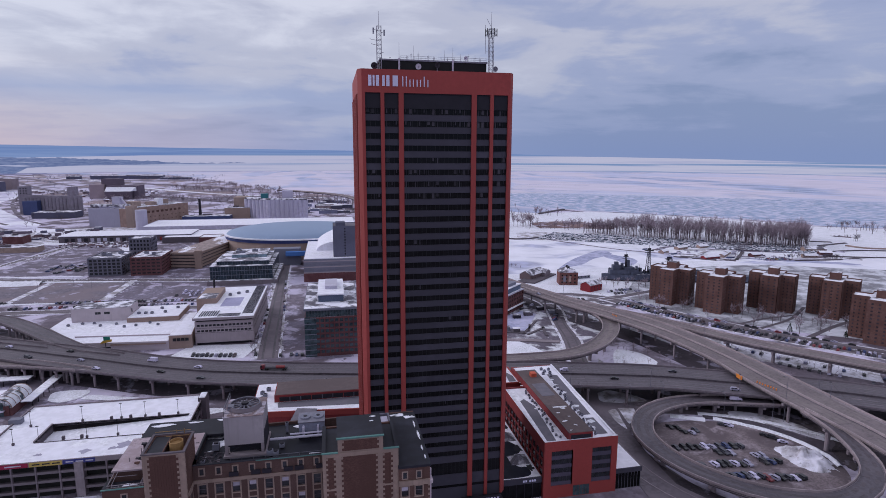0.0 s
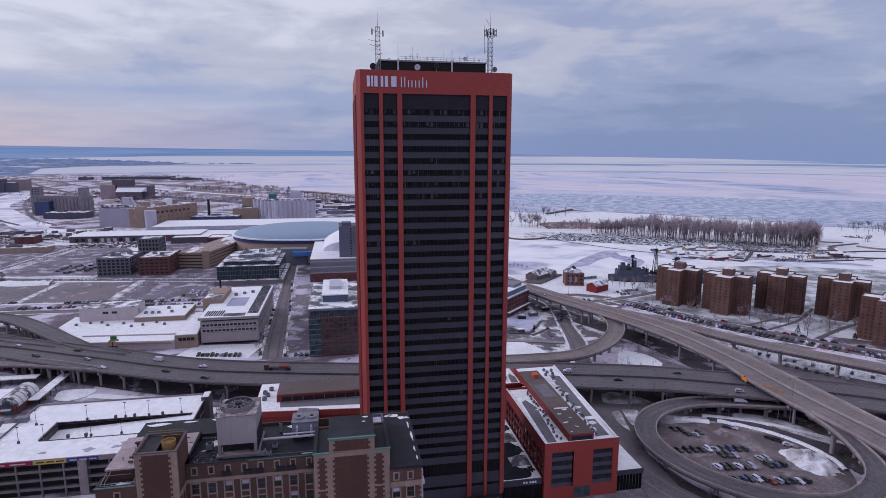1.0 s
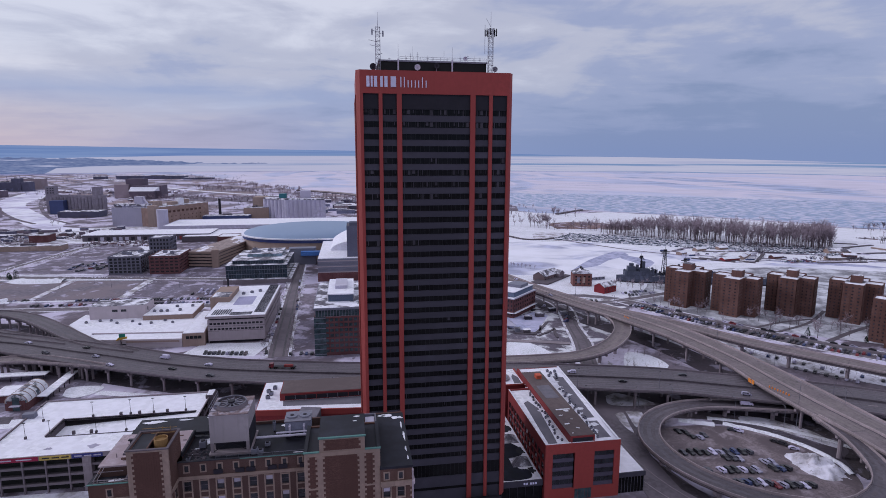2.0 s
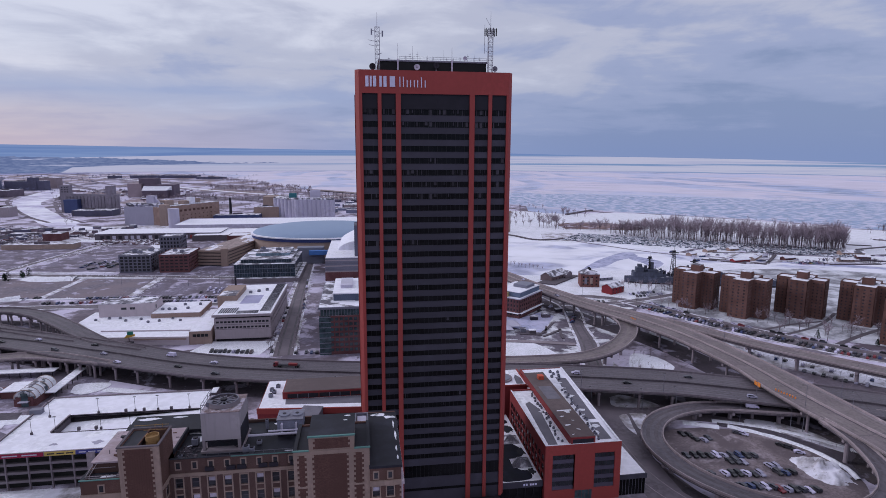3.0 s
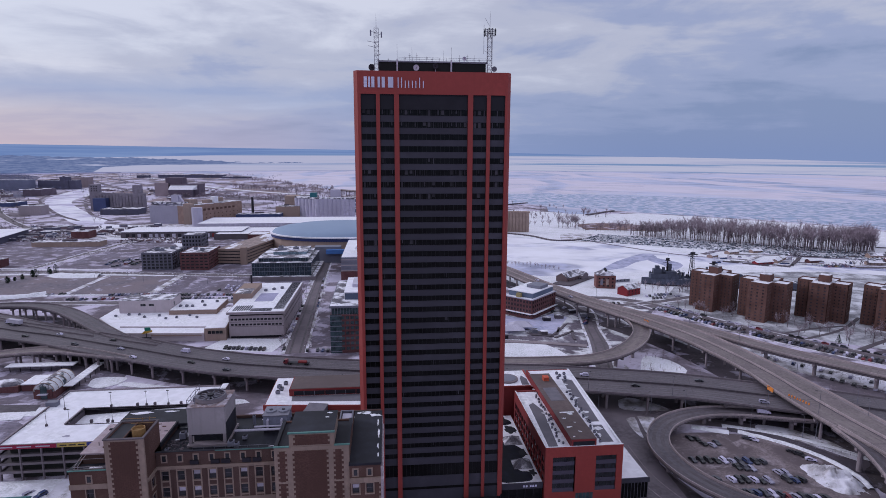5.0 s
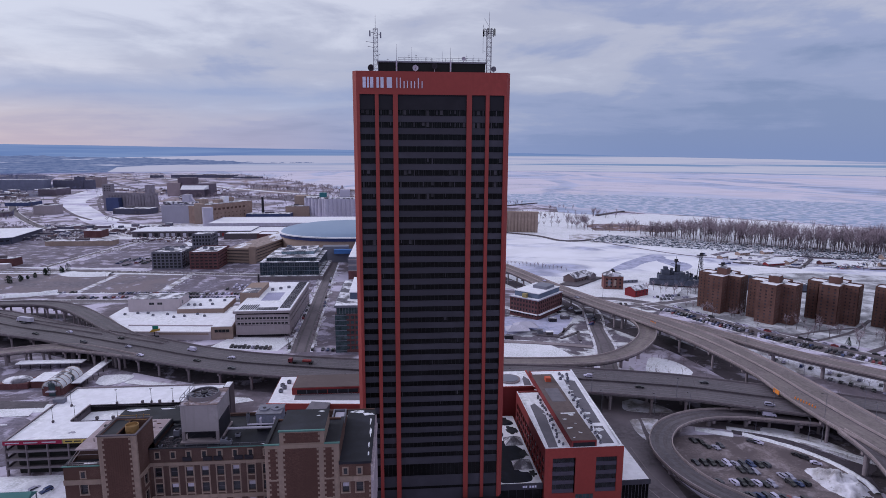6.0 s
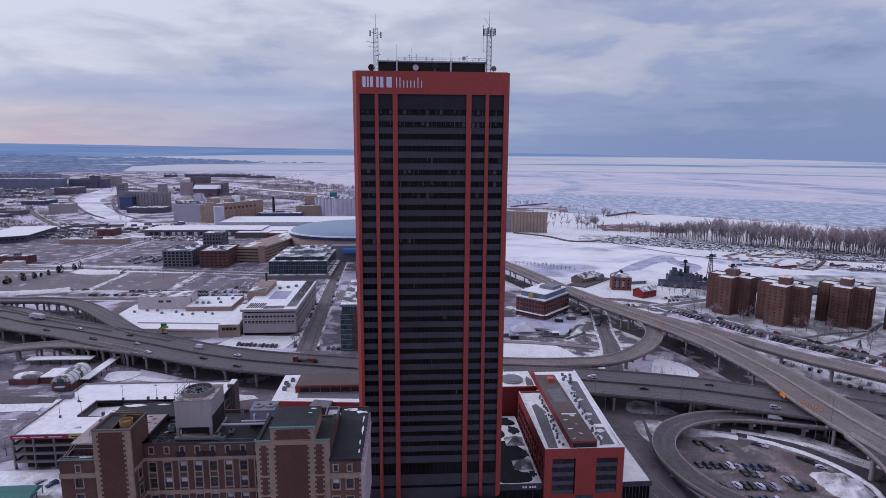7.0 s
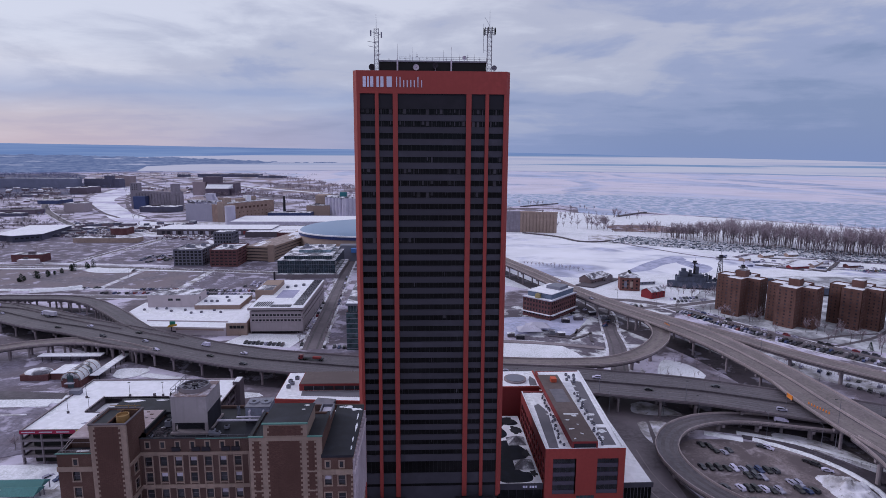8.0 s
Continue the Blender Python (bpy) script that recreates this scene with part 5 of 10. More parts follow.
sash_d = Mesh().box(-0.70, -0.63, 0.20, 0.28, -1.05, 1.05).box(0.63, 0.70, 0.20, 0.28, -1.05, 1.05).box(-0.63, 0.63, 0.20, 0.28, -0.05, 0.05).box(-0.63, 0.63, 0.20, 0.28, 0.98, 1.05).box(-0.63, 0.63, 0.20, 0.28, -1.05, -0.98).mesh("sash", concrete_dark)
glass_d = Mesh().box(-0.66, 0.66, 0.25, 0.29, -1.03, 1.03).mesh("pane", dark_glass)
shade_d = Mesh().box(-0.62, 0.62, 0.21, 0.24, 0.1, 1.0).mesh("roller_blind", shade_white)


def sash_window(x, y, z, blind=False, turn=0.0):
    f = piece("window", frame_d, old, (x, y, z), turn)
    for nm, d in (("sash", sash_d), ("pane", glass_d)):
        o = piece(nm, d, f, (x, y, z))
        o.location = (0, 0, 0)
    if blind:
        o = piece("roller_blind", shade_d, f, (x, y, z))
        o.location = (0, 0, 0)


wr = random.Random(11)
for c0, c1 in mc:
    for r0, r1 in mr:
        sash_window(MAIN0 + (c0 + c1) / 2, MY, (r0 + r1) / 2, wr.random() < 0.4)
for z0, z1 in ((63.4, 64.2), (70.9, 71.6)):
    part("string_course", Mesh().slab((MAIN0, MY), (1, 0), 0, 24.4, 0, 0.18, z0, z1), limestone, old)
    part("string_course", Mesh().slab((STX1, STY0 + 0.5), (0, 1), 0, 4.2, 0, 0.15, z0, z1), limestone, old)
for r0, r1 in mr[1:]:
    sash_window(STX1, 105.4, (r0 + r1) / 2, False, math.pi / 2)
    sash_window(-38.5, 103.4, (r0 + r1) / 2 - 0.6, False)
sq_f = Mesh().box(-0.62, 0.62, -0.06, 0.02, -0.9, 0.9).mesh("stone_frame", limestone)
sq_d = Mesh().box(-0.36, 0.36, -0.09, -0.04, -0.62, 0.62).mesh("pane", dark_glass)
lou = Mesh().box(-0.85, 0.85, -0.35, 0.02, -0.42, 0.42).mesh("louvre", steel_dark)


def attic_window(x, y, z):
    w = piece("attic_window", sq_f, old, (x, y, z))
    piece("pane", sq_d, w, (x, y, z)).location = (0, 0, 0)


attic_window(-38.5, 103.4, 71.9)
for i, (c0, c1) in enumerate(mc):
    x = MAIN0 + (c0 + c1) / 2
    attic_window(x, MY, 73.2)
    if i >= 2:
        piece("louvre", lou, old, (x + (0.7 if i % 2 else -0.3), MY, 72.3))
part("roof", Mesh().box(MAIN0, MAIN1, MY + 0.5, 123.5, 73.0, 73.6), roof_dark, old)
part("parapet", Mesh().box(MAIN0, MAIN1, MY - 0.1, MY + 0.35, 74.6, 74.72), roof_dark, old, "dark metal coping")
part("parapet", Mesh().box(-16, MAIN1, MY - 0.14, MY - 0.1, 74.5, 74.72), copper, old, "thin green copper edge")
part("parapet", Mesh().box(MAIN0, MAIN1, MY - 0.05, MY + 0.4, 74.2, 74.6), brown_brick_dark, old)
part("wall", Mesh().box(-41.3, RX1, 123.5, 124, 0, 74.2), brown_brick_dark, old)
part("wall", Mesh().box(MAIN0, MAIN1, MY + 0.8, 123.4, 0, 54), brown_brick_dark, old)
part("roof_strip", Mesh().box(-40.6, -22.0, 119.6, 127.2, 74.2, 74.8), roof_dark, old, "dark wet membrane roof")
part("wall", Mesh().box(-40.4, -22.2, 124.0, 127.0, 0, 74.2), brown_brick_dark, old)
part("wall", Mesh().box(-40.4, -27.7, 119.7, 123.4, 60, 74.2), brown_brick_dark, old)
# central tower of limestone with brick panels
for o, u, ln in (((-3.1, 101.2), (1, 0), 14.4), ((11.3, 101.7), (0, 1), 10.3), ((-3.1, 112.0), (0, -1), 10.3)):
    part("wall", Mesh().slab(o, u, 0, ln, -0.5, 0, ZB, 77.8), limestone if u == (1, 0) else brown_brick, old)
for a0, a1 in ((0.65, 2.45), (3.5, 10.4), (11.35, 13.3)):
    toothed_panel((-3.1, 101.2), (1, 0), a0, a1, ZB, 77.0)
for z0 in (66.0, 70.2):
    for a0, a1 in ((0.65, 2.45), (11.35, 13.3)):
        part("stone_band", Mesh().slab((-3.1, 101.2), (1, 0), a0, a1, 0.05, 0.09, z0, z0 + 0.35), limestone, old)
part("wall", Mesh().box(-2.9, 11.1, 101.7, 112.4, 0, ZB), brown_brick, old)
part("wall", Mesh().box(-3.1, 11.3, 112.0, 112.5, ZB, 77.8), brown_brick, old)
part("coping", Mesh().box(-3.25, -0.2, 101.05, 101.5, 77.8, 78.0).box(8.4, 11.45, 101.05, 101.5, 77.8, 78.0), copper, old, "thin green copper coping")
part("roof", Mesh().box(-2.6, 10.8, 101.7, 112.0, 76.9, 77.5), roof_dark, old)
part("coping", Mesh().box(-3.2, -2.5, 101.5, 112.5, 77.8, 77.92).box(10.7, 11.4, 101.5, 112.5, 77.8, 77.92), roof_dark, old)
part("wall", Mesh().box(-0.2, 8.4, 101.35, 110.5, 77.5, 80.5), limestone, old)
toothed_panel((-0.2, 101.35), (1, 0), 0.8, 7.8, 78.1, 80.2)
part("coping", Mesh().box(-0.4, 8.6, 101.15, 101.6, 80.5, 80.75), copper, old, "thin green copper coping")
part("roof", Mesh().box(-0.3, 8.5, 101.6, 110.6, 80.5, 80.7), roof_dark, old)
# right wing
rc = [(0.5, 1.85), (3.25, 4.6)]
rr = [(60.0, 62.1), (63.8, 65.9), (67.6, 69.7)]
m = Mesh()
holed_wall(m, (RX0 + 0.02, RY), (1, 0), RX1 - RX0 - 0.02, 54, 70.1, rc, rr, 0.5)
part("wall", m, brown_brick, old)
part("wall", Mesh().slab((RX0, RY), (1, 0), 0, RX1 - RX0, -0.5, 0, 70.1, 73.6), brown_brick, old)
part("string_course", Mesh().slab((RX0, RY), (1, 0), 0, RX1 - RX0, 0, 0.3, 70.0, 71.0), limestone, old)
for c0, c1 in rc:
    for r0, r1 in rr:
        sash_window(RX0 + (c0 + c1) / 2, RY, (r0 + r1) / 2, wr.random() < 0.5)
    attic_window(RX0 + (c0 + c1) / 2, RY, 72.1)
teeth((RX0, RY), (1, 0), RX1 - RX0, -1, 54, 70)
# side wall of the wing, with pale stone piers and windows
sc = steps(0.4, 22.4, 12, 0.4)
sr = [(57 + 3.8 * i, 59.4 + 3.8 * i) for i in range(4)]
m = Mesh()
holed_wall(m, (RX1, RY + 0.5), (0, 1), 22.5, 50, 73.6, sc, sr, 0.5)
part("wall", m, limestone, old)
panes(old, (RX1, RY + 0.5), (0, 1), sc, sr, dark_glass, 0.35)
pale_stone = surface("pale_stone", tone(176, 166, 172), 0.85, streak=0.2)
for a in range(13):
    y = RY + 0.9 + a * 1.833
    part("pilaster", Mesh().box(RX1, RX1 + 0.4, y - 0.3, y + 0.3, 54, 72.6), pale_stone, old)
part("cornice", Mesh().box(RX1, RX1 + 0.6, RY, RY + 23, 69.9, 70.6), pale_stone, old)
part("wall", Mesh().box(RX0 + 0.1, RX1 - 0.1, RY + 0.6, 123.4, 0, 54), brown_brick, old)
part("roof", Mesh().box(RX0 - 0.1, RX1 + 0.2, RY - 0.15, 123.6, 73.6, 74.1), roof_dark, old, "dark smooth membrane roof")
# light court with a glazed roof between tower and wing
part("light_court", Mesh().box(8.2, 11.2, 112.6, 119.5, 73.6, 75.6), brown_brick, old)
part("skylight", Mesh().box(8.8, 10.8, 113.2, 118.9, 75.6, 75.9), white_metal, old)
part("skylight", Mesh().box(8.3, 8.6, 112.6, 119.5, 75.6, 76.4).box(10.9, 11.2, 112.6, 119.5, 75.6, 76.4).box(8.6, 10.9, 119.2, 119.5, 75.6, 76.4), steel_grey, old)


def snow_bit(x, y, z, r, seed, aspect=0.0, turn=None, wet=False):
    """An irregular, thinning patch of old snow, or of wet membrane."""
    rg = random.Random(seed * 7 + 3)
    n, k = 30, aspect or rg.uniform(0.3, 0.75)
    turn = rg.uniform(-0.6, 0.6) if turn is None else turn
    pts = []
    for i in range(n):
        a = 6.2832 * i / n
        q = r * (0.95 + 0.55 * noise.noise(Vector((math.cos(a) * 1.3, math.sin(a) * 1.3, seed * 3.7))) + 0.3 * noise.noise(Vector((math.cos(a) * 4, math.sin(a) * 4, seed * 1.9))))
        u, w = q * math.cos(a), q * k * math.sin(a)
        pts.append((x + u * math.cos(turn) - w * math.sin(turn), y + u * math.sin(turn) + w * math.cos(turn)))
    if wet:
        return single("wet_roof_patch", Mesh().prism(pts, z, z + 0.05), roof_dark, "dark wet membrane melted free of snow", "roof patch", kind="stuff")
    return single("snow_patch", Mesh().prism(pts, z, z + 0.05), snow, "patch of old snow lying on the roof", "snow", kind="stuff")


for i, (x, y, r, z, k, a) in enumerate(((14, 122.4, 1.3, 74.1, 0.5, 0), (12.6, 122.6, 0.9, 74.1, 0.5, 0), (16.0, 121.2, 1.2, 74.1, 0.6, 0), (16.7, 117.5, 1.6, 74.1, 0.12, 1.57), (16.9, 112.6, 1.9, 74.1, 0.1, 1.57), (16.8, 107.0, 1.2, 74.1, 0.13, 1.57), (16.9, 103.4, 0.9, 74.1, 0.15, 1.57),
                                        (-4.8, 109.3, 1.8, 73.6, 0.4, 0.1), (-13.2, 111.6, 0.9, 73.6, 0.5, 0), (-25.2, 120.6, 2.3, 73.6, 0.5, 0.1), (-23.9, 117.4, 0.9, 73.6, 1.8, 0), (-8, 122, 1.8, 73.6, 0.4, 0), (7, 109.5, 0.6, 80.7, 0.5, 0), (6.6, 107.5, 0.4, 80.7, 0.5, 0),
                                        (-37.4, 125.6, 2.2, 74.8, 0.28, 0.05), (-31.0, 125.9, 1.5, 74.8, 0.3, 0), (-24.6, 126.0, 1.8, 74.8, 0.3, 0), (-38.2, 105.6, 1.4, 73.12, 0.35, 0.1), (-36.4, 117.6, 1.0, 75.4, 0.4, 0.2),
                                        (10, 121.5, 1.4, 73.6, 0.5, 0), (-25.6, 114.4, 0.6, 73.6, 0.5, 0), (-26.4, 112.0, 0.5, 73.6, 0.4, 0.4))):
    snow_bit(x, y, z, r, i, k, a)

# cooling tower on the roof
ct = thing("cooling_tower", (-18.8, 115, 73.6), "large pale concrete cooling tower with open dark base on the roof", "cooling tower")
part("casing", Mesh().box(-22.2, -14.7, 110.8, 119.2, 76.4, 82.3), surface("pale_cooling_concrete", tone(150, 145, 148), 0.9, streak=0.35, fine=0.8), ct)
part("cap_slab", Mesh().box(-22.3, -14.6, 110.7, 119.3, 82.3, 82.4), patchy("stained_cap", tone(112, 98, 98), tone(176, 172, 182), 0.35, 0.45, 0.6, fine=1.2), ct, "rust-stained snowy top")
part("louvre_band", Mesh().box(-14.72, -14.62, 111.2, 118.8, 74.4, 78.6), roof_dark, ct)
for x in (-21.9, -15.0):
    for y in (111.1, 118.9):
        part("leg", Mesh().box(x - 0.3, x + 0.3, y - 0.3, y + 0.3, 73.6, 76.4), concrete, ct)
part("basin", Mesh().box(-22.5, -14.3, 110.3, 119.6, 73.9, 74.3), concrete, ct)
part("roof_curb", Mesh().box(-21.8, -15.0, 111.2, 118.8, 73.6, 73.9), steel_dark, ct)
# Added solid dark box in place of the open base's shade.
part("base_shade_box", Mesh().box(-21.6, -15.4, 112.2, 118.4, 74.3, 76.4), roof_dark, ct, "dark box standing in for shade inside the open base")
part("cross_beam", Mesh().box(-21.6, -15.3, 111.1, 111.4, 76.0, 76.38).tube((-21.8, 111.2, 74.3), (-18.7, 111.2, 76.2), 0.07, n=4).tube((-14.9, 111.2, 74.2), (-18.7, 111.2, 76.2), 0.07, n=4), steel_dark, ct)
m = Mesh()
fx, fy, fr0 = -18.6, 115.2, 2.9
for i in range(24):
    a, b = 6.2832 * i / 24, 6.2832 * (i + 1) / 24
    m.tube((fx + fr0 * math.cos(a), fy + fr0 * math.sin(a), 83.2), (fx + fr0 * math.cos(b), fy + fr0 * math.sin(b), 83.2), 0.14, n=4)
    m.tube((fx + fr0 * math.cos(a), fy + fr0 * math.sin(a), 82.4), (fx + fr0 * math.cos(a), fy + fr0 * math.sin(a), 83.2), 0.07, n=4)
    if i % 2 == 0:
        m.tube((fx, fy, 82.9), (fx + 2.75 * math.cos(a), fy + 2.75 * math.sin(a), 82.9), 0.24, 0.12, n=4)
part("fan", m, steel_grey, ct)
sh, n = Mesh(), 28
ring = [[(fx + r * math.cos(6.2832 * i / n), fy + r * math.sin(6.2832 * i / n), z) for i in range(n)] for r, z in ((3.3, 82.5), (3.05, 83.2), (2.95, 83.2), (3.1, 82.5))]
sh.add([p for q in ring for p in q], [(k * n + i, k * n + (i + 1) % n, (k + 1) * n + (i + 1) % n, (k + 1) * n + i) for k in range(3) for i in range(n)])
part("fan_shroud", sh, concrete_mid, ct, "low round fan shroud")
part("fan_hub", Mesh().tube((fx, fy, 82.4), (fx, fy, 83.4), 0.7, n=10), steel_dark, ct)
m = Mesh()
for y in (110.9, 113.5, 116.3, 119.1):
    m.tube((-22.1, y, 82.4), (-22.1, y, 84.0), 0.06, n=4)
for z in (83.2, 84.0):
    m.tube((-22.1, 110.9, z), (-22.1, 119.1, z), 0.06, n=4)
for x in (-22.1, -20.5):
    m.tube((x, 110.9, 82.4), (x, 110.9, 84.0), 0.06, n=4)
for z in (83.2, 84.0):
    m.tube((-22.1, 110.9, z), (-20.5, 110.9, z), 0.06, n=4)
part("guard_rail", m, steel_grey, ct)
part("motor", Mesh().box(-21.8, -20.6, 113.6, 115, 82.4, 83.3), steel_grey, ct)

# fan unit with pipes
fu = thing("chiller_unit", (-4.8, 117, 73.6), "blue-grey rooftop chiller with two fans and white pipes", "chiller")
part("casing", Mesh().box(-8.2, -2.9, 116, 120.6, 74.9, 77.3), surface("chiller_grey", tone(118, 122, 138), 0.6), fu)
part("rim", Mesh().box(-8.35, -2.75, 115.85, 120.75, 77.3, 77.5), steel_grey, fu)
for x in (-6.9, -4.2):
    part("fan", Mesh().tube((x, 118.4, 77.5), (x, 118.4, 77.75), 1.2, n=16), grey_panel, fu)
    part("fan_hub", Mesh().tube((x, 118.4, 77.75), (x, 118.4, 77.85), 0.4, n=8), steel_dark, fu)
for x in (-7.2, -4.2):
    part("pipe", Mesh().tube((x, 115.5, 74.9), (x, 115.5, 76.6), 0.24, n=8).tube((x, 115.5, 76.6), (x, 116, 76.6), 0.24, n=8), white_metal, fu)
part("pipe", Mesh().tube((-14, 114.6, 75.0), (-3.4, 114.6, 75.0), 0.28, n=8).tube((-10, 115.3, 75.4), (-3.4, 115.3, 75.4), 0.2, n=8), white_metal, fu, "white insulated pipe")
part("skid", Mesh().box(-8.2, -2.9, 116, 120.6, 73.6, 74.9), steel_dark, fu)
fr = thing("pipe_frame", (-39, 105.4, 73.1), "rusty steel pipe frame on a low roof", "frame")
for x in (-41.2, -40.6):
    part("hoop", Mesh().tube((x, 103.9, 73.1), (x, 103.9, 74.4), 0.06, n=4).tube((x, 103.9, 74.4), (x + 0.2, 106.8, 75.3), 0.06, n=4), concrete, fr)
part("rail", Mesh().tube((-41.4, 103.8, 74.3), (-35.0, 103.8, 74.3), 0.07, n=4).tube((-41.4, 103.8, 73.9), (-35.0, 103.8, 73.9), 0.06, n=4).tube((-41.2, 106.4, 74.5), (-37.0, 106.4, 74.5), 0.06, n=4), concrete, fr)
for x in (-39.4, -37.6, -35.4):
    part("post", Mesh().tube((x, 103.8, 73.1), (x, 103.8, 74.3), 0.05, n=4), concrete, fr)
part("duct", Mesh().tube((-36.0, 104.7, 73.4), (-35.4, 106.3, 74.6), 0.35, n=8), concrete_dark, fr)
m = Mesh()
for i in range(9):
    m.tube((-3.4 - i * 2.2, 109.0, 73.6), (-3.4 - i * 2.2, 109.0, 74.5), 0.05, n=4)
m.tube((-3.4, 109.0, 74.5), (-21, 109.0, 74.5), 0.06, n=4)
rl = thing("roof_guard_rail", (-12, 109, 73.6), "thin grey guard rail along a dark roof", "railing")
part("rail", m, steel_grey, rl)
for x, y, w, h in ((-24.6, 114.6, 1.3, 1.6), (-12.4, 109.9, 1.0, 1.2), (-13.6, 110.3, 1.2, 1.4), (-10.9, 119.5, 0.6, 2.4), (-11.5, 113.2, 1.0, 0.9), (-26.2, 109.6, 0.7, 0.7)):
    roof_unit(x, y, 73.6, w, w, h, "small grey ventilator on a dark roof")
junk = Mesh()
for k in range(60):
    x, y = rp.uniform(-27.0, -23.6), rp.uniform(108.4, 114.0)
    p = Vector((x, y, 73.62))
    if k % 3:
        junk.box(x, x + rp.uniform(0.15, 0.6), y, y + rp.uniform(0.15, 0.5), 73.6, 73.6 + rp.uniform(0.05, 0.4))
    else:
        junk.tube(p, p + Vector((rp.uniform(-1.2, 1.2), rp.uniform(-1.2, 1.2), rp.uniform(0.1, 1.0))), 0.05, n=4)
single("roof_clutter", junk, concrete_dark, "scattered pipes and blocks on a dark roof", "clutter", kind="stuff")

# ---- red low-rise annex beside the tower ----
annex = thing("red_annex_building", (94, 230, 0), "red-clad low-rise office annex with dark window bays and snowy roof", "office building")
AX0, AX1, AY = 78.2, 108.9, 191.4
ac = [(3.0, 11.6), (20.0, 28.2)]
annex_span = surface("annex_grey_panel", tone(74, 70, 84), 0.6, amount=0.12)
m = Mesh()
holed_wall(m, (AX0, AY), (1, 0), AX1 - AX0, 0, 24.0, ac, [(5.2, 19.8)], 0.6)
m.slab((AX0, AY), (1, 0), 11.6, 11.9, -0.6, 0, 5.2, 19.8)
part("wall", m, red_clad, annex)
for c0, c1 in ac:
    for k in range(4):
        z = 5.2 + k * 3.65
        part("spandrel", Mesh().slab((AX0, AY), (1, 0), c0 + 0.01, c1 - 0.01, -0.55, -0.25, z, z + 1.6), annex_span, annex)
        panes(annex, (AX0, AY), (1, 0), [(c0 + 0.02 + i * (c1 - c0 - 0.04) / 5, c0 + 0.02 + (i + 0.96) * (c1 - c0 - 0.04) / 5) for i in range(5)], [(z + 1.7, z + 3.65)], dark_glass, 0.45)
# glazed entrance
panes(annex, (AX0, AY), (1, 0), [(12.4 + i * 1.4, 13.7 + i * 1.4) for i in range(5)], [(0.3, 4.6)], blue_glass, -0.05, "entrance_pane")
sc = steps(1.0, 51, 12, 0.9)
sr = [(4.6 + 3.75 * i, 7.8 + 3.75 * i) for i in range(4)]
m = Mesh()
holed_wall(m, (AX0, AY + 52.5), (0, -1), 51.9, 0, 24.0, sc, sr, 0.6)
# side wall in the darkened red, its shade in the colour
part("wall", m, red_dark, annex)
panes(annex, (AX0, AY + 52.5), (0, -1), sc, sr, dark_glass, 0.4)
part("wall", Mesh().prism([(AX1, AY + 0.6), (112.6, 270), (112.0, 270), (AX1 - 0.6, AY + 0.6)], 0, 23.5), red_dark, annex)
part("wall", Mesh().box(90, 112.6, 269.4, 270, 0, 23.4), red_dark, annex)
part("wall", Mesh().box(78.2, 90, 243.9, 244.5, 0, 23.9), red_dark, annex)
part("wall", Mesh().box(90, 90.6, 244.5, 269.4, 0, 23.9), red_dark, annex)
part("roof", Mesh().prism([(AX0 + 0.6, AY + 0.6), (AX1 - 0.6, AY + 0.6), (112, 269.4), (90.6, 269.4), (90.6, 243.9), (AX0 + 0.6, 243.9)], 22.9, 23.3), snow_roof, annex, "roof under thick snow")
part("roof_membrane", Mesh().prism([(80.0, 193.5), (83.6, 192.8), (86.2, 224), (83.8, 232), (81.4, 230)], 23.3, 23.36), roof_grey, annex)
part("roof_membrane", Mesh().prism([(101.8, 212), (107.0, 212), (109.8, 256), (105.0, 258)], 23.3, 23.36), roof_grey, annex)
part("roof_membrane", Mesh().prism([(101.0, 195), (106.4, 195), (106.8, 209), (103.0, 209)], 23.3, 23.36), roof_grey, annex)
part("penthouse_wall", Mesh().box(88.4, 98.1, 191.9, 257.0, 23.3, 26.6).box(88.4, 98.1, 191.6, 191.9, 25.9, 26.6).box(88.4, 89.0, 191.6, 191.9, 23.9, 25.9).box(97.5, 98.1, 191.6, 191.9, 23.9, 25.9), red_dark, annex)
part("penthouse_recess", Mesh().box(89.0, 97.5, 191.75, 191.9, 23.9, 25.9), roof_dark, annex)
part("penthouse_roof", Mesh().box(88.3, 98.2, 191.9, 257.1, 26.6, 26.75), roof_brown, annex, "brown gravel roof")
part("roof_patch", Mesh().box(90.4, 96.6, 226, 240, 26.75, 26.8), roof_grey, annex)
part("roof_patch", Mesh().box(90.6, 96.8, 214, 215, 26.75, 26.8), snow, annex)
part("coping", Mesh().box(AX0, AX1, AY, AY + 0.5, 24.0, 24.12).box(AX0, AX0 + 0.5, AY + 0.5, 244, 24.0, 24.12).prism([(AX1 - 0.9, AY + 0.5), (AX1, AY + 0.5), (112.6, 270), (111.7, 270)], 23.5, 23.66), snow, annex, "snow-covered metal coping")
for k in range(6):
    snow_bit(90 + (k * 37 % 70) / 10, 194 + k * 3.8, 26.76, 0.5 + (k % 3) * 0.35, 80 + k)
for k in range(12):
    snow_bit(101 + (k % 3) * 1.6, 196 + k * 5.0, 23.36, 0.9 + (k % 3) * 0.5, 120 + k)
part("orange_hatch", Mesh().box(93.0, 95.6, 247.5, 250.5, 26.75, 28.6), surface("orange_metal", tone(178, 84, 60), 0.7), annex, "orange metal housing")
ru_a = random.Random(29)
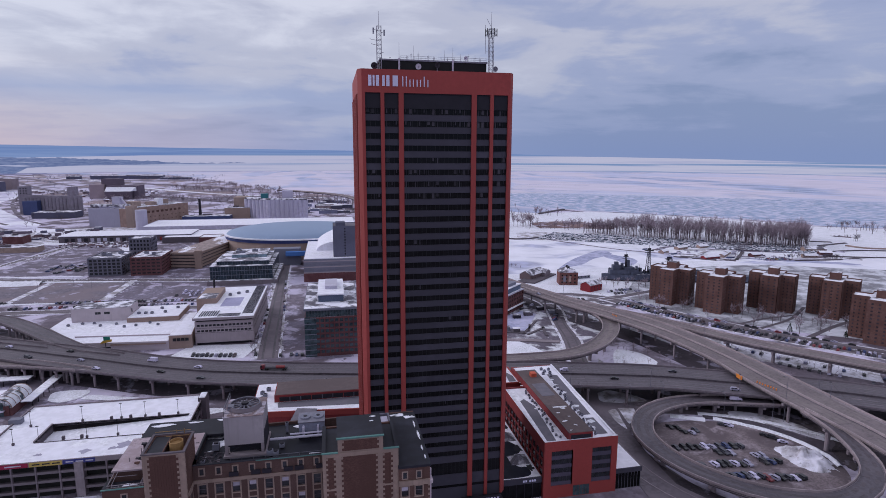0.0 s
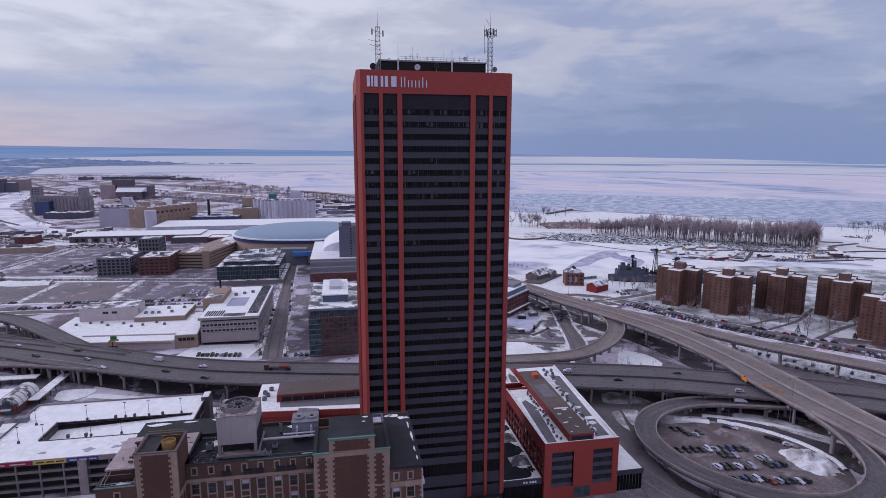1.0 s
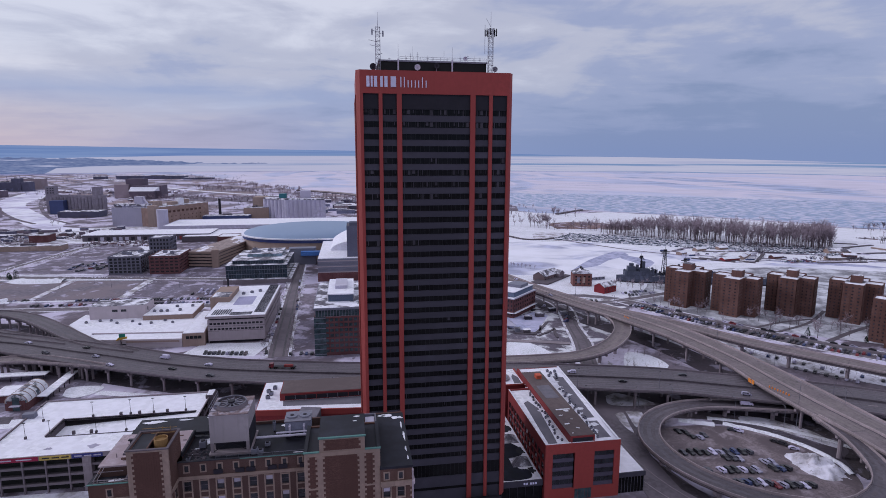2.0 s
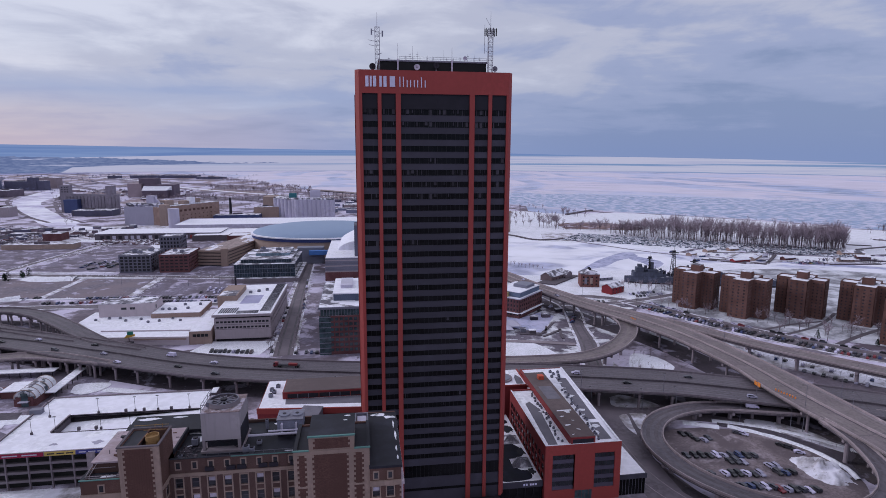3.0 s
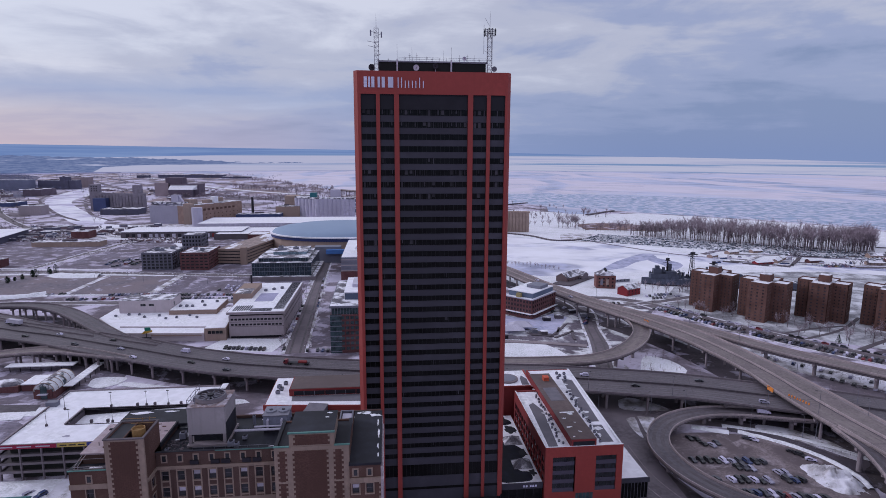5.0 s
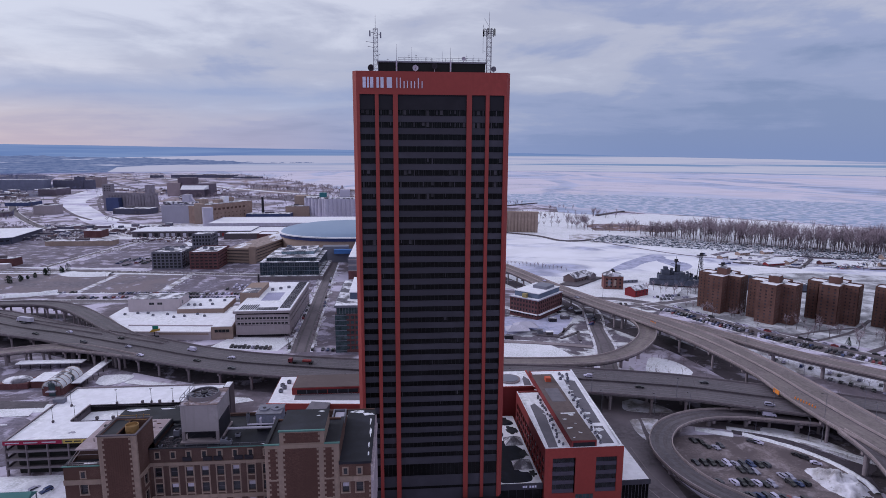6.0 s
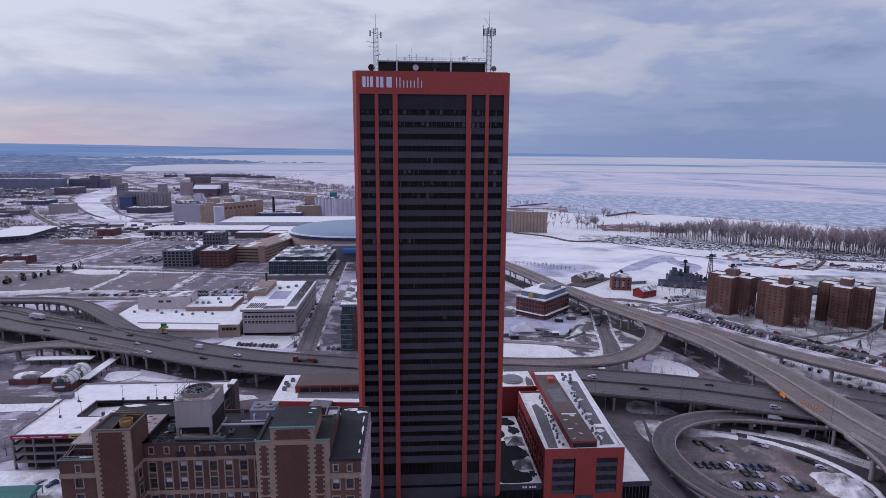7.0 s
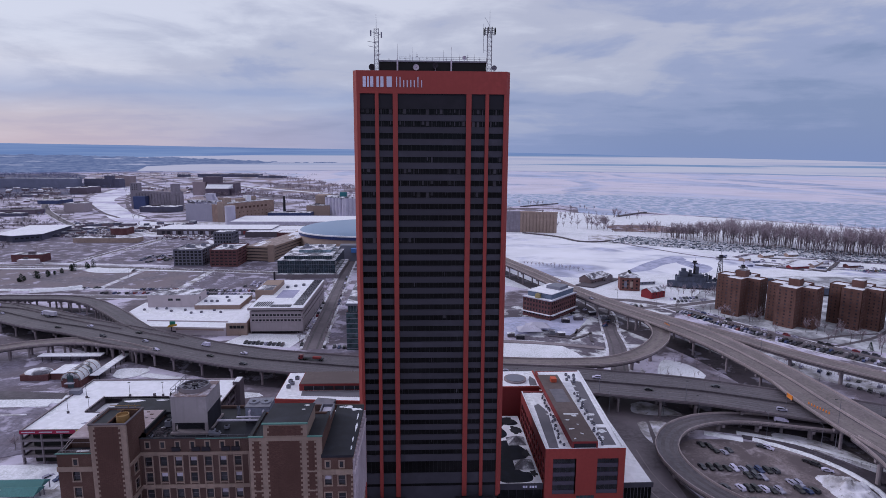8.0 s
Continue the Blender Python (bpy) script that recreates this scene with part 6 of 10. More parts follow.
for k in range(19):
    for x0, slope in ((84.6, 0.045), (100.2, 0.045)):
        y = 195 + k * 2.6 + ru_a.uniform(-0.8, 0.8)
        w = ru_a.uniform(0.7, 1.2)
        roof_unit(x0 + (y - 195) * slope + ru_a.uniform(0, 1.8), y, 23.3, w, w * 0.8, ru_a.uniform(0.6, 1.0), "small grey rooftop condenser in the snow")
for x, y in ((103.2, 258), (105, 261), (107, 258.5), (104.4, 264), (108, 263), (106, 255)):
    roof_unit(x, y, 23.3, 1.3, 1.1, 1.1)
for k in range(34):
    y = 194 + k * 1.75
    snow_bit((101.4 if k % 2 else 86.0) + (y - 194) * 0.045 + ru_a.uniform(-0.9, 0.9), y, 23.36, ru_a.uniform(0.5, 1.3), 500 + k)
for k in range(9):
    snow_bit(86.4 + (k % 2) * 0.6, 196 + k * 4.2, 23.36, 1.3, 40 + k)
# link block with a round skylight
link = thing("red_link_building", (76, 264, 0), "red link building with snowy roof and round skylight", "building")
# link wall likewise: cladding red with shade put into it
part("wall", Mesh().box(58, 89.6, 254.0, 274.5, 0, 21.4), red_dark, link)
part("parapet", Mesh().box(58, 89.6, 253.8, 254.3, 21.4, 22.2).box(89.1, 89.8, 254.3, 274.5, 21.4, 22.2), red_clad, link)
part("roof", Mesh().box(58, 89.1, 254.3, 274.5, 21.4, 21.7), snow_roof, link)
part("skylight", Mesh().tube((78.5, 263.5, 21.7), (78.5, 263.5, 22.5), 5.6, n=28), concrete, link)
part("skylight_glass", Mesh().tube((78.5, 263.5, 22.5), (78.5, 263.5, 22.7), 4.6, n=28), grey_panel, link)
part("roof_membrane", Mesh().prism([(84.6, 256), (88.2, 256), (88.6, 263), (86.8, 268), (85.4, 264)], 21.7, 21.76), roof_grey, link)
# low black banking pavilion between tower and annex
pav = thing("black_plaza_pavilion", (69.5, 220, 0), "low black glass pavilion with snowy dark roof", "pavilion")
part("wall", Mesh().box(61.0, 77.9, 193.2, 250, 0, 8.4), tower_glass, pav)
part("fascia", Mesh().box(60.8, 78.0, 192.7, 193.2, 6.6, 9.0), spandrel_m, pav)
part("roof", Mesh().box(61.0, 77.9, 193.2, 250, 8.4, 8.8), snow_roof, pav, "flat roof half under drifted snow")
for i in range(5):
    part("sign_shape", Mesh().box(70.2 + i * 1.0 + (0.6 if i > 1 else 0), 70.9 + i * 1.0 + (0.6 if i > 1 else 0), 192.55, 192.7, 7.4, 8.2), sign_white, pav)
for i in range(6):
    part("mullion", Mesh().box(61.4 + i * 3.2, 61.6 + i * 3.2, 193.0, 193.2, 0, 6.6), steel_dark, pav)
for k, (x, y, r, q) in enumerate(((65.5, 240, 4.2, 1.4), (72, 245, 4.6, 0.7), (74.5, 236, 2.6, 1.6), (75.5, 215.5, 1.9, 1.5), (75.8, 200, 1.6, 1.5))):
    snow_bit(x, y, 8.81, r, 900 + k, q, 0.1, True)
for k, (y0, y1) in enumerate(((203, 210), (222, 229))):
    t = thing("roof_skylight", (73, (y0 + y1) / 2, 8.8), "pyramid glass skylight half covered in snow", "skylight", "pavilion skylights")
    part("glazing", Mesh().add([(69, y0, 8.8), (77, y0, 8.8), (77, y1, 8.8), (69, y1, 8.8), (73, (y0 + y1) / 2, 11.4)], [(0, 1, 4), (1, 2, 4), (2, 3, 4), (3, 0, 4), (3, 2, 1, 0)]), snow_thin, t)
    m = Mesh()
    for p in ((69, y0), (77, y0), (77, y1), (69, y1)):
        m.tube((*p, 8.85), (73, (y0 + y1) / 2, 11.45), 0.12, n=4)
    for q in (0.33, 0.66):
        for s in (69, 77):
            m.tube((s, y0 + (y1 - y0) * q, 8.85), (73, (y0 + y1) / 2, 11.42), 0.07, n=4)
        for yy in (y0, y1):
            m.tube((69 + 8 * q, yy, 8.85), (73, (y0 + y1) / 2, 11.42), 0.07, n=4)
    part("ribs", m, steel_grey, t)
wet_roof = surface("wet_black_roof", tone(26, 29, 42), 0.6, amount=0.4, fine=0.3, big=0.2, specular=0.12)
for pts in ([(61.6, 219), (64.5, 224.5), (69, 226.4), (74, 221.4), (76.2, 216.6), (75, 211.8), (72.1, 210.8), (69.8, 207.1), (71.3, 201.8), (74.5, 200.8), (75, 196.8), (73.3, 194.6), (67.7, 194.0), (62.4, 194.6), (61.4, 200), (61.8, 210)],
            [(61.4, 236), (64, 239.5), (68, 238), (70, 233), (68.6, 229.5), (64, 228)], [(66, 246), (70, 247.5), (75, 246), (76.5, 242), (73, 240.5), (69, 242)]):
    pts = [tuple(p[:2]) for p in smooth_line([*pts, pts[0]], 0.8)[:-1]]
    part("bare_roof_patch", Mesh().prism(pts, 8.8, 8.85), wet_roof, pav, "wet black membrane where the snow has slid away")
# low black wing with a long snowy roof
low = thing("low_black_wing", (114, 202, 0), "low black wing with a long snowy roof", "building")
part("wall", Mesh().prism([(109.0, 192.6), (120.4, 192.8), (120.8, 268), (112.8, 268)], 0, 8.4), tower_glass, low)
part("fascia", Mesh().prism([(109.0, 192.2), (120.9, 192.4), (120.4, 192.8), (109.0, 192.6)], 6.9, 8.9), spandrel_m, low)
part("roof", Mesh().prism([(109.0, 192.6), (120.4, 192.8), (120.8, 268), (112.8, 268)], 8.4, 8.8), snow_roof, low)
for i in range(9):
    part("mullion", Mesh().box(109.4 + i * 1.35, 109.5 + i * 1.35, 192.4, 192.6, 0, 6.9), steel_grey, low)

# red low building behind the tower
lrb = thing("red_low_building", (-16, 266, 0), "low red-walled building with a snowy roof", "building")
part("wall", Mesh().prism([(-39, 252), (30, 246), (30, 284), (-39, 286)], 0, 17.2), red_dark, lrb)
part("parapet", Mesh().prism([(-39.2, 251.7), (30, 245.7), (30, 246.4), (-39.2, 252.4)], 15.6, 18.2), red_clad, lrb)
part("roof", Mesh().prism([(-38.6, 252.6), (30, 246.6), (30, 283.6), (-38.6, 285.6)], 17.2, 17.5), snow_roof, lrb)
part("roof_membrane", Mesh().prism([(-27, 256.5), (29, 252.0), (29, 262.2), (-27.5, 262.2)], 17.5, 17.56), roof_grey, lrb)
part("penthouse_wall", Mesh().box(-29, 30, 262.5, 279, 17.5, 20.8), red_dark, lrb)
part("penthouse_recess", Mesh().box(-27, 28, 262.3, 262.5, 17.9, 19.9), roof_dark, lrb)
part("penthouse_roof", Mesh().box(-28.6, 29.6, 262.9, 278.6, 20.8, 21.0), roof_brown, lrb)
for k in range(12):
    part("mullion", Mesh().box(-27 + k * 5, -26.7 + k * 5, 262.2, 262.3, 17.9, 19.9), red_clad if k % 3 == 0 else grey_panel, lrb)
part("stair_ramp", Mesh().prism([(-21, 236), (-12, 234), (-9, 250), (-18, 252)], 0, 18.6), roof_grey, lrb)
for x, y in ((-35, 266), (-34, 270), (-35.5, 273), (-33, 277), (0, 282), (-5, 283)):
    roof_unit(x, y, 17.5, 2.0, 1.6, 1.6)

# ---- parking garage ----
gar = thing("parking_garage", (-103, 256, 0), "concrete parking garage with snow-covered open top deck", "parking garage")
GX0, GX1, GY0, GY1, GZ = -141.0, -64.5, 228.5, 284.0, 15.0
HX0, HX1, HY0, HY1 = -123.5, -67.0, 246.5, 262.8


def deck_with_hole(z, th, material, label=""):
    m = Mesh()
    m.box(GX0, GX1, GY0, HY0, z - th, z).box(GX0, GX1, HY1, GY1, z - th, z).box(GX0, HX0, HY0, HY1, z - th, z).box(HX1, GX1, HY0, HY1, z - th, z)
    return part("deck", m, material, gar, label)


deck_with_hole(GZ, 0.5, snow_roof, "top deck under snow")
for z in (3.6, 7.3, 11.0):
    part("deck", Mesh().box(GX0 + 1, GX1 - 1, GY0 + 0.6, GY1 - 0.6, z - 0.4, z), concrete_dark, gar)
# the ramp that drops through the opening
m = Mesh()
m.add([(HX0, HY0 + 0.1, 11.8), (HX1, HY0 + 0.1, 14.4), (HX1, HY1 - 0.1, 14.4), (HX0, HY1 - 0.1, 11.8), (HX0, HY0 + 0.1, 11.3), (HX1, HY0 + 0.1, 13.9), (HX1, HY1 - 0.1, 13.9), (HX0, HY1 - 0.1, 11.3)],
      [(0, 1, 2, 3), (7, 6, 5, 4), (0, 4, 5, 1), (3, 2, 6, 7), (0, 3, 7, 4)])
part("ramp", m, snow_roof, gar, "snow-covered ramp")
part("kerb_wall", Mesh().box(HX0 - 0.4, HX0, HY0, HY1, 11.4, 15.6), concrete_dark, gar)
part("kerb_wall", Mesh().box(HX0, HX1, HY1, HY1 + 0.35, 14.3, 15.3), concrete_dark, gar)
part("kerb_wall", Mesh().box(HX0, HX1, HY0 - 0.3, HY0, 13.0, 15.25), concrete_dark, gar)
part("kerb_cap", Mesh().box(HX0 - 0.5, HX0 + 0.1, HY0, HY1, 15.6, 15.72), concrete, gar)
# front and sides: bands of concrete between open storeys, with piers
BAN = [surface("red_banner", tone(140, 34, 66), 0.7), surface("yellow_banner", tone(176, 156, 84), 0.7), surface("blue_banner", tone(56, 60, 118), 0.7)]
for k in range(4):
    z = 1.0 + 3.68 * k
    part("parapet_band", Mesh().box(GX0, GX1, GY0 - 0.1, GY0 + 0.5, z + 2.05, z + 3.0), concrete_mid, gar)
    part("parapet_band", Mesh().box(GX1 - 0.5, GX1, GY0 + 0.5, GY1 - 0.5, z + 1.95, z + 3.15), concrete_dark, gar)
    part("parapet_band", Mesh().box(GX0, GX0 + 0.5, GY0 + 0.5, GY1 - 0.5, z + 1.95, z + 3.15), concrete_dark, gar)
for i in range(10):
    x = GX0 + 0.5 + i * (GX1 - GX0 - 1) / 9
    part("pier", Mesh().box(x - 0.26, x + 0.26, GY0 - 0.25, GY0 + 0.6, 0, 14.4), concrete_mid, gar)
for i in range(7):
    y = GY0 + 1.0 + i * (GY1 - GY0 - 2) / 6
    part("pier", Mesh().box(GX1 - 0.4, GX1 + 0.2, y - 0.45, y + 0.45, 0, 14.4), concrete_dark, gar)
    part("pier", Mesh().box(GX0 - 0.2, GX0 + 0.4, y - 0.45, y + 0.45, 0, 14.4), concrete_dark, gar)
part("stair_tower", Mesh().box(-101.5, -98.3, GY0 - 0.8, GY0 + 3, 0, 14.5), concrete, gar)
part("top_parapet", Mesh().box(GX0, GX1, GY0 - 0.12, GY0 + 0.35, 13.9, 15.9).box(GX0, GX0 + 0.4, GY0 + 0.35, GY1, 13.9, 15.7).box(GX0 + 0.4, GX1, GY1 - 0.4, GY1, 13.9, 15.7).box(GX1 - 0.4, GX1, GY0 + 0.35, GY1 - 0.4, 13.9, 15.7), concrete, gar)
for k, (x0, x1) in enumerate(((-141, -117.6), (-117.2, -105.8), (-105.4, -94))):
    part("banner", Mesh().box(x0, x1, GY0 - 0.26, GY0 - 0.14, 14.0, 15.7), BAN[k], gar, ("red", "yellow", "blue")[k] + " advertising banner with unreadable lettering")
    for j in range(3):
        w = (x1 - x0) / 4.2
        part("banner_bar", Mesh().box(x0 + 1 + j * w * 1.3, x0 + 1 + j * w * 1.3 + w, GY0 - 0.3, GY0 - 0.26, 14.6, 15.1), white_metal if k != 1 else steel_dark, gar)
# Near-black blocks added behind the bands put the storeys' shade into colour.
garage_shade_black = surface("garage_shade_black", (0.02, 0.02, 0.022), 0.9)
part("filler_core", Mesh().box(GX0 + 4, GX1 - 4, GY0 + 2.2, GY1 - 4, 0, 10.5), garage_shade_black, gar)
part("filler_core", Mesh().box(GX0 + 4, HX1, GY0 + 2.2, HY0 - 0.5, 10.5, 14.3), garage_shade_black, gar)
part("rooftop_stair", Mesh().box(-142.5, -137.5, 266, 269, 15, 17.2), grey_panel, gar)
part("rooftop_stair", Mesh().box(-66, -62.5, 276, 283, 0, 16.8), concrete_dark, gar)
part("rooftop_stair_snow", Mesh().box(-65.7, -62.8, 276.3, 282.7, 16.8, 16.95), snow, gar)


def lamp_post(x, y, z, h, arm=0.0, label="slim grey lamp post on the snowy garage deck", group="garage lamps"):
    t = thing("lamp_post", (x, y, z), label, "lamp post", group)
    part("base", Mesh().box(x - 0.4, x + 0.4, y - 0.4, y + 0.4, z, z + 1.0), concrete_dark, t)
    part("pole", Mesh().tube((x, y, z + 1.0), (x, y, z + h), 0.1, 0.07, 6), steel_dark, t)
    part("lamp_head", Mesh().box(x - 0.6 + arm, x + 0.6 + arm, y - 0.2, y + 0.2, z + h, z + h + 0.2), steel_dark, t)
    return t


for x, y in ((-131, 246), (-122, 247), (-104, 247.5), (-92, 247.5), (-132, 262.5), (-112, 264), (-96, 264), (-86, 264), (-72, 264)):
    lamp_post(x, y, GZ, 7.0)
for x in (-113, -100, -92, -80, -106):
    t = thing("concrete_bollard", (x, 263.6 if x > -105 else 247.6, GZ), "dark concrete bollard on the garage deck", "bollard", "deck bollards")
    part("block", Mesh().box(x - 0.5, x + 0.5, 263.1 if x > -105 else 247.1, 264.1 if x > -105 else 248.1, GZ, GZ + 1.5), concrete_dark, t)
wet_deck = surface("wet_deck_stain", tone(146, 144, 160), 0.6, amount=0.12, fine=0.8)
for k, (x, y, r) in enumerate(((-100.4, 235.6, 2.2), (-86.5, 238.5, 3.4), (-90.5, 236.4, 1.6), (-117.5, 236, 1.4))):
    part("wet_stain", Mesh().prism([(x + r * (1 + 0.35 * math.sin(3 * q + k)) * math.cos(q), y + r * 0.75 * (1 + 0.3 * math.cos(4 * q + k)) * math.sin(q)) for q in [6.2832 * j / 18 for j in range(18)]], GZ, GZ + 0.02), wet_deck, gar)
lower = thing("low_concrete_annex", (-75, 205, 0), "low grey flat-roofed annex of the garage", "building")
part("wall", Mesh().box(-83, -60, 140, 226, 0, 12), concrete_dark, lower)
part("roof", Mesh().box(-83, -60, 140, 226, 12, 12.3), snow_thin, lower)

# ---- station hall with a glazed barrel roof ----
hall = thing("station_hall", (-166, 336, 0), "brick station hall with a glazed barrel roof and snowy platforms", "station")
hx0, hx1, hy0, hy1 = -175, -164, 311, 332
part("wall", Mesh().box(hx0, hx1, hy0, hy1, 0, 4.2), red_brick, hall)
m = Mesh()
v, f = [], []
N = 12
for y in (hy0, hy1):
    for i in range(N + 1):
        a = math.pi * i / N
        v.append(((hx0 + hx1) / 2 - 5.5 * math.cos(a), y, 4.2 + 5.0 * math.sin(a)))
for i in range(N):
    f.append((i + 1, i, N + 1 + i, N + 2 + i))
f += [tuple(range(N + 1)), tuple(range(2 * N + 1, N, -1))]
m.add(v, f)
part("vault_glass", m, patchy("snowy_vault_glass", tone(58, 66, 74), (0.66, 0.66, 0.74), 0.16, 0.38, 0.48, 0.35, fine=0.6, detail=8), hall)
part("gable_wall", Mesh().box(hx0 + 1.2, hx1 - 1.2, hy0 - 0.35, hy0 - 0.05, 0, 5.4), red_brick, hall)
part("entrance_glass", Mesh().box(-171.2, -167.8, hy0 - 0.5, hy0 - 0.35, 0, 7.4), blue_glass, hall)
part("entrance_canopy", Mesh().box(-172.0, -167.0, hy0 - 2.6, hy0 - 0.5, 3.0, 3.3), white_metal, hall)
for k in range(6):
    y = hy0 + k * (hy1 - hy0) / 5
    m = Mesh()
    for i in range(N):
        m.tube((v[i][0], y, v[i][2] + 0.05), (v[i + 1][0], y, v[i + 1][2] + 0.05), 0.22, n=5)
    part("rib", m, tan_wall, hall)
m = Mesh()
m.add([(p[0] * 1.0, hy0 + 3, p[2] + 0.12) for p in v[3:8]] + [(p[0], hy1 - 2, p[2] + 0.12) for p in v[3:8]], [(i + 1, i, 5 + i, 6 + i) for i in range(4)])
part("vault_snow", m, snow_thin, hall)
part("platform_roof", Mesh().box(-163.8, -158.6, 319, 356, 3.6, 4.1), snow_roof, hall)
part("platform_roof", Mesh().box(-215, -175.3, 352, 358, 3.6, 4.1), snow_roof, hall)
part("platform_roof", Mesh().box(-188, -175.2, 322, 336, 4.0, 4.5), snow_roof, hall)
part("platform_wall", Mesh().box(-188, -175.2, 322.4, 335.6, 0, 4.0), red_brick, hall)
for x in range(-213, -176, 6):
    part("canopy_post", Mesh().box(x, x + 0.3, 353, 353.3, 0, 3.6), steel_dark, hall)
for y in range(321, 356, 6):
    part("canopy_post", Mesh().box(-159.4, -159.1, y, y + 0.3, 0, 3.6), steel_dark, hall)
lh = thing("low_brick_pavilion", (-195, 326, 0), "low brick pavilion with a snowy arched roof", "pavilion")
part("wall", Mesh().box(-205, -189, 321, 331, 0, 3.6), red_brick, lh)
part("roof", Mesh().dome((-197, 326, 3.6), 8.2, 5.2, 2.2, 20, 4), snow_thin, lh)

# ---- low beige market building with a tall white box ----
mk = thing("low_beige_building", (-150, 440, 0), "low beige building with a wide snowy roof and tall windowless box", "building")
part("wall", Mesh().prism([(-172, 408), (-112.5, 403), (-112.5, 472), (-206, 478), (-206, 450)], 0, 5.6), beige, mk)
part("roof", Mesh().prism([(-171.6, 408.5), (-112.9, 403.5), (-112.9, 471.5), (-205.5, 477.5), (-205.5, 450.2)], 5.6, 6.0), snow_roof, mk)
part("fascia", Mesh().prism([(-172.3, 407.6), (-112.4, 402.6), (-112.4, 403.1), (-172.1, 408.1)], 3.4, 6.3), beige, mk)
part("dark_loading_bay", Mesh().prism([(-172.2, 407.9), (-150, 406.0), (-150, 406.3), (-172.2, 408.2)], 0.4, 3.3), roof_dark, mk)
part("box_wall", Mesh().box(-196, -155, 462, 482, 5.6, 16.2), beige, mk, "tall plain off-white box")
part("box_roof", Mesh().box(-195.6, -155.4, 462.4, 481.6, 16.2, 16.6), snow_thin, mk)
for x in (-179.4, -177.4, -173.0, -171.0):
    part("box_window", Mesh().box(x, x + 1.9, 461.9, 462.05, 11.6, 13.4), dark_glass, mk)
part("box_window", Mesh().box(-155.05, -154.9, 466, 468, 11, 14), dark_glass, mk)
part("upper_wall", Mesh().box(-155, -118, 454.5, 489, 5.6, 9.4), tan_wall, mk)
part("upper_roof", Mesh().box(-154.6, -118.4, 454.9, 488.6, 9.4, 9.8), snow_roof, mk)
part("wing_wall", Mesh().prism([(-112.3, 403.2), (-97.4, 404.0), (-103, 462), (-112.3, 462)], 0, 9.4), tan_wall, mk)
part("wing_roof", Mesh().prism([(-111.9, 403.7), (-97.9, 404.5), (-103.4, 461.5), (-111.9, 461.5)], 9.4, 9.8), snow_roof, mk)
for i in range(4):
    part("window", Mesh().box(-109.8 + i * 2.7, -107.6 + i * 2.7, 403.0, 403.5, 5.6, 7.6), dark_glass, mk)
ru = random.Random(5)
for i in range(10):
    roof_unit(-195 + i * 8.2 + ru.uniform(-1, 1), 447 + ru.uniform(-6, 10), 6.0, 1.8, 1.6, 1.3)
for i in range(6):
    roof_unit(-150 + i * 5 + ru.uniform(-1, 1), 470 + ru.uniform(-8, 10), 9.8, 2.2, 1.8, 1.5)
sc1 = thing("roadside_sculpture", (-152.5, 404.5, 0), "green and yellow painted roadside sign sculpture", "sculpture")
part("post", Mesh().box(-152.7, -152.3, 404.3, 404.7, 0, 7), steel_dark, sc1)
part("green_panel", Mesh().prism([(-153.5, 404.2), (-149.5, 404.2), (-149.5, 404.7), (-153.5, 404.7)], 8.2, 11.0), surface("teal_paint", tone(46, 120, 104), 0.6), sc1)
part("yellow_panel", Mesh().add([(-156, 404.1, 6.2), (-148.5, 404.1, 7.6), (-148.5, 404.1, 9.0), (-154, 404.1, 8.4), (-156, 404.8, 6.2), (-148.5, 404.8, 7.6), (-148.5, 404.8, 9.0), (-154, 404.8, 8.4)], [(0, 1, 2, 3), (7, 6, 5, 4), (0, 4, 5, 1), (1, 5, 6, 2), (2, 6, 7, 3), (3, 7, 4, 0)]), surface("ochre_paint", tone(176, 144, 60), 0.6), sc1)

part("front_roof", Mesh().prism([(-171.6, 408.2), (-112.9, 403.2), (-112.9, 416), (-178, 421.5)], 6.0, 6.3), snow_roof, mk)
part("roof_step", Mesh().prism([(-178, 421.5), (-112.9, 416), (-112.9, 416.4), (-178, 421.9)], 6.0, 7.2), beige, mk)
part("letter_strip", Mesh().prism([(-150, 405.4), (-114, 402.35), (-114, 402.6), (-150, 405.7)], 4.2, 5.3), tan_wall, mk)

# ---- precast concrete office ----
of = thing("concrete_office", (-76, 450, 0), "pale precast concrete office with slit windows and a snowy roof", "office building")
OX0, OX1, OY0, OY1 = -96.0, -57.0, 407.5, 500.0
cf = steps(1.0, 38.0, 14, 0.76)
cs = steps(1.5, 90.5, 34, 0.76)
orow = [(9.7, 11.1), (13.6, 15.1)]
for o, u, ln, cc in (((OX0, OY0), (1, 0), 39.0, cf), ((OX1, OY0 + 0.5), (0, 1), 92.0, cs)):
    m = Mesh()
    holed_wall(m, o, u, ln, 1.9, 17.2, cc, orow, 0.5)
    part("wall", m, off_concrete, of)
    panes(of, o, u, cc, orow, dark_glass, 0.3)
part("wall", Mesh().box(OX0, OX0 + 0.5, OY0 + 0.5, OY1, 0, 17.2).box(OX0 + 0.5, OX1, OY1 - 0.5, OY1, 0, 17.2), off_concrete, of)
part("plinth", Mesh().box(OX0 + 0.6, OX1 - 0.6, OY0 + 1.6, OY1 - 0.6, 0, 1.9), steel_dark, of)
part("attic_recess", Mesh().box(OX0 + 1.2, OX1 - 1.2, OY0 + 1.2, OY1 - 1.2, 17.2, 18.4), steel_dark, of)
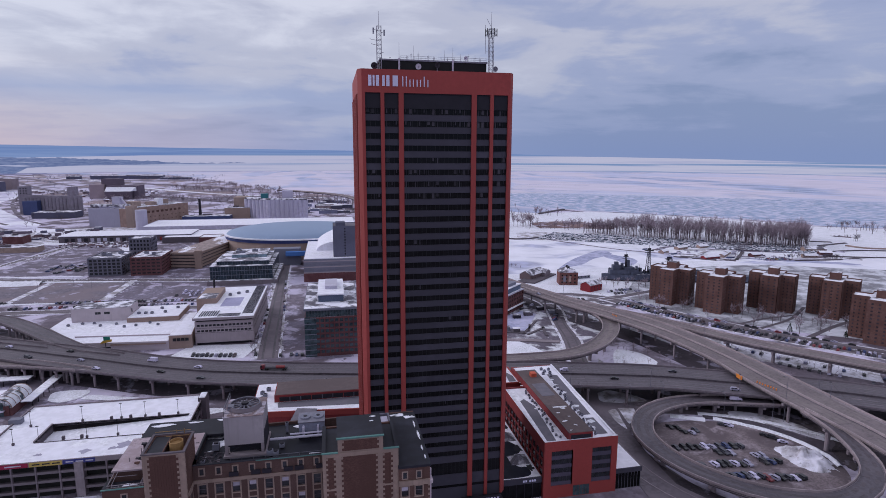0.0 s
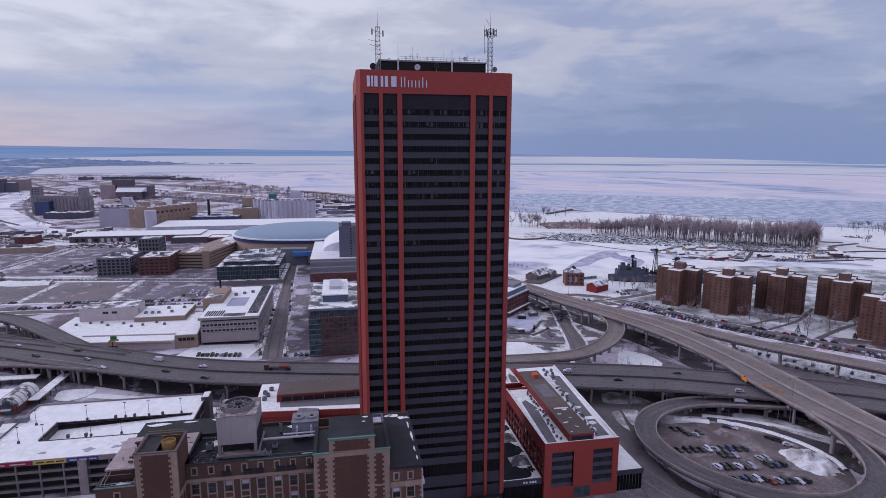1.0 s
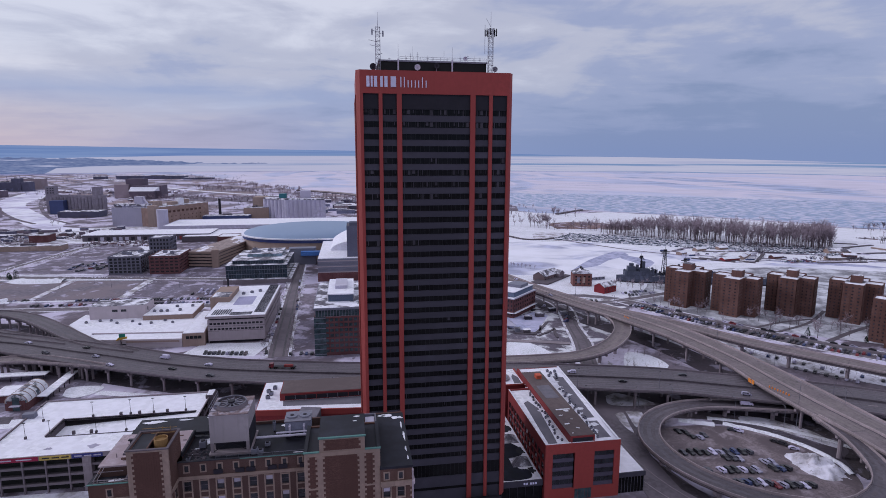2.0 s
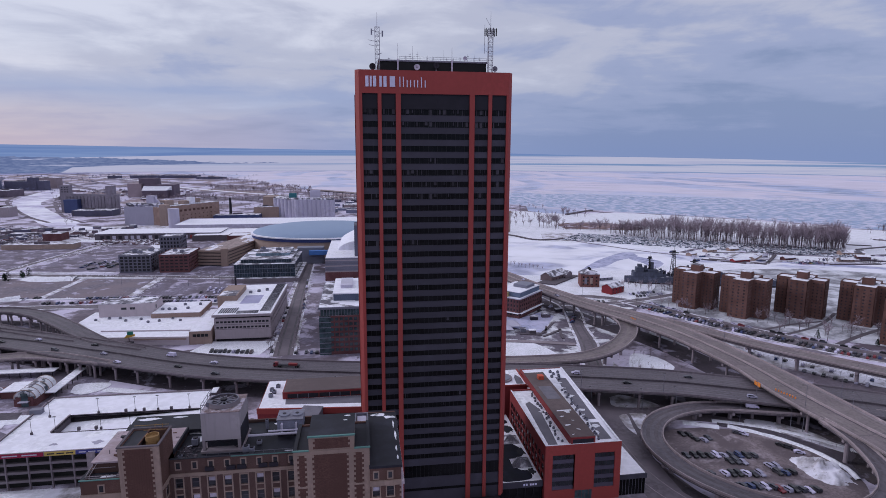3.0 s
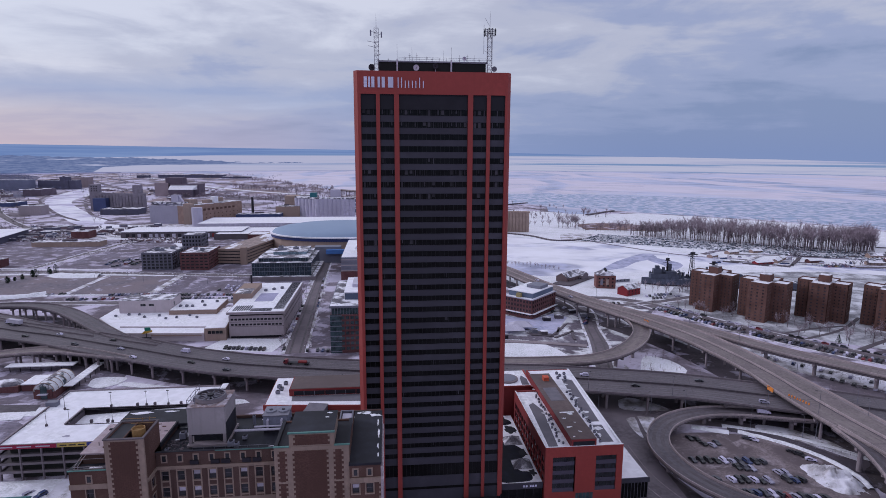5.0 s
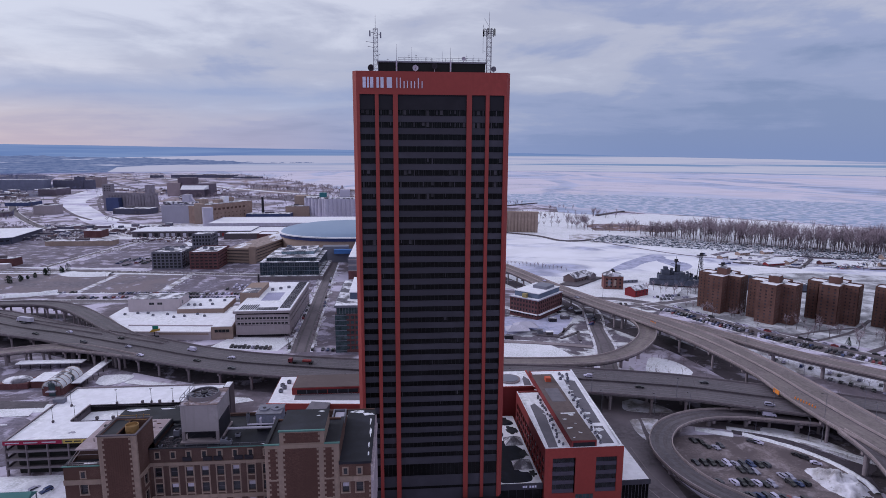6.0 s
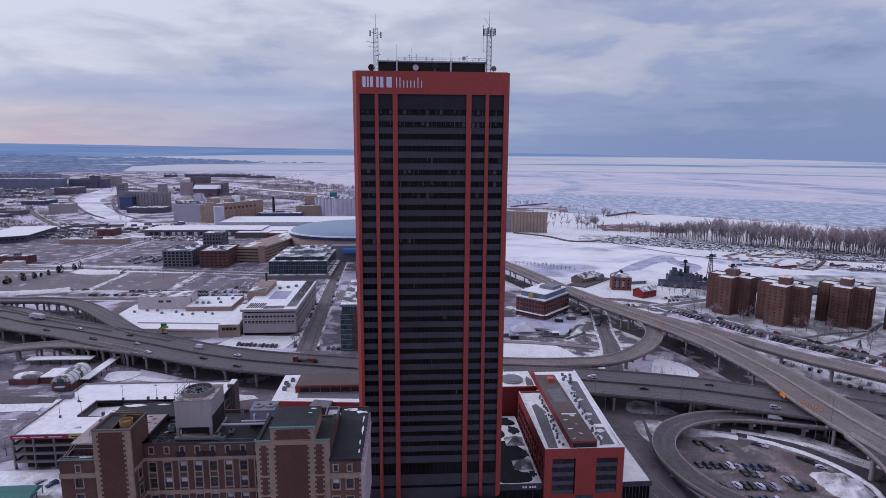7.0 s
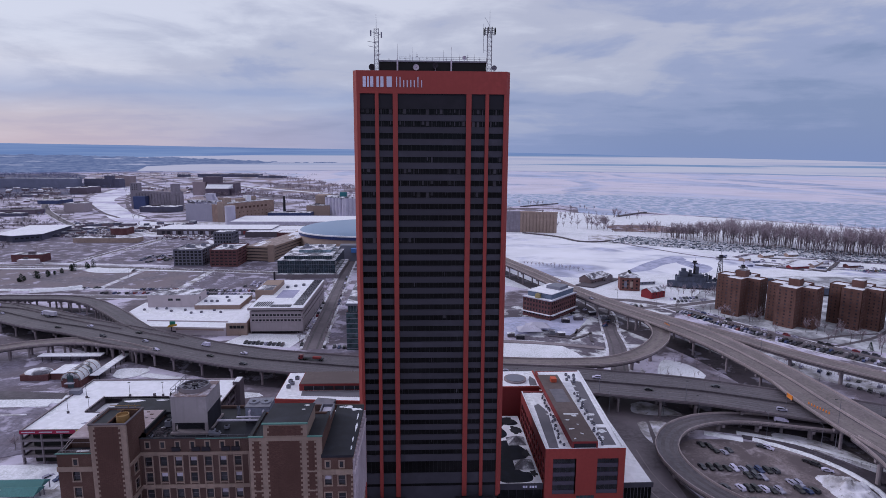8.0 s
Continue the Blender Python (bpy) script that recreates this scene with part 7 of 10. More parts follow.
part("roof_slab", Mesh().box(OX0 - 1.2, OX1 + 1.2, OY0 - 1.2, OY1 + 1.0, 18.4, 20.0), off_concrete, of)
part("roof", Mesh().box(OX0 - 0.7, OX1 + 0.7, OY0 - 0.7, OY1 + 0.5, 20.0, 20.25), snow_roof, of)
part("roof_patch", Mesh().box(-84, -70, 436, 462, 20.25, 20.32), surface("bluish_membrane", tone(150, 150, 176), 0.7), of)
for i in range(30):
    y = OY0 + 6 + i * 2.9
    part("solar_rack", Mesh().add([(OX1 - 8, y, 20.3), (OX1 - 0.6, y, 20.3), (OX1 - 0.6, y + 0.9, 20.7), (OX1 - 8, y + 0.9, 20.7), (OX1 - 8, y + 0.9, 20.3), (OX1 - 0.6, y + 0.9, 20.3)], [(0, 1, 2, 3), (3, 2, 5, 4), (1, 5, 2), (0, 3, 4)]), spandrel_m, of)
for i in range(8):
    x = OX0 + 2 + i * 1.6
    part("solar_rack", Mesh().add([(x, OY0 + 3, 20.3), (x + 0.9, OY0 + 3, 20.8), (x + 0.9, OY0 + 16, 20.8), (x, OY0 + 16, 20.3), (x + 0.9, OY0 + 3, 20.3), (x + 0.9, OY0 + 16, 20.3)], [(0, 1, 2, 3), (1, 4, 5, 2), (0, 4, 1), (3, 2, 5)]), spandrel_m, of)
part("plant_room_wall", Mesh().box(-102.5, -88, 446, 484, 0, 24.0), tan_wall, of)
part("plant_room_recess", Mesh().box(-101.5, -89, 447, 464, 24.0, 24.2), snow_thin, of)
part("chimney", Mesh().tube((-97, 486, 20), (-97, 486, 31), 0.8, n=8), steel_dark, of)
for i in range(3):
    roof_unit(-82 + i * 6, 470 + i * 4, 20.25, 2.5, 2.2, 1.6)

for i in range(3):
    part("roof_fin", Mesh().box(OX0 + 15, OX1 - 9, OY0 + 1.0 + i * 2.6, OY0 + 1.9 + i * 2.6, 20.25, 20.6), spandrel_m, of)
for z in (9.0, 12.4):
    part("groove", Mesh().box(OX0 - 0.02, OX1 + 0.02, OY0 - 0.03, OY0, z, z + 0.15), steel_dark, of)

# ---- brick and glass mid-rise beside the street ----
mid_band = surface("dull_red_floor_band", tone(104, 66, 68), 0.8)
mid = thing("brick_glass_midrise", (-3, 410, 0), "red brick and glass mid-rise with grey top floors", "office building")
MX0, MX1, MY0, MY1 = -19.4, 16.0, 370.0, 446.0
mcf = steps(0.5, 34.9, 11, 0.72)
mcs = steps(0.8, 75, 24, 0.72)
mrw = steps(1.5, 26.5, 7, 0.62)
part("wall", Mesh().box(MX1 - 0.5, MX1, MY0 + 0.5, MY1, 0, 27), red_brick, mid)
for o, u, ln, cc in (((MX0, MY0), (1, 0), 35.4, mcf), ((MX0, MY1), (0, -1), 75.5, mcs)):
    m = Mesh()
    holed_wall(m, o, u, ln, 0, 27.0, cc, mrw, 0.5)
    part("wall", m, red_brick, mid)
    panes(mid, o, u, cc, mrw, blue_glass, 0.3)
for i in range(8):
    z = 1.2 + i * 3.57
    part("floor_band", Mesh().box(MX0 + 7.8, MX1 - 1, MY0 - 0.2, MY0, z - 0.25, z + 0.3), mid_band if i % 2 else red_brick, mid)
part("curtain_wall", Mesh().box(MX0 - 0.1, MX0 + 7.5, MY0 - 0.25, MY0 + 0.02, 0, 27), blue_glass, mid)
for i in range(8):
    part("transom", Mesh().box(MX0 - 0.15, MX0 + 7.6, MY0 - 0.34, MY0 - 0.25, 1 + i * 3.57, 1.5 + i * 3.57), grey_panel, mid)
part("upper_glass", Mesh().box(MX0 + 0.8, MX1 - 0.8, MY0 + 0.8, MY1 - 0.8, 27, 31.6), blue_glass, mid)
for i in range(18):
    part("fin", Mesh().box(MX0 + 0.9 + i * 1.95, MX0 + 1.1 + i * 1.95, MY0 + 0.5, MY0 + 0.8, 27, 31.6), grey_panel, mid)
part("roof_slab", Mesh().box(MX0 - 0.5, MX1 + 0.5, MY0 - 0.5, MY1 + 0.3, 31.6, 33.0), grey_panel, mid)
part("roof", Mesh().box(MX0, MX1, MY0, MY1, 33.0, 33.2), snow_thin, mid)
part("penthouse_wall", Mesh().box(-10.5, 6.5, 386, 432, 33.2, 38.0), surface("blue_grey_panel", tone(78, 88, 106), 0.6), mid)
part("penthouse_roof", Mesh().box(-11, 7, 385, 433, 38.0, 38.7), snow_roof, mid)
part("upper_room", Mesh().box(-6, 2.5, 400, 424, 38.7, 41.0), white_metal, mid)

# ---- towards the arena ----
slab = block("grey_slab_tower", 1.0, 26, 606, 640, 57, surface("slab_grey", tone(92, 94, 110), 0.8), roof_grey, "tall windowless grey slab tower with one column of slits", 1, 16, dark_glass, 0.06, 0.5, 8, "f")
part("lift_room", Mesh().box(4, 14, 612, 626, 57, 61), surface("slab_grey_top", tone(92, 94, 110), 0.8), slab)
gl_band = surface("grey_green_metal", tone(104, 110, 122), 0.6)
office_glass = glassy("dark_blue_office_glass", (0.014, 0.022, 0.032), 0.1, 0.45)
pale_glass = glassy("pale_blue_glass", (0.10, 0.14, 0.18), 0.12)
gl = thing("glass_office", (-92, 640, 0), "stepped glass office with green-grey bands", "office building")
for x0, x1, y0, y1, z0, z1 in ((-124, -62, 604, 680, 0, 18.5), (-118, -66, 610, 676, 18.5, 22.5), (-106, -70, 630, 668, 22.5, 26.0)):
    part("curtain_wall", Mesh().box(x0, x1, y0, y1, z0, z1), pale_glass if z0 > 22 else office_glass, gl)
    part("roof", Mesh().box(x0 - 0.2, x1 + 0.2, y0 - 0.2, y1 + 0.2, z1, z1 + 0.35), snow_thin, gl)
    n = int((z1 - z0) / 3.8)
    for i in range(n + 1):
        part("floor_band", Mesh().box(x0 - 0.25, x1 + 0.25, y0 - 0.25, y0, z0 + i * (z1 - z0) / max(1, n) - 0.15, z0 + i * (z1 - z0) / max(1, n) + 0.2), gl_band, gl)
    m = Mesh()
    for i in range(int((x1 - x0) / 2.6)):
        m.box(x0 + i * 2.6, x0 + i * 2.6 + 0.16, y0 - 0.18, y0, z0, z1)
    tagged(part("mullions", m, gl_band, gl), kind="stuff")
part("podium", Mesh().box(-126, -57, 598, 686, 0, 4.4), concrete_mid, gl, "grey stone podium")
part("podium_roof", Mesh().box(-125.5, -57.5, 598.5, 603.5, 4.4, 4.8).box(-61.5, -57.5, 603.5, 685.5, 4.4, 4.8), snow_thin, gl)
for x, y, w in ((-98, 640, 9), (-84, 648, 6), (-102, 656, 5)):
    roof_unit(x, y, 26.35, w, w * 0.6, 2.4, "pale rooftop plant box on the glass office")
dm = thing("ice_centre_building", (10, 690, 0), "grey panelled hall with a white arched roof", "hall")
part("wall", Mesh().box(-30, 55, 600, 760, 0, 24), grey_panel, dm)
for i in range(7):
    part("panel_band", Mesh().box(-30.2, 55.2, 599.7, 600, 3 + i * 3, 4.2 + i * 3), steel_grey if i % 2 else off_concrete, dm)
part("lower_brick", Mesh().box(-30.1, 30, 598.5, 599.7, 0, 9), red_brick, dm)
part("roof", Mesh().box(-29.5, 54.5, 600.5, 759.5, 24, 24.6), snow_roof, dm)
m = Mesh()
v, f = [], []
for y in (650, 756):
    for i in range(13):
        a = math.pi * i / 12
        v.append((22 - 40 * math.cos(a), y, 24.6 + 12 * math.sin(a)))
f = [(i + 1, i, 13 + i, 14 + i) for i in range(12)] + [tuple(range(13)), tuple(range(25, 12, -1))]
m.add(v, f)
part("arched_roof", m, snow_roof, dm)
part("roof_box", Mesh().box(2, 14, 628, 640, 24.6, 29), off_concrete, dm)
# arena
ar = thing("sports_arena", (-50, 790, 0), "wide tan arena with a shallow blue-grey domed roof", "arena")
AC = (-42, 800)
R1, R2 = 100, 78


def oval(rx, ry, n=40):
    return [(AC[0] + rx * math.cos(6.2832 * i / n), AC[1] + ry * math.sin(6.2832 * i / n)) for i in range(n)]


part("wall", Mesh().prism(oval(R1 - 3, R2 - 3), 0, 22), surface("arena_tan_panel", tone(158, 140, 129), 0.9, streak=0.15, amount=0.08, fine=0.2), ar)
part("blue_band", Mesh().prism(oval(R1 - 1.5, R2 - 1.5), 22, 26), arena_blue, ar)
part("roof_rim", Mesh().prism(oval(R1, R2), 26, 27.6), snow_roof, ar)
part("roof", Mesh().dome((AC[0], AC[1], 27.6), R1 - 3, R2 - 3, 11, 40, 6), arena_roof, ar, smooth=True)
part("annex", Mesh().box(-70, -38, 698, 712, 0, 20), grey_panel, ar)
part("annex", Mesh().box(-55, -10, 690, 698, 12, 17), surface("bright_blue_band", tone(70, 110, 170), 0.6), ar)
# parking structure beside the arena
ps = thing("tan_parking_structure", (-150, 770, 0), "long tan parking structure with a snowy top deck", "parking garage")
for k in range(5):
    part("parapet_band", Mesh().prism([(-186, 700), (-152, 694), (-118, 840), (-150, 850)], 1.4 + k * 3.8, 3.7 + k * 3.8), tan_wall, ps)
part("filler_core", Mesh().prism([(-184.5, 702), (-153, 696.5), (-120, 838), (-149.5, 847)], 0, 17.6), concrete_dark, ps)
part("deck", Mesh().prism([(-185.5, 700.6), (-152.4, 694.8), (-118.6, 839.4), (-149.8, 849.2)], 18.8, 19.1), patchy("tan_snowy_deck", tone(136, 124, 120), SNOWC, 0.03, 0.52, 0.60, fine=0.3, stretch=(1.6, 0.6, 1)), ps)
part("stair_tower", Mesh().box(-158, -151, 693, 700, 0, 21), tan_wall, ps)
# hotel and brick block
hotel_grid = surface("weathered_grid_concrete", tone(96, 96, 108), 0.85, streak=0.2)
block("grey_grid_hotel", -262, -228, 668, 712, 19.5, hotel_grid, snow_thin, "grey concrete grid-fronted block with snowy roof", 7, 5, dark_glass, 0.70, 0.7, 1.0, "fr", cols_side=8)
for x, y in ((-252, 690), (-245, 684), (-238, 700)):
    roof_unit(x, y, 19.5, 5, 4, 3.2)
block("red_brick_block", -218, -186, 664, 712, 20.0, red_brick, snow_thin, "red brick office block with banded windows", 6, 5, dark_glass, 0.7, 0.45, 1.0, "fr", cols_side=9)
for x, y in ((-208, 690), (-198, 682)):
    roof_unit(x, y, 20.0, 4, 4, 3.0)
block("grey_grid_block", -262, -236, 800, 830, 22, hotel_grid, snow_thin, "grey grid-fronted block in a snowy yard", 6, 4, dark_glass, 0.6, 0.6, 1.0, "fr", cols_side=5)
lw = thing("long_warehouse", (-340, 940, 0), "long low warehouse with dock doors and snowy roof", "warehouse")
part("wall", Mesh().box(-400, -215, 930, 985, 0, 9.5), concrete_dark, lw)
part("roof", Mesh().box(-401, -214, 929, 986, 9.5, 10.2), snow_roof, lw)
for i in range(20):
    part("dock_door", Mesh().box(-392 + i * 8.8, -387 + i * 8.8, 929.6, 930, 1, 6.5), (steel_dark, white_metal, blue_metal, red_dark)[i % 4 if i % 5 == 0 else 0 if i % 2 else 1], lw)
for nm, x0, x1, y0, y1, z1, wallm in (("white_roof_warehouse", -310, 40, 1010, 1110, 12, grain_white), ("low_warehouse", -250, -60, 905, 990, 8, concrete_dark), ("brick_warehouse", -190, -130, 868, 900, 12, red_brick)):
    block(nm, x0, x1, y0, y1, z1, wallm, snow_roof, "low flat snowy-roofed warehouse" if "low" in nm else ("wide pale warehouse with snowy roof" if "white" in nm else "brick warehouse with snowy roof"), category="warehouse")

# ---- elevated highways ----


GROUND_DROP = {"road_highway_main": -0.20, "road_skyway": -0.225, "road_curved_ramp": -0.23, "road_loop_ramp": -0.19, "road_side_viaduct": -0.235, "road_left_ramp": -0.21, "road_left_ramp_inner": -0.215, "road_left_lower_ramp": -0.205, "road_far_skyway": -0.24}


def viaduct(name, rows, label, deck_m, spans, pier_kind="two", median=False, lanes=(), girder=1.3, pier_label="", parapet=1.0, first=0.0):
    """An elevated road: deck, girders, parapets, painted lines and piers, along rows (x, y, z, width)."""
    line = smooth_line(rows, 5)
    barrier_m = barrier_c if deck_m is deck_light or "loop" in name else concrete_mid
    base = (rows[0][0], rows[0][1], 0)
    t = thing(name, base, label, "highway viaduct", kind="structure")
    part("deck", ribbon(Mesh(), line, -1.0, 1.0, -0.45, 0.0), deck_m, t)
    g = Mesh()
    for k in (-0.82, -0.4, 0.0, 0.4, 0.82):
        ribbon(g, line, (k, -0.3), (k, 0.3), -0.45 - girder, -0.45)
    part("girders", g, concrete_dark, t)
    for s in (-1.0, 1.0):
        lo, hi = ((s, 0.0), (s, 0.35)) if s < 0 else ((s, -0.35), (s, 0.0))
        part("parapet", ribbon(Mesh(), line, lo, hi, -0.6, parapet), barrier_m, t)
    if median:
        part("median_barrier", ribbon(Mesh(), line, (0.0, -0.35), (0.0, 0.35), 0.0, 1.0), barrier_c if deck_m is deck_light else asphalt_wear, t)
        part("median_stain", ribbon(Mesh(), line, (0.0, -1.2), (0.0, 1.2), 0.0, 0.012), asphalt, t)
    marks = sorted(set(lanes) | ({0.0} if median else set()))
    for a, b in zip(marks[:-1], marks[1:]):
        c, wd = (a + b) / 2, (b - a) / 2
        for q in (-0.42, 0.42):
            part("wheel_track", ribbon(Mesh(), line, c + wd * (q - 0.2), c + wd * (q + 0.2), 0.0, 0.014), concrete_wear if deck_m is deck_light else asphalt_wear, t)
    if deck_m is deck_light:
        for lo, hi in ((-0.97, -0.86), (0.86, 0.97)):
            part("shoulder", ribbon(Mesh(), line, lo, hi, 0.0, 0.016), concrete, t)
        for k in (-0.5, 0.5):
            m = Mesh()
            for i in range(0, len(line) - 4, 9):
                ribbon(m, line[i:i + 4], k - 0.2, k + 0.2, 0.0, 0.019)
            tagged(part("repair_patches", m, concrete_wear, t), kind="stuff")
    for k in lanes:
        solid = abs(k) > 0.8
        if solid:
            part("lane_line", ribbon(Mesh(), line, (k, -0.09), (k, 0.09), 0.0, 0.02), paint_line, t)
        else:
            m = Mesh()
            for i in range(0, len(line) - 1, 3):
                ribbon(m, line[i:i + 2], (k, -0.09), (k, 0.09), 0.0, 0.02)
            part("lane_line", m, paint_line, t)
    jm = Mesh()
    for i in range(3, len(line) - 3, 8):
        p, n = line[i], offsets(line[i:i + 2])[0]
        jm.slab((p[0], p[1]), (float(n[0]), float(n[1])), -p[3] / 2 + 0.4, p[3] / 2 - 0.4, -0.15, 0.15, float(p[2]) - 0.05, float(p[2]) + 0.017)
    tagged(part("joint_strips", jm, concrete_dark, t), kind="stuff")
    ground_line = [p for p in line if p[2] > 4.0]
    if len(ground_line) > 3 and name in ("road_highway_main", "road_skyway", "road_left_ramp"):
        # Ground strip as wide as the deck, with the deck's shade painted in.
        single("ground_beneath_viaduct", ribbon(Mesh(), ground_line, -0.92, 0.92, -GROUND_DROP[name] - 0.1, -GROUND_DROP[name], flat=True), under_deck, "dirty half-thawed ground beneath the viaduct with shade painted in", "ground", kind="structure")
    # piers at even distances
    nn = offsets(line)
    acc, nxt = 0.0, first
    for i in range(1, len(line)):
        acc += float(np.hypot(*(line[i] - line[i - 1])[:2]))
        if acc >= nxt and line[i][2] > 3.5:
            nxt += spans
            p, n, w = line[i], nn[i], line[i][3] / 2
            u = (float(n[0]), float(n[1]))
            top = float(p[2]) - 0.45 - girder
            m = Mesh()
            m.slab((p[0], p[1]), u, -w * 0.9, w * 0.9, -0.65, 0.65, top - 1.3, top)
            part("pier_cap", m, concrete, t)
            offs = {"one": (0.0,), "two": (-0.6, 0.6), "three": (-0.8, 0.0, 0.8), "four": (-0.85, -0.3, 0.3, 0.85)}[pier_kind]
            for k in offs:
                c = (p[0] + n[0] * w * k, p[1] + n[1] * w * k)
                part("pier", Mesh().tube((*c, 0), (*c, top - 1.3), 0.75 if pier_kind != "one" else 1.1, n=10), concrete, t)
    return t, line


H190 = [(-420, 500, 10, 31), (-330, 455, 10, 31), (-251, 412, 10, 31), (-207, 393, 10, 31), (-167, 373, 10, 33), (-144, 362, 10, 34), (-107, 343, 10, 32), (-76, 330, 10, 33), (-52, 323, 10, 33), (-10, 313, 10, 33), (45, 302, 10, 34),
        (103, 293, 10, 35), (133, 286, 10, 35), (163, 278, 10, 35), (182, 272, 10, 34), (208, 260.5, 10, 34), (247, 243, 10, 34), (285, 220, 10, 34), (340, 175, 10, 34), (420, 95, 10, 34)]
hw, hw_line = viaduct("road_highway_main", H190, "wide elevated concrete highway with a median barrier", deck_road, 20, "three", True, (-0.92, -0.62, -0.33, 0.33, 0.62, 0.92))
SKY = [(105, 700, 15, 17), (125, 625, 14.5, 17), (146, 560, 14, 18), (163, 503, 13.4, 18.5), (178, 462, 13, 19), (193, 424, 13, 21), (211, 386, 13, 24), (224.5, 346, 13, 24), (230.5, 310, 13, 23.5), (232.6, 280, 13, 24), (232, 255, 13, 27), (232, 225, 13, 27.4), (233, 206, 13, 25), (233.3, 190, 13, 24.4), (230, 150, 12.5, 24), (214, 90, 12, 24)]
sk, sk_line = viaduct("road_skyway", SKY, "pale worn concrete skyway viaduct on tall piers", deck_light, 32, "two", True, (-0.9, -0.45, 0.45, 0.9), 1.8, first=8)
NR = [(20, 334, 9.5, 11), (60, 326, 9, 11.5), (93, 321, 8.8, 12), (128, 319.5, 8.8, 12), (150, 322.5, 8.8, 12), (173, 336, 9, 12), (193, 358, 9.6, 12), (202.5, 380, 10.6, 12), (201, 400, 11.8, 11), (192, 418, 12.9, 9)]
viaduct("road_curved_ramp", NR, "curving concrete ramp joining the skyway", deck_light, 24, "one", lanes=(0.9, -0.9))
LOOP = [(262, 222.5, 9.2, 10), (250, 228, 8.6, 10), (217, 240, 7.2, 10), (191, 249, 6.4, 10), (171.5, 249.5, 6.0, 10), (155, 243, 5.8, 10), (144, 231.5, 5.8, 10), (138.5, 217, 6.0, 10), (140, 199, 6.0, 10), (147.5, 183.5, 6.0, 10), (160, 170, 6.2, 10), (178, 161.5, 6.6, 10), (193, 161.6, 7.3, 10),
        (205.5, 167.5, 8.5, 9), (213, 175.8, 9.7, 8.5), (217.0, 185.8, 10.8, 7.6), (219.2, 197, 12.1, 6.4), (219.6, 207, 12.75, 5), (219.6, 217, 12.99, 3.4)]
viaduct("road_loop_ramp", LOOP, "tight loop ramp circling a parking lot", deck_road, 22, "one", lanes=(-0.85, 0.85), girder=1.0)
V2 = [(212, 404, 12.4, 9), (229, 382, 11.8, 10), (246, 358, 11.2, 11), (258, 337, 11, 12), (270, 316, 11, 12.5), (286, 295.5, 11, 12.5), (299, 279.5, 11, 12.5), (332, 240, 11, 12.5), (402, 158, 11, 12.5)]
viaduct("road_side_viaduct", V2, "tan concrete side viaduct beside the skyway", deck_light, 30, "one", lanes=(-0.8, 0.0, 0.8), girder=1.9)
RA = [(-420, 470, 10.4, 12), (-340, 478, 10.4, 13), (-305, 478.5, 10.4, 13), (-268, 476, 10.4, 13), (-238, 460, 10.4, 13), (-206, 430, 10.3, 13), (-182, 405, 10.2, 12), (-158, 384, 10.06, 8), (-130, 368, 10.03, 4)]
viaduct("road_left_ramp", RA, "curving elevated ramp merging with the highway", deck_road, 12, "two", lanes=(-0.85, 0.85))
RB = [(-420, 480, 10.2, 11), (-330, 459, 10.2, 11), (-285, 449, 10.2, 11), (-242, 425, 10.1, 10), (-205, 405, 10.05, 8), (-180, 392, 10.02, 5)]
viaduct("road_left_ramp_inner", RB, "elevated slip road merging with the highway", deck_road, 22, "two", lanes=(-0.85, 0.85))
RC = [(-290, 322, 7.6, 11), (-258, 342, 8.0, 11), (-232, 360, 8.4, 11), (-210, 366.5, 8.8, 11), (-190, 366, 9.2, 11), (-168, 357.5, 9.7, 9), (-140, 344.5, 10.02, 5)]
viaduct("road_left_lower_ramp", RC, "lower elevated ramp leaving the highway", deck_light, 12, "two", lanes=(-0.85, 0.85), girder=1.0)

# ---- apartment towers ----
APT_H = 31.5


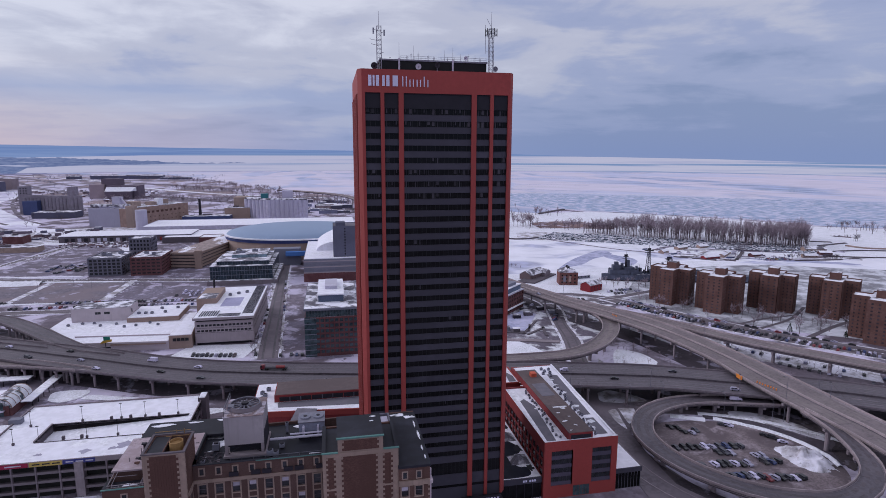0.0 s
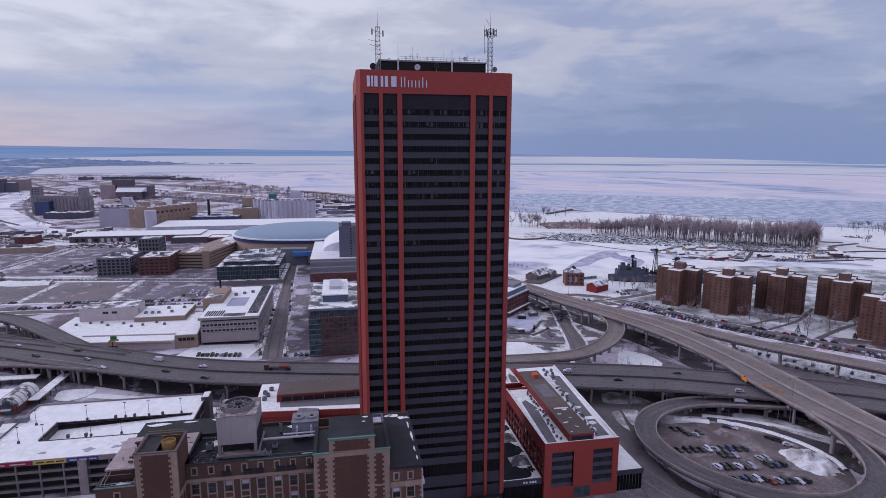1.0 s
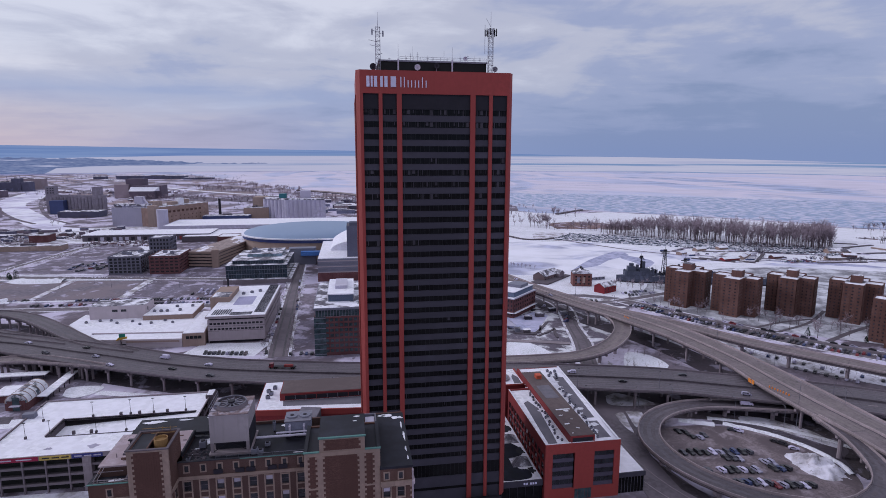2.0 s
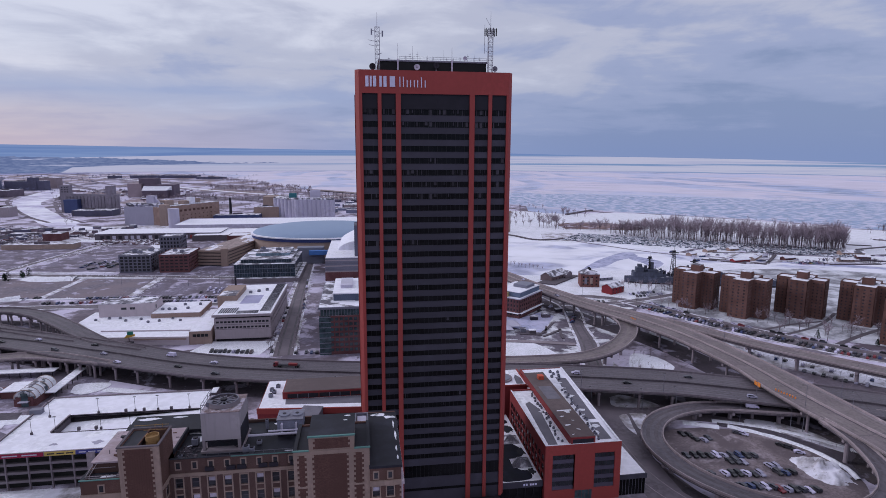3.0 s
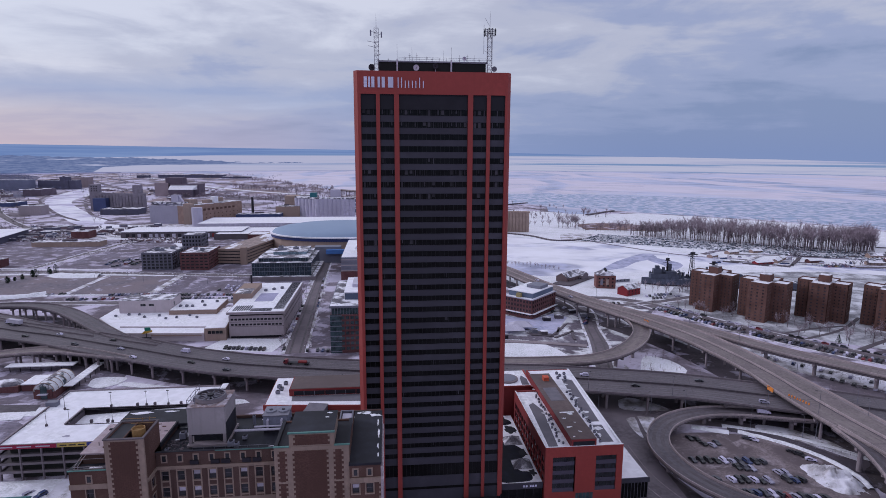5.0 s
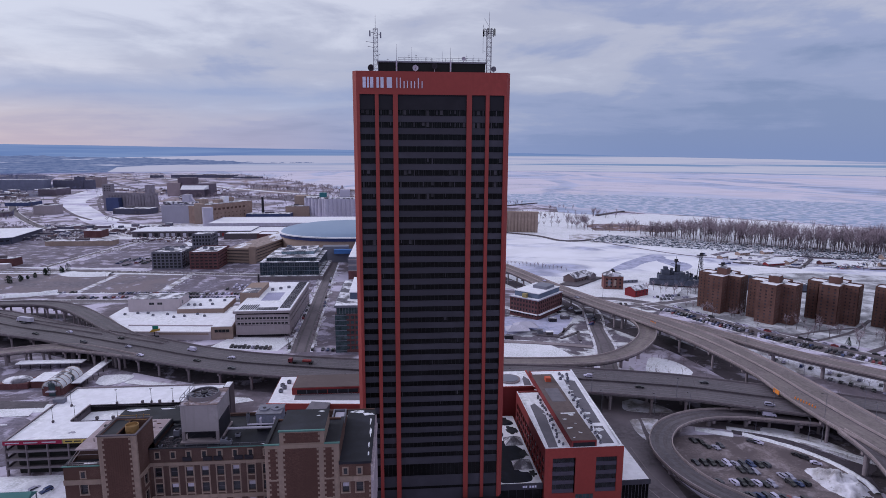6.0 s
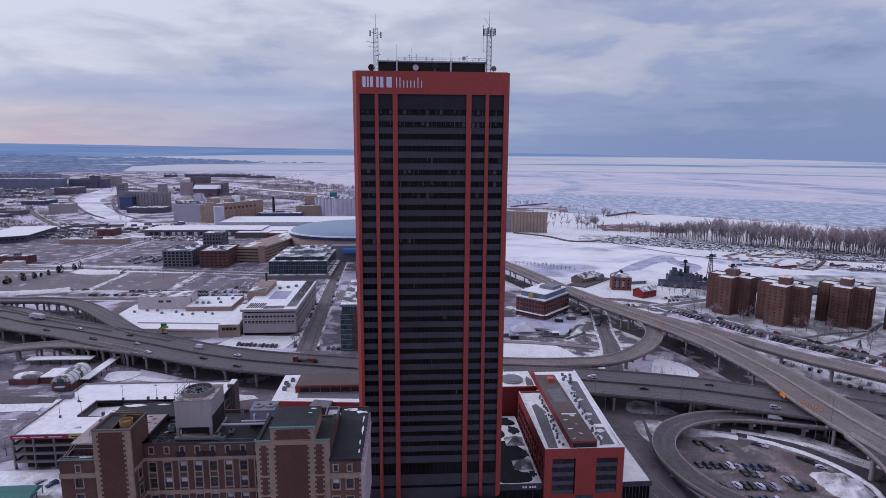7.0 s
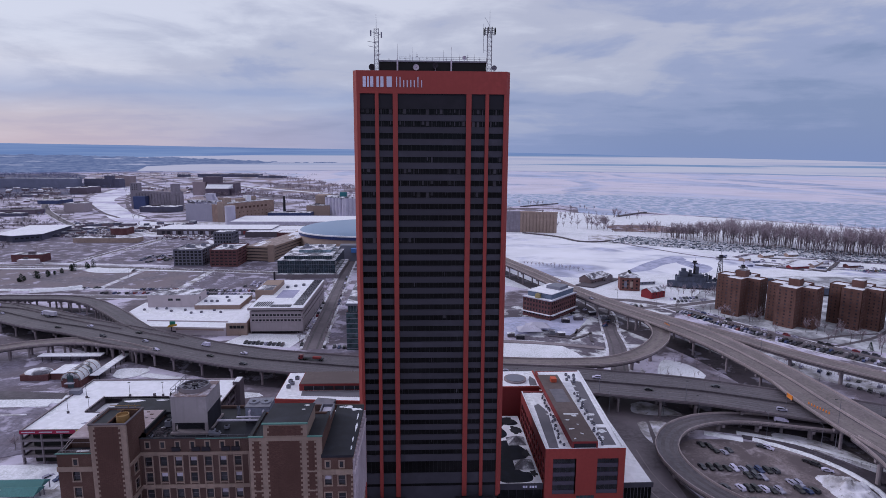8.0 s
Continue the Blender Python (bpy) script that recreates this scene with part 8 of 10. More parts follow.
def apartment(x, y, turn, first):
    """Cross-shaped brick apartment tower with rows of windows."""
    if first is not None:
        return copy_thing(first, pose(x, y, 0, 0, 0, turn))
    t = thing("apartment_tower", (0, 0, 0), "brown brick cross-shaped apartment tower with snowy flat roofs", "apartment building", "apartment towers")
    zr = steps(1.0, APT_H - 0.8, 11, 0.44)
    W, L = 7.2, 17.8
    for k in range(4):
        a = k * math.pi / 2
        ca, sa = math.cos(a), math.sin(a)

        def at(px, py):
            return (px * ca - py * sa, px * sa + py * ca)
        # end wall and the two long walls of one wing
        for o, u, ln, n in ((at(L, -W), (-sa, ca), 2 * W, 3), (at(W, -W), (ca, sa), L - W, 3), (at(L, W), (-ca, -sa), L - W, 3)):
            out = (u[1] * math.cos(radians(38)) + u[0] * math.sin(radians(38)), u[1] * math.sin(radians(38)) - u[0] * math.cos(radians(38)))
            seen = out[0] * -0.62 + out[1] * -0.78 > 0.05
            cc = steps(0.8, ln - 0.8, n, 0.32) if seen else []
            m = Mesh()
            holed_wall(m, o, u, ln, 0, APT_H + 0.8, cc, zr if seen else [], 0.4)
            part("wall", m, apt_brick, t)
            panes(t, o, u, cc, zr, apt_glass, 0.12)
        pts = [at(W, -W + 0.4), at(L - 0.4, -W + 0.4), at(L - 0.4, W - 0.4), at(W, W - 0.4)]
        part("roof", Mesh().prism(pts, APT_H - 0.3, APT_H), snow_roof, t)
    part("roof", Mesh().box(-W, W, -W, W, APT_H - 0.3, APT_H), snow_thin, t)
    part("lift_house", Mesh().box(-4, 4, -4, 4, APT_H, APT_H + 5.5), apt_brick, t)
    part("lift_house_roof", Mesh().box(-3.7, 3.7, -3.7, 3.7, APT_H + 5.5, APT_H + 5.8), snow_thin, t)
    part("roof_plant", Mesh().box(5.5, 12, -2, 3, APT_H, APT_H + 2.4), steel_dark, t)
    t.matrix_basis = pose(x, y, 0, 0, 0, turn)
    return t


apt = None
APT_AT = ((306.5, 459), (331, 425.5), (378, 419), (414, 392), (393, 331))
for (x, y), turn in zip(APT_AT, (36, 36, 38, 38, 36)):
    made = apartment(x, y, turn, apt)
    apt = apt or made

# ---- harbour buildings ----
bk = thing("brick_harbour_block", (132, 458, 0), "brick harbour block with a blue-grey set-back top floor", "office building")
bo, bu = (117.2, 454.5), (0.720, -0.694)
pv = (0.694, 0.720)


def bq(a, d):
    return (bo[0] + bu[0] * a + pv[0] * d, bo[1] + bu[1] * a + pv[1] * d)


brw = steps(1.2, 15.6, 4, 0.55)
for o, u, ln, n in ((bq(0, 0), bu, 27.0, 9), (bq(27, 0), pv, 41.0, 12), (bq(0, 41), (-pv[0], -pv[1]), 41.0, 12)):
    cc = steps(0.6, ln - 0.6, n, 0.5)
    m = Mesh()
    holed_wall(m, o, u, ln, 0, 16.2, cc, brw, 0.4)
    part("wall", m, red_brick, bk)
    panes(bk, o, u, cc, brw, dark_glass, 0.25)
    part("cornice", Mesh().slab(o, u, -0.3, ln + 0.3, 0, 0.6, 15.9, 16.6), white_metal, bk)
    part("canopy", Mesh().slab(o, u, 0, ln, 0, 2.2, 4.2, 4.6), snow_roof, bk)
part("roof", Mesh().prism([bq(0.4, 0.4), bq(26.6, 0.4), bq(26.6, 40.6), bq(0.4, 40.6)], 16.2, 16.5), snow_roof, bk)
part("upper_storey", Mesh().prism([bq(2, 4), bq(25, 4), bq(25, 39), bq(2, 39)], 16.5, 20.6), surface("slate_blue_panel", tone(96, 108, 128), 0.7), bk)
part("upper_roof", Mesh().prism([bq(1.6, 3.6), bq(25.4, 3.6), bq(25.4, 39.4), bq(1.6, 39.4)], 20.6, 21.1), snow_roof, bk)
part("dormer", Mesh().prism([bq(11, 1), bq(15, 1), bq(15, 5), bq(11, 5)], 16.5, 19.8), surface("ochre_dormer", tone(150, 138, 96), 0.7), bk)
part("roof_plant", Mesh().prism([bq(10, 20), bq(23, 20), bq(23, 34), bq(10, 34)], 21.1, 23.6), grey_panel, bk)


def gabled(name, x0, x1, y0, y1, eave, ridge, wall, roof, label, category="house", turn=0.0, windows=0):
    """A house with a pitched roof, ridge along x, turned about its middle."""
    cx, cy = (x0 + x1) / 2, (y0 + y1) / 2
    t = thing(name, (0, 0, 0), label, category)
    a, b = (x1 - x0) / 2, (y1 - y0) / 2
    part("house_body", Mesh().add([(-a, -b, 0), (a, -b, 0), (a, b, 0), (-a, b, 0), (-a, -b, eave), (a, -b, eave), (a, b, eave), (-a, b, eave), (-a, 0, ridge - 0.2), (a, 0, ridge - 0.2)],
                             [(3, 2, 1, 0), (0, 1, 5, 4), (2, 3, 7, 6), (1, 2, 6, 9, 5), (3, 0, 4, 8, 7), (4, 5, 9, 8), (6, 7, 8, 9)]), wall, t)
    k = 0.5
    for s in (-1, 1):
        part("roof_slope", Mesh().add([(-a - k, s * (b + k), eave - 0.1), (a + k, s * (b + k), eave - 0.1), (a + k, 0, ridge), (-a - k, 0, ridge), (-a - k, s * (b + k), eave + 0.2), (a + k, s * (b + k), eave + 0.2), (a + k, 0, ridge + 0.3), (-a - k, 0, ridge + 0.3)],
                                      [(0, 1, 2, 3), (7, 6, 5, 4), (0, 4, 5, 1), (1, 5, 6, 2), (2, 6, 7, 3), (3, 7, 4, 0)]), roof, t)
    for i in range(windows):
        x = -a + (i + 0.5) * 2 * a / windows
        part("window", Mesh().box(x - 0.5, x + 0.5, -b - 0.05, -b + 0.05, 1.2, 2.8), dark_glass, t)
        if eave > 6:
            part("window", Mesh().box(x - 0.5, x + 0.5, -b - 0.05, -b + 0.05, eave - 2.8, eave - 1.2), dark_glass, t)
    t.matrix_basis = pose(cx, cy, 0, 0, 0, turn)
    return t


gabled("boathouse", 200, 230, 571, 585, 5.0, 9.6, surface("brown_boathouse_boards", tone(104, 90, 92), 0.85), snow_thin, "brown-grey waterside boathouse with a snowy pitched roof", "boathouse", 38, 5)
mus = block("brick_museum", 231, 250, 536, 551, 12.5, surface("orange_brick_wall", tone(108, 74, 70), 0.9), snow_thin, "orange brick waterside museum with snowy roof", 4, 3, dark_glass, 0.4, 0.5, 1, "fr", cols_side=3)
part("gable_roof", Mesh().add([(230.6, 535.6, 13.2), (250.4, 535.6, 13.2), (240.5, 535.6, 17.0), (230.6, 551.4, 13.2), (250.4, 551.4, 13.2), (240.5, 551.4, 17.0)], [(0, 1, 2), (5, 4, 3), (0, 2, 5, 3), (2, 1, 4, 5), (0, 3, 4, 1)]), snow_thin, mus, "low snowy pitched roof")
for y in (540, 546):
    part("roof_vent", Mesh().box(239.4, 241.6, y - 1, y + 1, 15.6, 19.0), steel_dark, mus)
mus.rotation_euler = (0, 0, radians(-12))
single("quay_dock", Mesh().prism([(190, 558), (206, 547), (246, 586), (232, 598)], 0.1, 1.4), concrete_dark, "dark timber dock round the boathouse", "dock", kind="structure")
gabled("boathouse_wing", 219, 235, 577, 588, 5.6, 9.0, surface("grey_boathouse_boards", tone(112, 104, 110), 0.85), snow_thin, "small boathouse wing with a snowy cross gable", "boathouse", -52, 3)
for dx, cname in ((4.0, "blue"), (9.5, "yellow")):
    part("mural", Mesh().box(231 + dx, 233.6 + dx, 535.86, 535.98, 3.5, 9.5), grey_panel if cname == "blue" else grain_tan, mus, "faded " + cname + " mural panel")
gabled("red_boat_shed", 243, 262, 506, 518, 6.5, 9.8, surface("red_barn_paint", tone(112, 34, 42), 0.8), snow_thin, "bright red shed with a dusting of snow on the roof", "shed", 28, 4)
gabled("long_quay_shed", 250, 276, 562, 570, 3.2, 4.6, grey_panel, snow_roof, "long low quay shed with snowy roof", "shed", 10, 6)

# moored grey ship: hull, deckhouses, lattice masts
ship = thing("moored_warship", (352, 533, 0), "grey moored museum warship with lattice masts", "ship")


def sp(a, d):
    """A place on the ship: metres along from the bow, and across."""
    return (284 + a * 0.968 - d * 0.25, 553 - a * 0.25 - d * 0.968)


SHIP_MASTS = ((25, 26, 1.2), (49, 33, 4.4), (70, 24, 3.2))
hull = [(0, 0), (18, 6), (150, 7), (156, 0), (150, -7), (18, -6)]
part("hull", Mesh().prism([sp(*q) for q in hull], 0.2, 7.4), ship_grey, ship)
part("deck_snow", Mesh().prism([sp(*q) for q in ((16, 4.6), (149, 5.6), (149, -5.6), (16, -4.6))], 7.4, 7.55), snow_thin, ship)
part("boot_top", Mesh().prism([sp(*q) for q in ((1, 0.3), (18, 6.1), (150, 7.1), (156.2, 0), (150, -7.1), (18, -6.1), (1, -0.3))], 0.2, 1.6), steel_dark, ship)
for a0, a1, w, z0, z1 in ((32, 60, 5, 4.2, 8), (35, 43, 3.6, 8, 12.5), (47, 57, 4, 8, 11), (37, 41, 2.2, 12.5, 16), (50, 53, 1.6, 11, 17.5), (44, 46.5, 1.6, 8, 14), (58, 66, 3, 4.2, 6.4), (74, 104, 5, 4.2, 8), (78, 85, 4, 8, 11), (90, 96, 3, 8, 13), (87, 88.6, 1.2, 8, 15), (99, 103, 2.4, 8, 10.4), (112, 128, 4.5, 4.2, 7.5), (114, 122, 3, 7.5, 10)):
    part("deckhouse", Mesh().prism([sp(a0 - 24, w), sp(a1 - 24, w), sp(a1 - 24, -w), sp(a0 - 24, -w)], z0 + 3.2, z0 + 3.2 + (z1 - z0) * 1.25), ship_grey, ship)
for a, h, w in SHIP_MASTS:
    m = Mesh()
    cx, cy = sp(a, 0)
    for sx in (-1, 1):
        for sy in (-1, 1):
            m.tube((cx + sx * w / 2, cy + sy * w / 2, 8), (cx + sx * w / 5, cy + sy * w / 5, h), 0.4, 0.3, 4)
    for i in range(5):
        z = 9 + i * (h - 9) / 5
        m.tube((cx - w / 2, cy - 1.5, z), (cx + w / 2, cy + 1.5, z + 3), 0.22, n=4).tube((cx + w / 2, cy - 1.5, z), (cx - w / 2, cy + 1.5, z + 3), 0.22, n=4)
    part("mast", m, steel_dark, ship)
    part("mast_platform", Mesh().box(cx - w * 0.8 - 1, cx + w * 0.8 + 1, cy - 2, cy + 2, h - 0.4, h + 0.3), steel_dark, ship)
    part("yard", Mesh().tube((cx - 6, cy - 2, h - 2), (cx + 6, cy + 2, h - 2), 0.25, n=4), steel_dark, ship)
    part("radar", Mesh().box(cx - 1.8, cx + 1.8, cy - 0.4, cy + 0.4, h + 0.6, h + 2.4).tube((cx, cy, h), (cx, cy, h + 6), 0.2, 0.08, 4), steel_dark, ship)
for a in (84, 98, 120):
    cx, cy = sp(a, 0)
    part("gun_turret", Mesh().tube((cx, cy, 7.4), (cx, cy, 9.6), 2.8, 2.2, n=10).tube((cx, cy, 8.8), (cx - 6, cy - 2, 10.0), 0.3, n=5), ship_grey, ship)
for a in (22, 36, 58, 74, 100):
    cx, cy = sp(a, 2)
    part("director", Mesh().dome((cx, cy, 14.5 if a < 100 else 11.5), 1.6, 1.6, 2.0, 10, 3), ship_grey, ship)
fit_r = random.Random(63)
for i in range(26):
    a, d = fit_r.uniform(20, 140), fit_r.uniform(-5, 5)
    q, w, h = sp(a, d), fit_r.uniform(0.5, 1.5), fit_r.uniform(0.8, 2.4)
    part("deck_fitting", Mesh().box(q[0] - w, q[0] + w, q[1] - w * 0.7, q[1] + w * 0.7, 7.4, 7.4 + h), (ship_grey, steel_dark, white_metal)[i % 3], ship)
for i in range(60):
    a, d = fit_r.uniform(8, 76), fit_r.uniform(-4, 4)
    q, w, z = sp(a, d), fit_r.uniform(0.3, 0.9), fit_r.uniform(10.5, 15.5) if a < 44 else fit_r.uniform(9, 12)
    part("deck_fitting", Mesh().box(q[0] - w, q[0] + w, q[1] - w, q[1] + w, 7.4, z).tube((q[0], q[1], z), (q[0], q[1], z + fit_r.uniform(0.5, 3.5)), 0.12, 0.05, 4), (ship_grey, ship_grey, steel_dark)[i % 3], ship)
# marina docks across the basin
for i, (x0, y0, x1, y1) in enumerate(((443, 664, 482, 631), (482, 631, 560, 640), (482, 640, 545, 690), (456, 648, 520, 700), (510, 629, 560, 680), (586, 622, 670, 600), (620, 640, 700, 610))):
    t = street("marina_dock", [(x0, y0, 4), ((x0 + x1) / 2, (y0 + y1) / 2, 4), (x1, y1, 4)], "snow-covered marina dock", 1.2, (concrete_dark, snow_dirty)[i % 2])
for k, (x, y, w, tn) in enumerate(((470, 640, 26, 12), (500, 652, 20, 40), (520, 668, 16, 40), (545, 645, 18, 10), (440, 690, 14, 30), (610, 625, 18, -10), (650, 640, 16, -20), (480, 715, 20, 20), (520, 720, 16, 10))):
    gabled("marina_building", x, x + w, y, y + 8, 3.2, 5.2, (surface("marina_red", tone(120, 44, 52), 0.8) if k == 0 else red_brick) if k % 3 == 0 else tan_wall, snow_roof, "low marina building with snowy roof", "building", tn, 4)
bm_ = random.Random(77)
for i in range(30):
    x, y = bm_.uniform(430, 700), 0
    y = 690 - (x - 430) * 0.2 + bm_.uniform(-40, 40)
    t = thing("moored_boat", (x, y, 0), "small wrapped boat laid up in the snow", "boat", "laid-up boats")
    a = bm_.uniform(0, 3)
    ux, uy = math.cos(a), math.sin(a)
    ln = bm_.uniform(3, 6)
    part("hull", Mesh().prism([(x - ux * ln - uy * 1.2, y - uy * ln + ux * 1.2), (x - ux * ln + uy * 1.2, y - uy * ln - ux * 1.2), (x + ux * ln * 0.5 + uy * 1.4, y + uy * ln * 0.5 - ux * 1.4), (x + ux * ln, y + uy * ln), (x + ux * ln * 0.5 - uy * 1.4, y + uy * ln * 0.5 + ux * 1.4)], 0.2, 1.6), white_metal if i % 3 else blue_metal, t)
    part("cover", Mesh().tube((x - ux * ln * 0.8, y - uy * ln * 0.8, 1.7), (x + ux * ln * 0.6, y + uy * ln * 0.6, 1.7), 0.9, 0.5, 6), snow_thin if i % 2 else steel_dark, t)
# concrete silo by the outer harbour
fs = thing("white_silo_terminal", (232, 966, 0), "pale row of concrete silos on the snowy quay", "grain silo")
for i in range(11):
    x, y = 206 + i * 5.6, 966 - i * 1.2
    part("silo", Mesh().tube((x, y, 0), (x, y, 33), 3.2, n=12), grain_tan, fs)
part("headhouse", Mesh().box(180, 204, 964, 978, 0, 36), grain_c, fs)
part("gallery", Mesh().prism([(203, 964), (266, 951), (266, 957), (203, 970)], 33, 36), grain_tan, fs)

# ---- woods on the harbour spit ----
wood_a, wood_b = Mesh(), Mesh()
tr = random.Random(21)
edge = [(428, 905), (462, 858), (512, 806), (552, 768), (600, 726), (650, 700), (690, 700)]
for i in range(560):
    k = tr.random() ** 0.9 * (len(edge) - 1)
    j = int(k)
    q = k - j
    x = edge[j][0] * (1 - q) + edge[j + 1][0] * q
    y = edge[j][1] * (1 - q) + edge[j + 1][1] * q
    d = tr.random() ** 1.3 * 110 * min(1.0, 0.25 + k / 2.0)
    bare_tree(wood_a, wood_b, x + d * 0.6 + tr.uniform(-4, 4), y + d * 0.8 + tr.uniform(-4, 4), 0, tr.uniform(25, 38) * (0.62 + 0.38 * min(1, k / 1.6)), 0.34, tr, 11, 26, 0.25, 0.8)
wo = single("woods", wood_a, bark, "belt of bare trees on the snowy spit", "trees", kind="stuff")
single("woods_twigs", wood_b, twig, "haze of bare twigs in the woods", "trees", kind="stuff")
far_a, far_b = Mesh(), Mesh()
for i in range(70):
    x = tr.choice((tr.uniform(300, 520), tr.uniform(880, 1050)))
    y = 1180 + tr.uniform(-20, 60) if x < 600 else 830 + tr.uniform(-40, 60)
    bare_tree(far_a, far_b, x, y, 0, tr.uniform(9, 18), 0.3, tr, 9, 26, 0.42, 1.2)
for i in range(420):
    x = tr.uniform(-640, 60)
    y = 1580 + tr.uniform(-60, 120) - 0.35 * x
    bare_tree(far_a, far_b, x, y, 0, tr.uniform(9, 17), 0.22, tr, 9, 30, 0.5, 1.8)
single("scrub_trees", far_a, bark, "scattered bare trees along the shore", "trees", kind="stuff")
single("scrub_tree_twigs", far_b, twig, "thin bare twigs of shore trees", "trees", kind="stuff")
for i, (x, y, h) in enumerate(((322, 372, 13), (345, 352, 14), (352, 362, 12), (336, 384, 10), (300, 398, 9), (372, 352, 11), (385, 338, 12), (200, 338, 8), (206, 330, 8), (268, 418, 9), (256, 470, 8), (300, 505, 11), (312, 512, 11), (325, 505, 12), (290, 512, 10), (345, 498, 11), (236, 300, 8), (250, 288, 8), (262, 270, 9), (405, 352, 12))):
    tree_thing(x, y, h, seed=100 + i)
for i, (x, y, h) in enumerate(((342, 358, 7), (372, 338, 5))):
    t = thing("conifer_tree", (x, y, 0), "dark green conifer on a snowy lawn", "tree")
    part("trunk", Mesh().tube((x, y, 0), (x, y, h * 0.8), 0.22, 0.08, 6), bark, t)
    m = Mesh()
    cr = random.Random(i)
    for j in range(420):
        k = cr.random()
        r = (1 - k) * h * 0.30 * cr.uniform(0.5, 1.05)
        a = cr.uniform(0, 6.28)
        p = Vector((x + r * math.cos(a), y + r * math.sin(a), h * (0.1 + 0.88 * k)))
        m.add([p, p + Vector((math.cos(a) * 0.6, math.sin(a) * 0.6, -0.3)), p + Vector((-math.sin(a) * 0.3, math.cos(a) * 0.3, 0.2))], [(0, 1, 2)])
    part("crown", m, conifer, t)

# snow berms and the ploughed heap in the loop lot
heap = Mesh()
hr = random.Random(9)
v, f = [], []
nx, ny = 44, 26
for i in range(nx + 1):
    for j in range(ny + 1):
        s, q = i / nx, j / ny
        x = 196.5 + 15.0 * q + 4.5 * math.sin(math.pi * s) * (q - 0.35)
        y = 211 - s * 25 - 3.0 * q
        hgt = 5.0 * math.sin(math.pi * min(1, s * 1.05)) ** 0.7 * math.sin(math.pi * q) ** 0.8
        v.append((x, y, hgt * (0.8 + 0.55 * noise.noise(Vector((x * 0.3, y * 0.3, 0))) + 0.35 * noise.noise(Vector((x * 1.1, y * 1.1, 3)))) - 0.7 + 0.9 * noise.noise(Vector((x * 0.22, y * 0.22, 8)))))
for i in range(nx):
    for j in range(ny):
        a = i * (ny + 1) + j
        f.append((a, a + ny + 1, a + ny + 2, a + 1))
heap.add(v, f)
single("snow_heap", heap, snow_dirty, "ploughed heap of dirty snow in the lot corner", "snow heap", kind="stuff", smooth=True)


def berm(pts, w, h, label="ploughed snow bank along the lot"):
    line = smooth_line([(x, y, 0.05, w) for x, y in pts], 2)
    m = Mesh()
    nn = offsets(line)
    v, f = [], []
    for k, (p, n) in enumerate(zip(line, nn)):
        hh = h * (0.8 + 0.4 * noise.noise(Vector((p[0] * 0.4, p[1] * 0.4, 2))))
        for s, z in ((-1, 0), (-0.5, 0.8), (0, 1), (0.5, 0.8), (1, 0)):
            v.append((p[0] + n[0] * s * w / 2, p[1] + n[1] * s * w / 2, p[2] + z * hh))
    for k in range(len(line) - 1):
        for j in range(4):
            f.append((5 * k + j, 5 * k + 5 + j, 5 * k + 6 + j, 5 * k + j + 1))
    m.add(v, f)
    return single("snow_bank", m, snow, label, "snow bank", kind="stuff", smooth=True)


berm([(169, 247), (176, 243.5), (184, 239.5)], 4.0, 1.3)
berm([(189, 240), (197, 234), (204, 227), (210, 219), (214, 210), (216, 198), (214, 189)], 3.0, 1.2)
berm([(185, 247), (200, 240), (214, 231), (226, 219), (234, 207)], 4.5, 0.7)

# shore trees beyond the yard, in ones and clumps
sa_, sb_ = Mesh(), Mesh()
for cx, cy, n, h, sd in ((353, 1012, 16, 30, 14), (458, 1198, 7, 22, 9), (424, 1371, 7, 14, 22), (332, 1133, 10, 14, 24), (372, 1000, 10, 16, 18), (420, 955, 14, 24, 16), (345, 1500, 8, 15, 26), (300, 1240, 10, 12, 40), (280, 1040, 8, 14, 20), (520, 1000, 8, 18, 20)):
    for i in range(n):
        bare_tree(sa_, sb_, cx + tr.gauss(0, sd), cy + tr.gauss(0, sd), 0, h * tr.uniform(0.6, 1.0), 0.28, tr, 13, 50, 0.44, 1.0)
for i in range(170):
    k = tr.random()
    x, y = (-640 + 480 * k, 2860 - 900 * k) if i % 2 else (-560 + 420 * k, 2250 - 440 * k)
    bare_tree(sa_, sb_, x + tr.gauss(0, 16), y + tr.gauss(0, 26), 0, tr.uniform(12, 26), 0.3, tr, 9, 36, 0.46, 2.2)
single("shore_trees", sa_, bark, "clumps of bare trees along the lake shore", "trees", kind="stuff")
single("shore_tree_twigs", sb_, twig, "fine bare twigs of shore trees", "trees", kind="stuff")
# saplings and evergreens along the promenade
for i in range(16):
    x, y = 158 + i * 4.0, 673 - i * 2.9
    tree_thing(x + tr.uniform(-1, 1), y + tr.uniform(-1.5, 1.5), tr.uniform(4.5, 7.5), "small bare sapling beside the harbour promenade", 300 + i)
for i in range(20):
    tree_thing(268 + i * 4.4 + tr.uniform(-2, 2), 524 + (i % 3) * 5 - i * 1.5 + tr.uniform(-2, 2), tr.uniform(8, 12), "bare park tree in front of the moored ship", 340 + i)
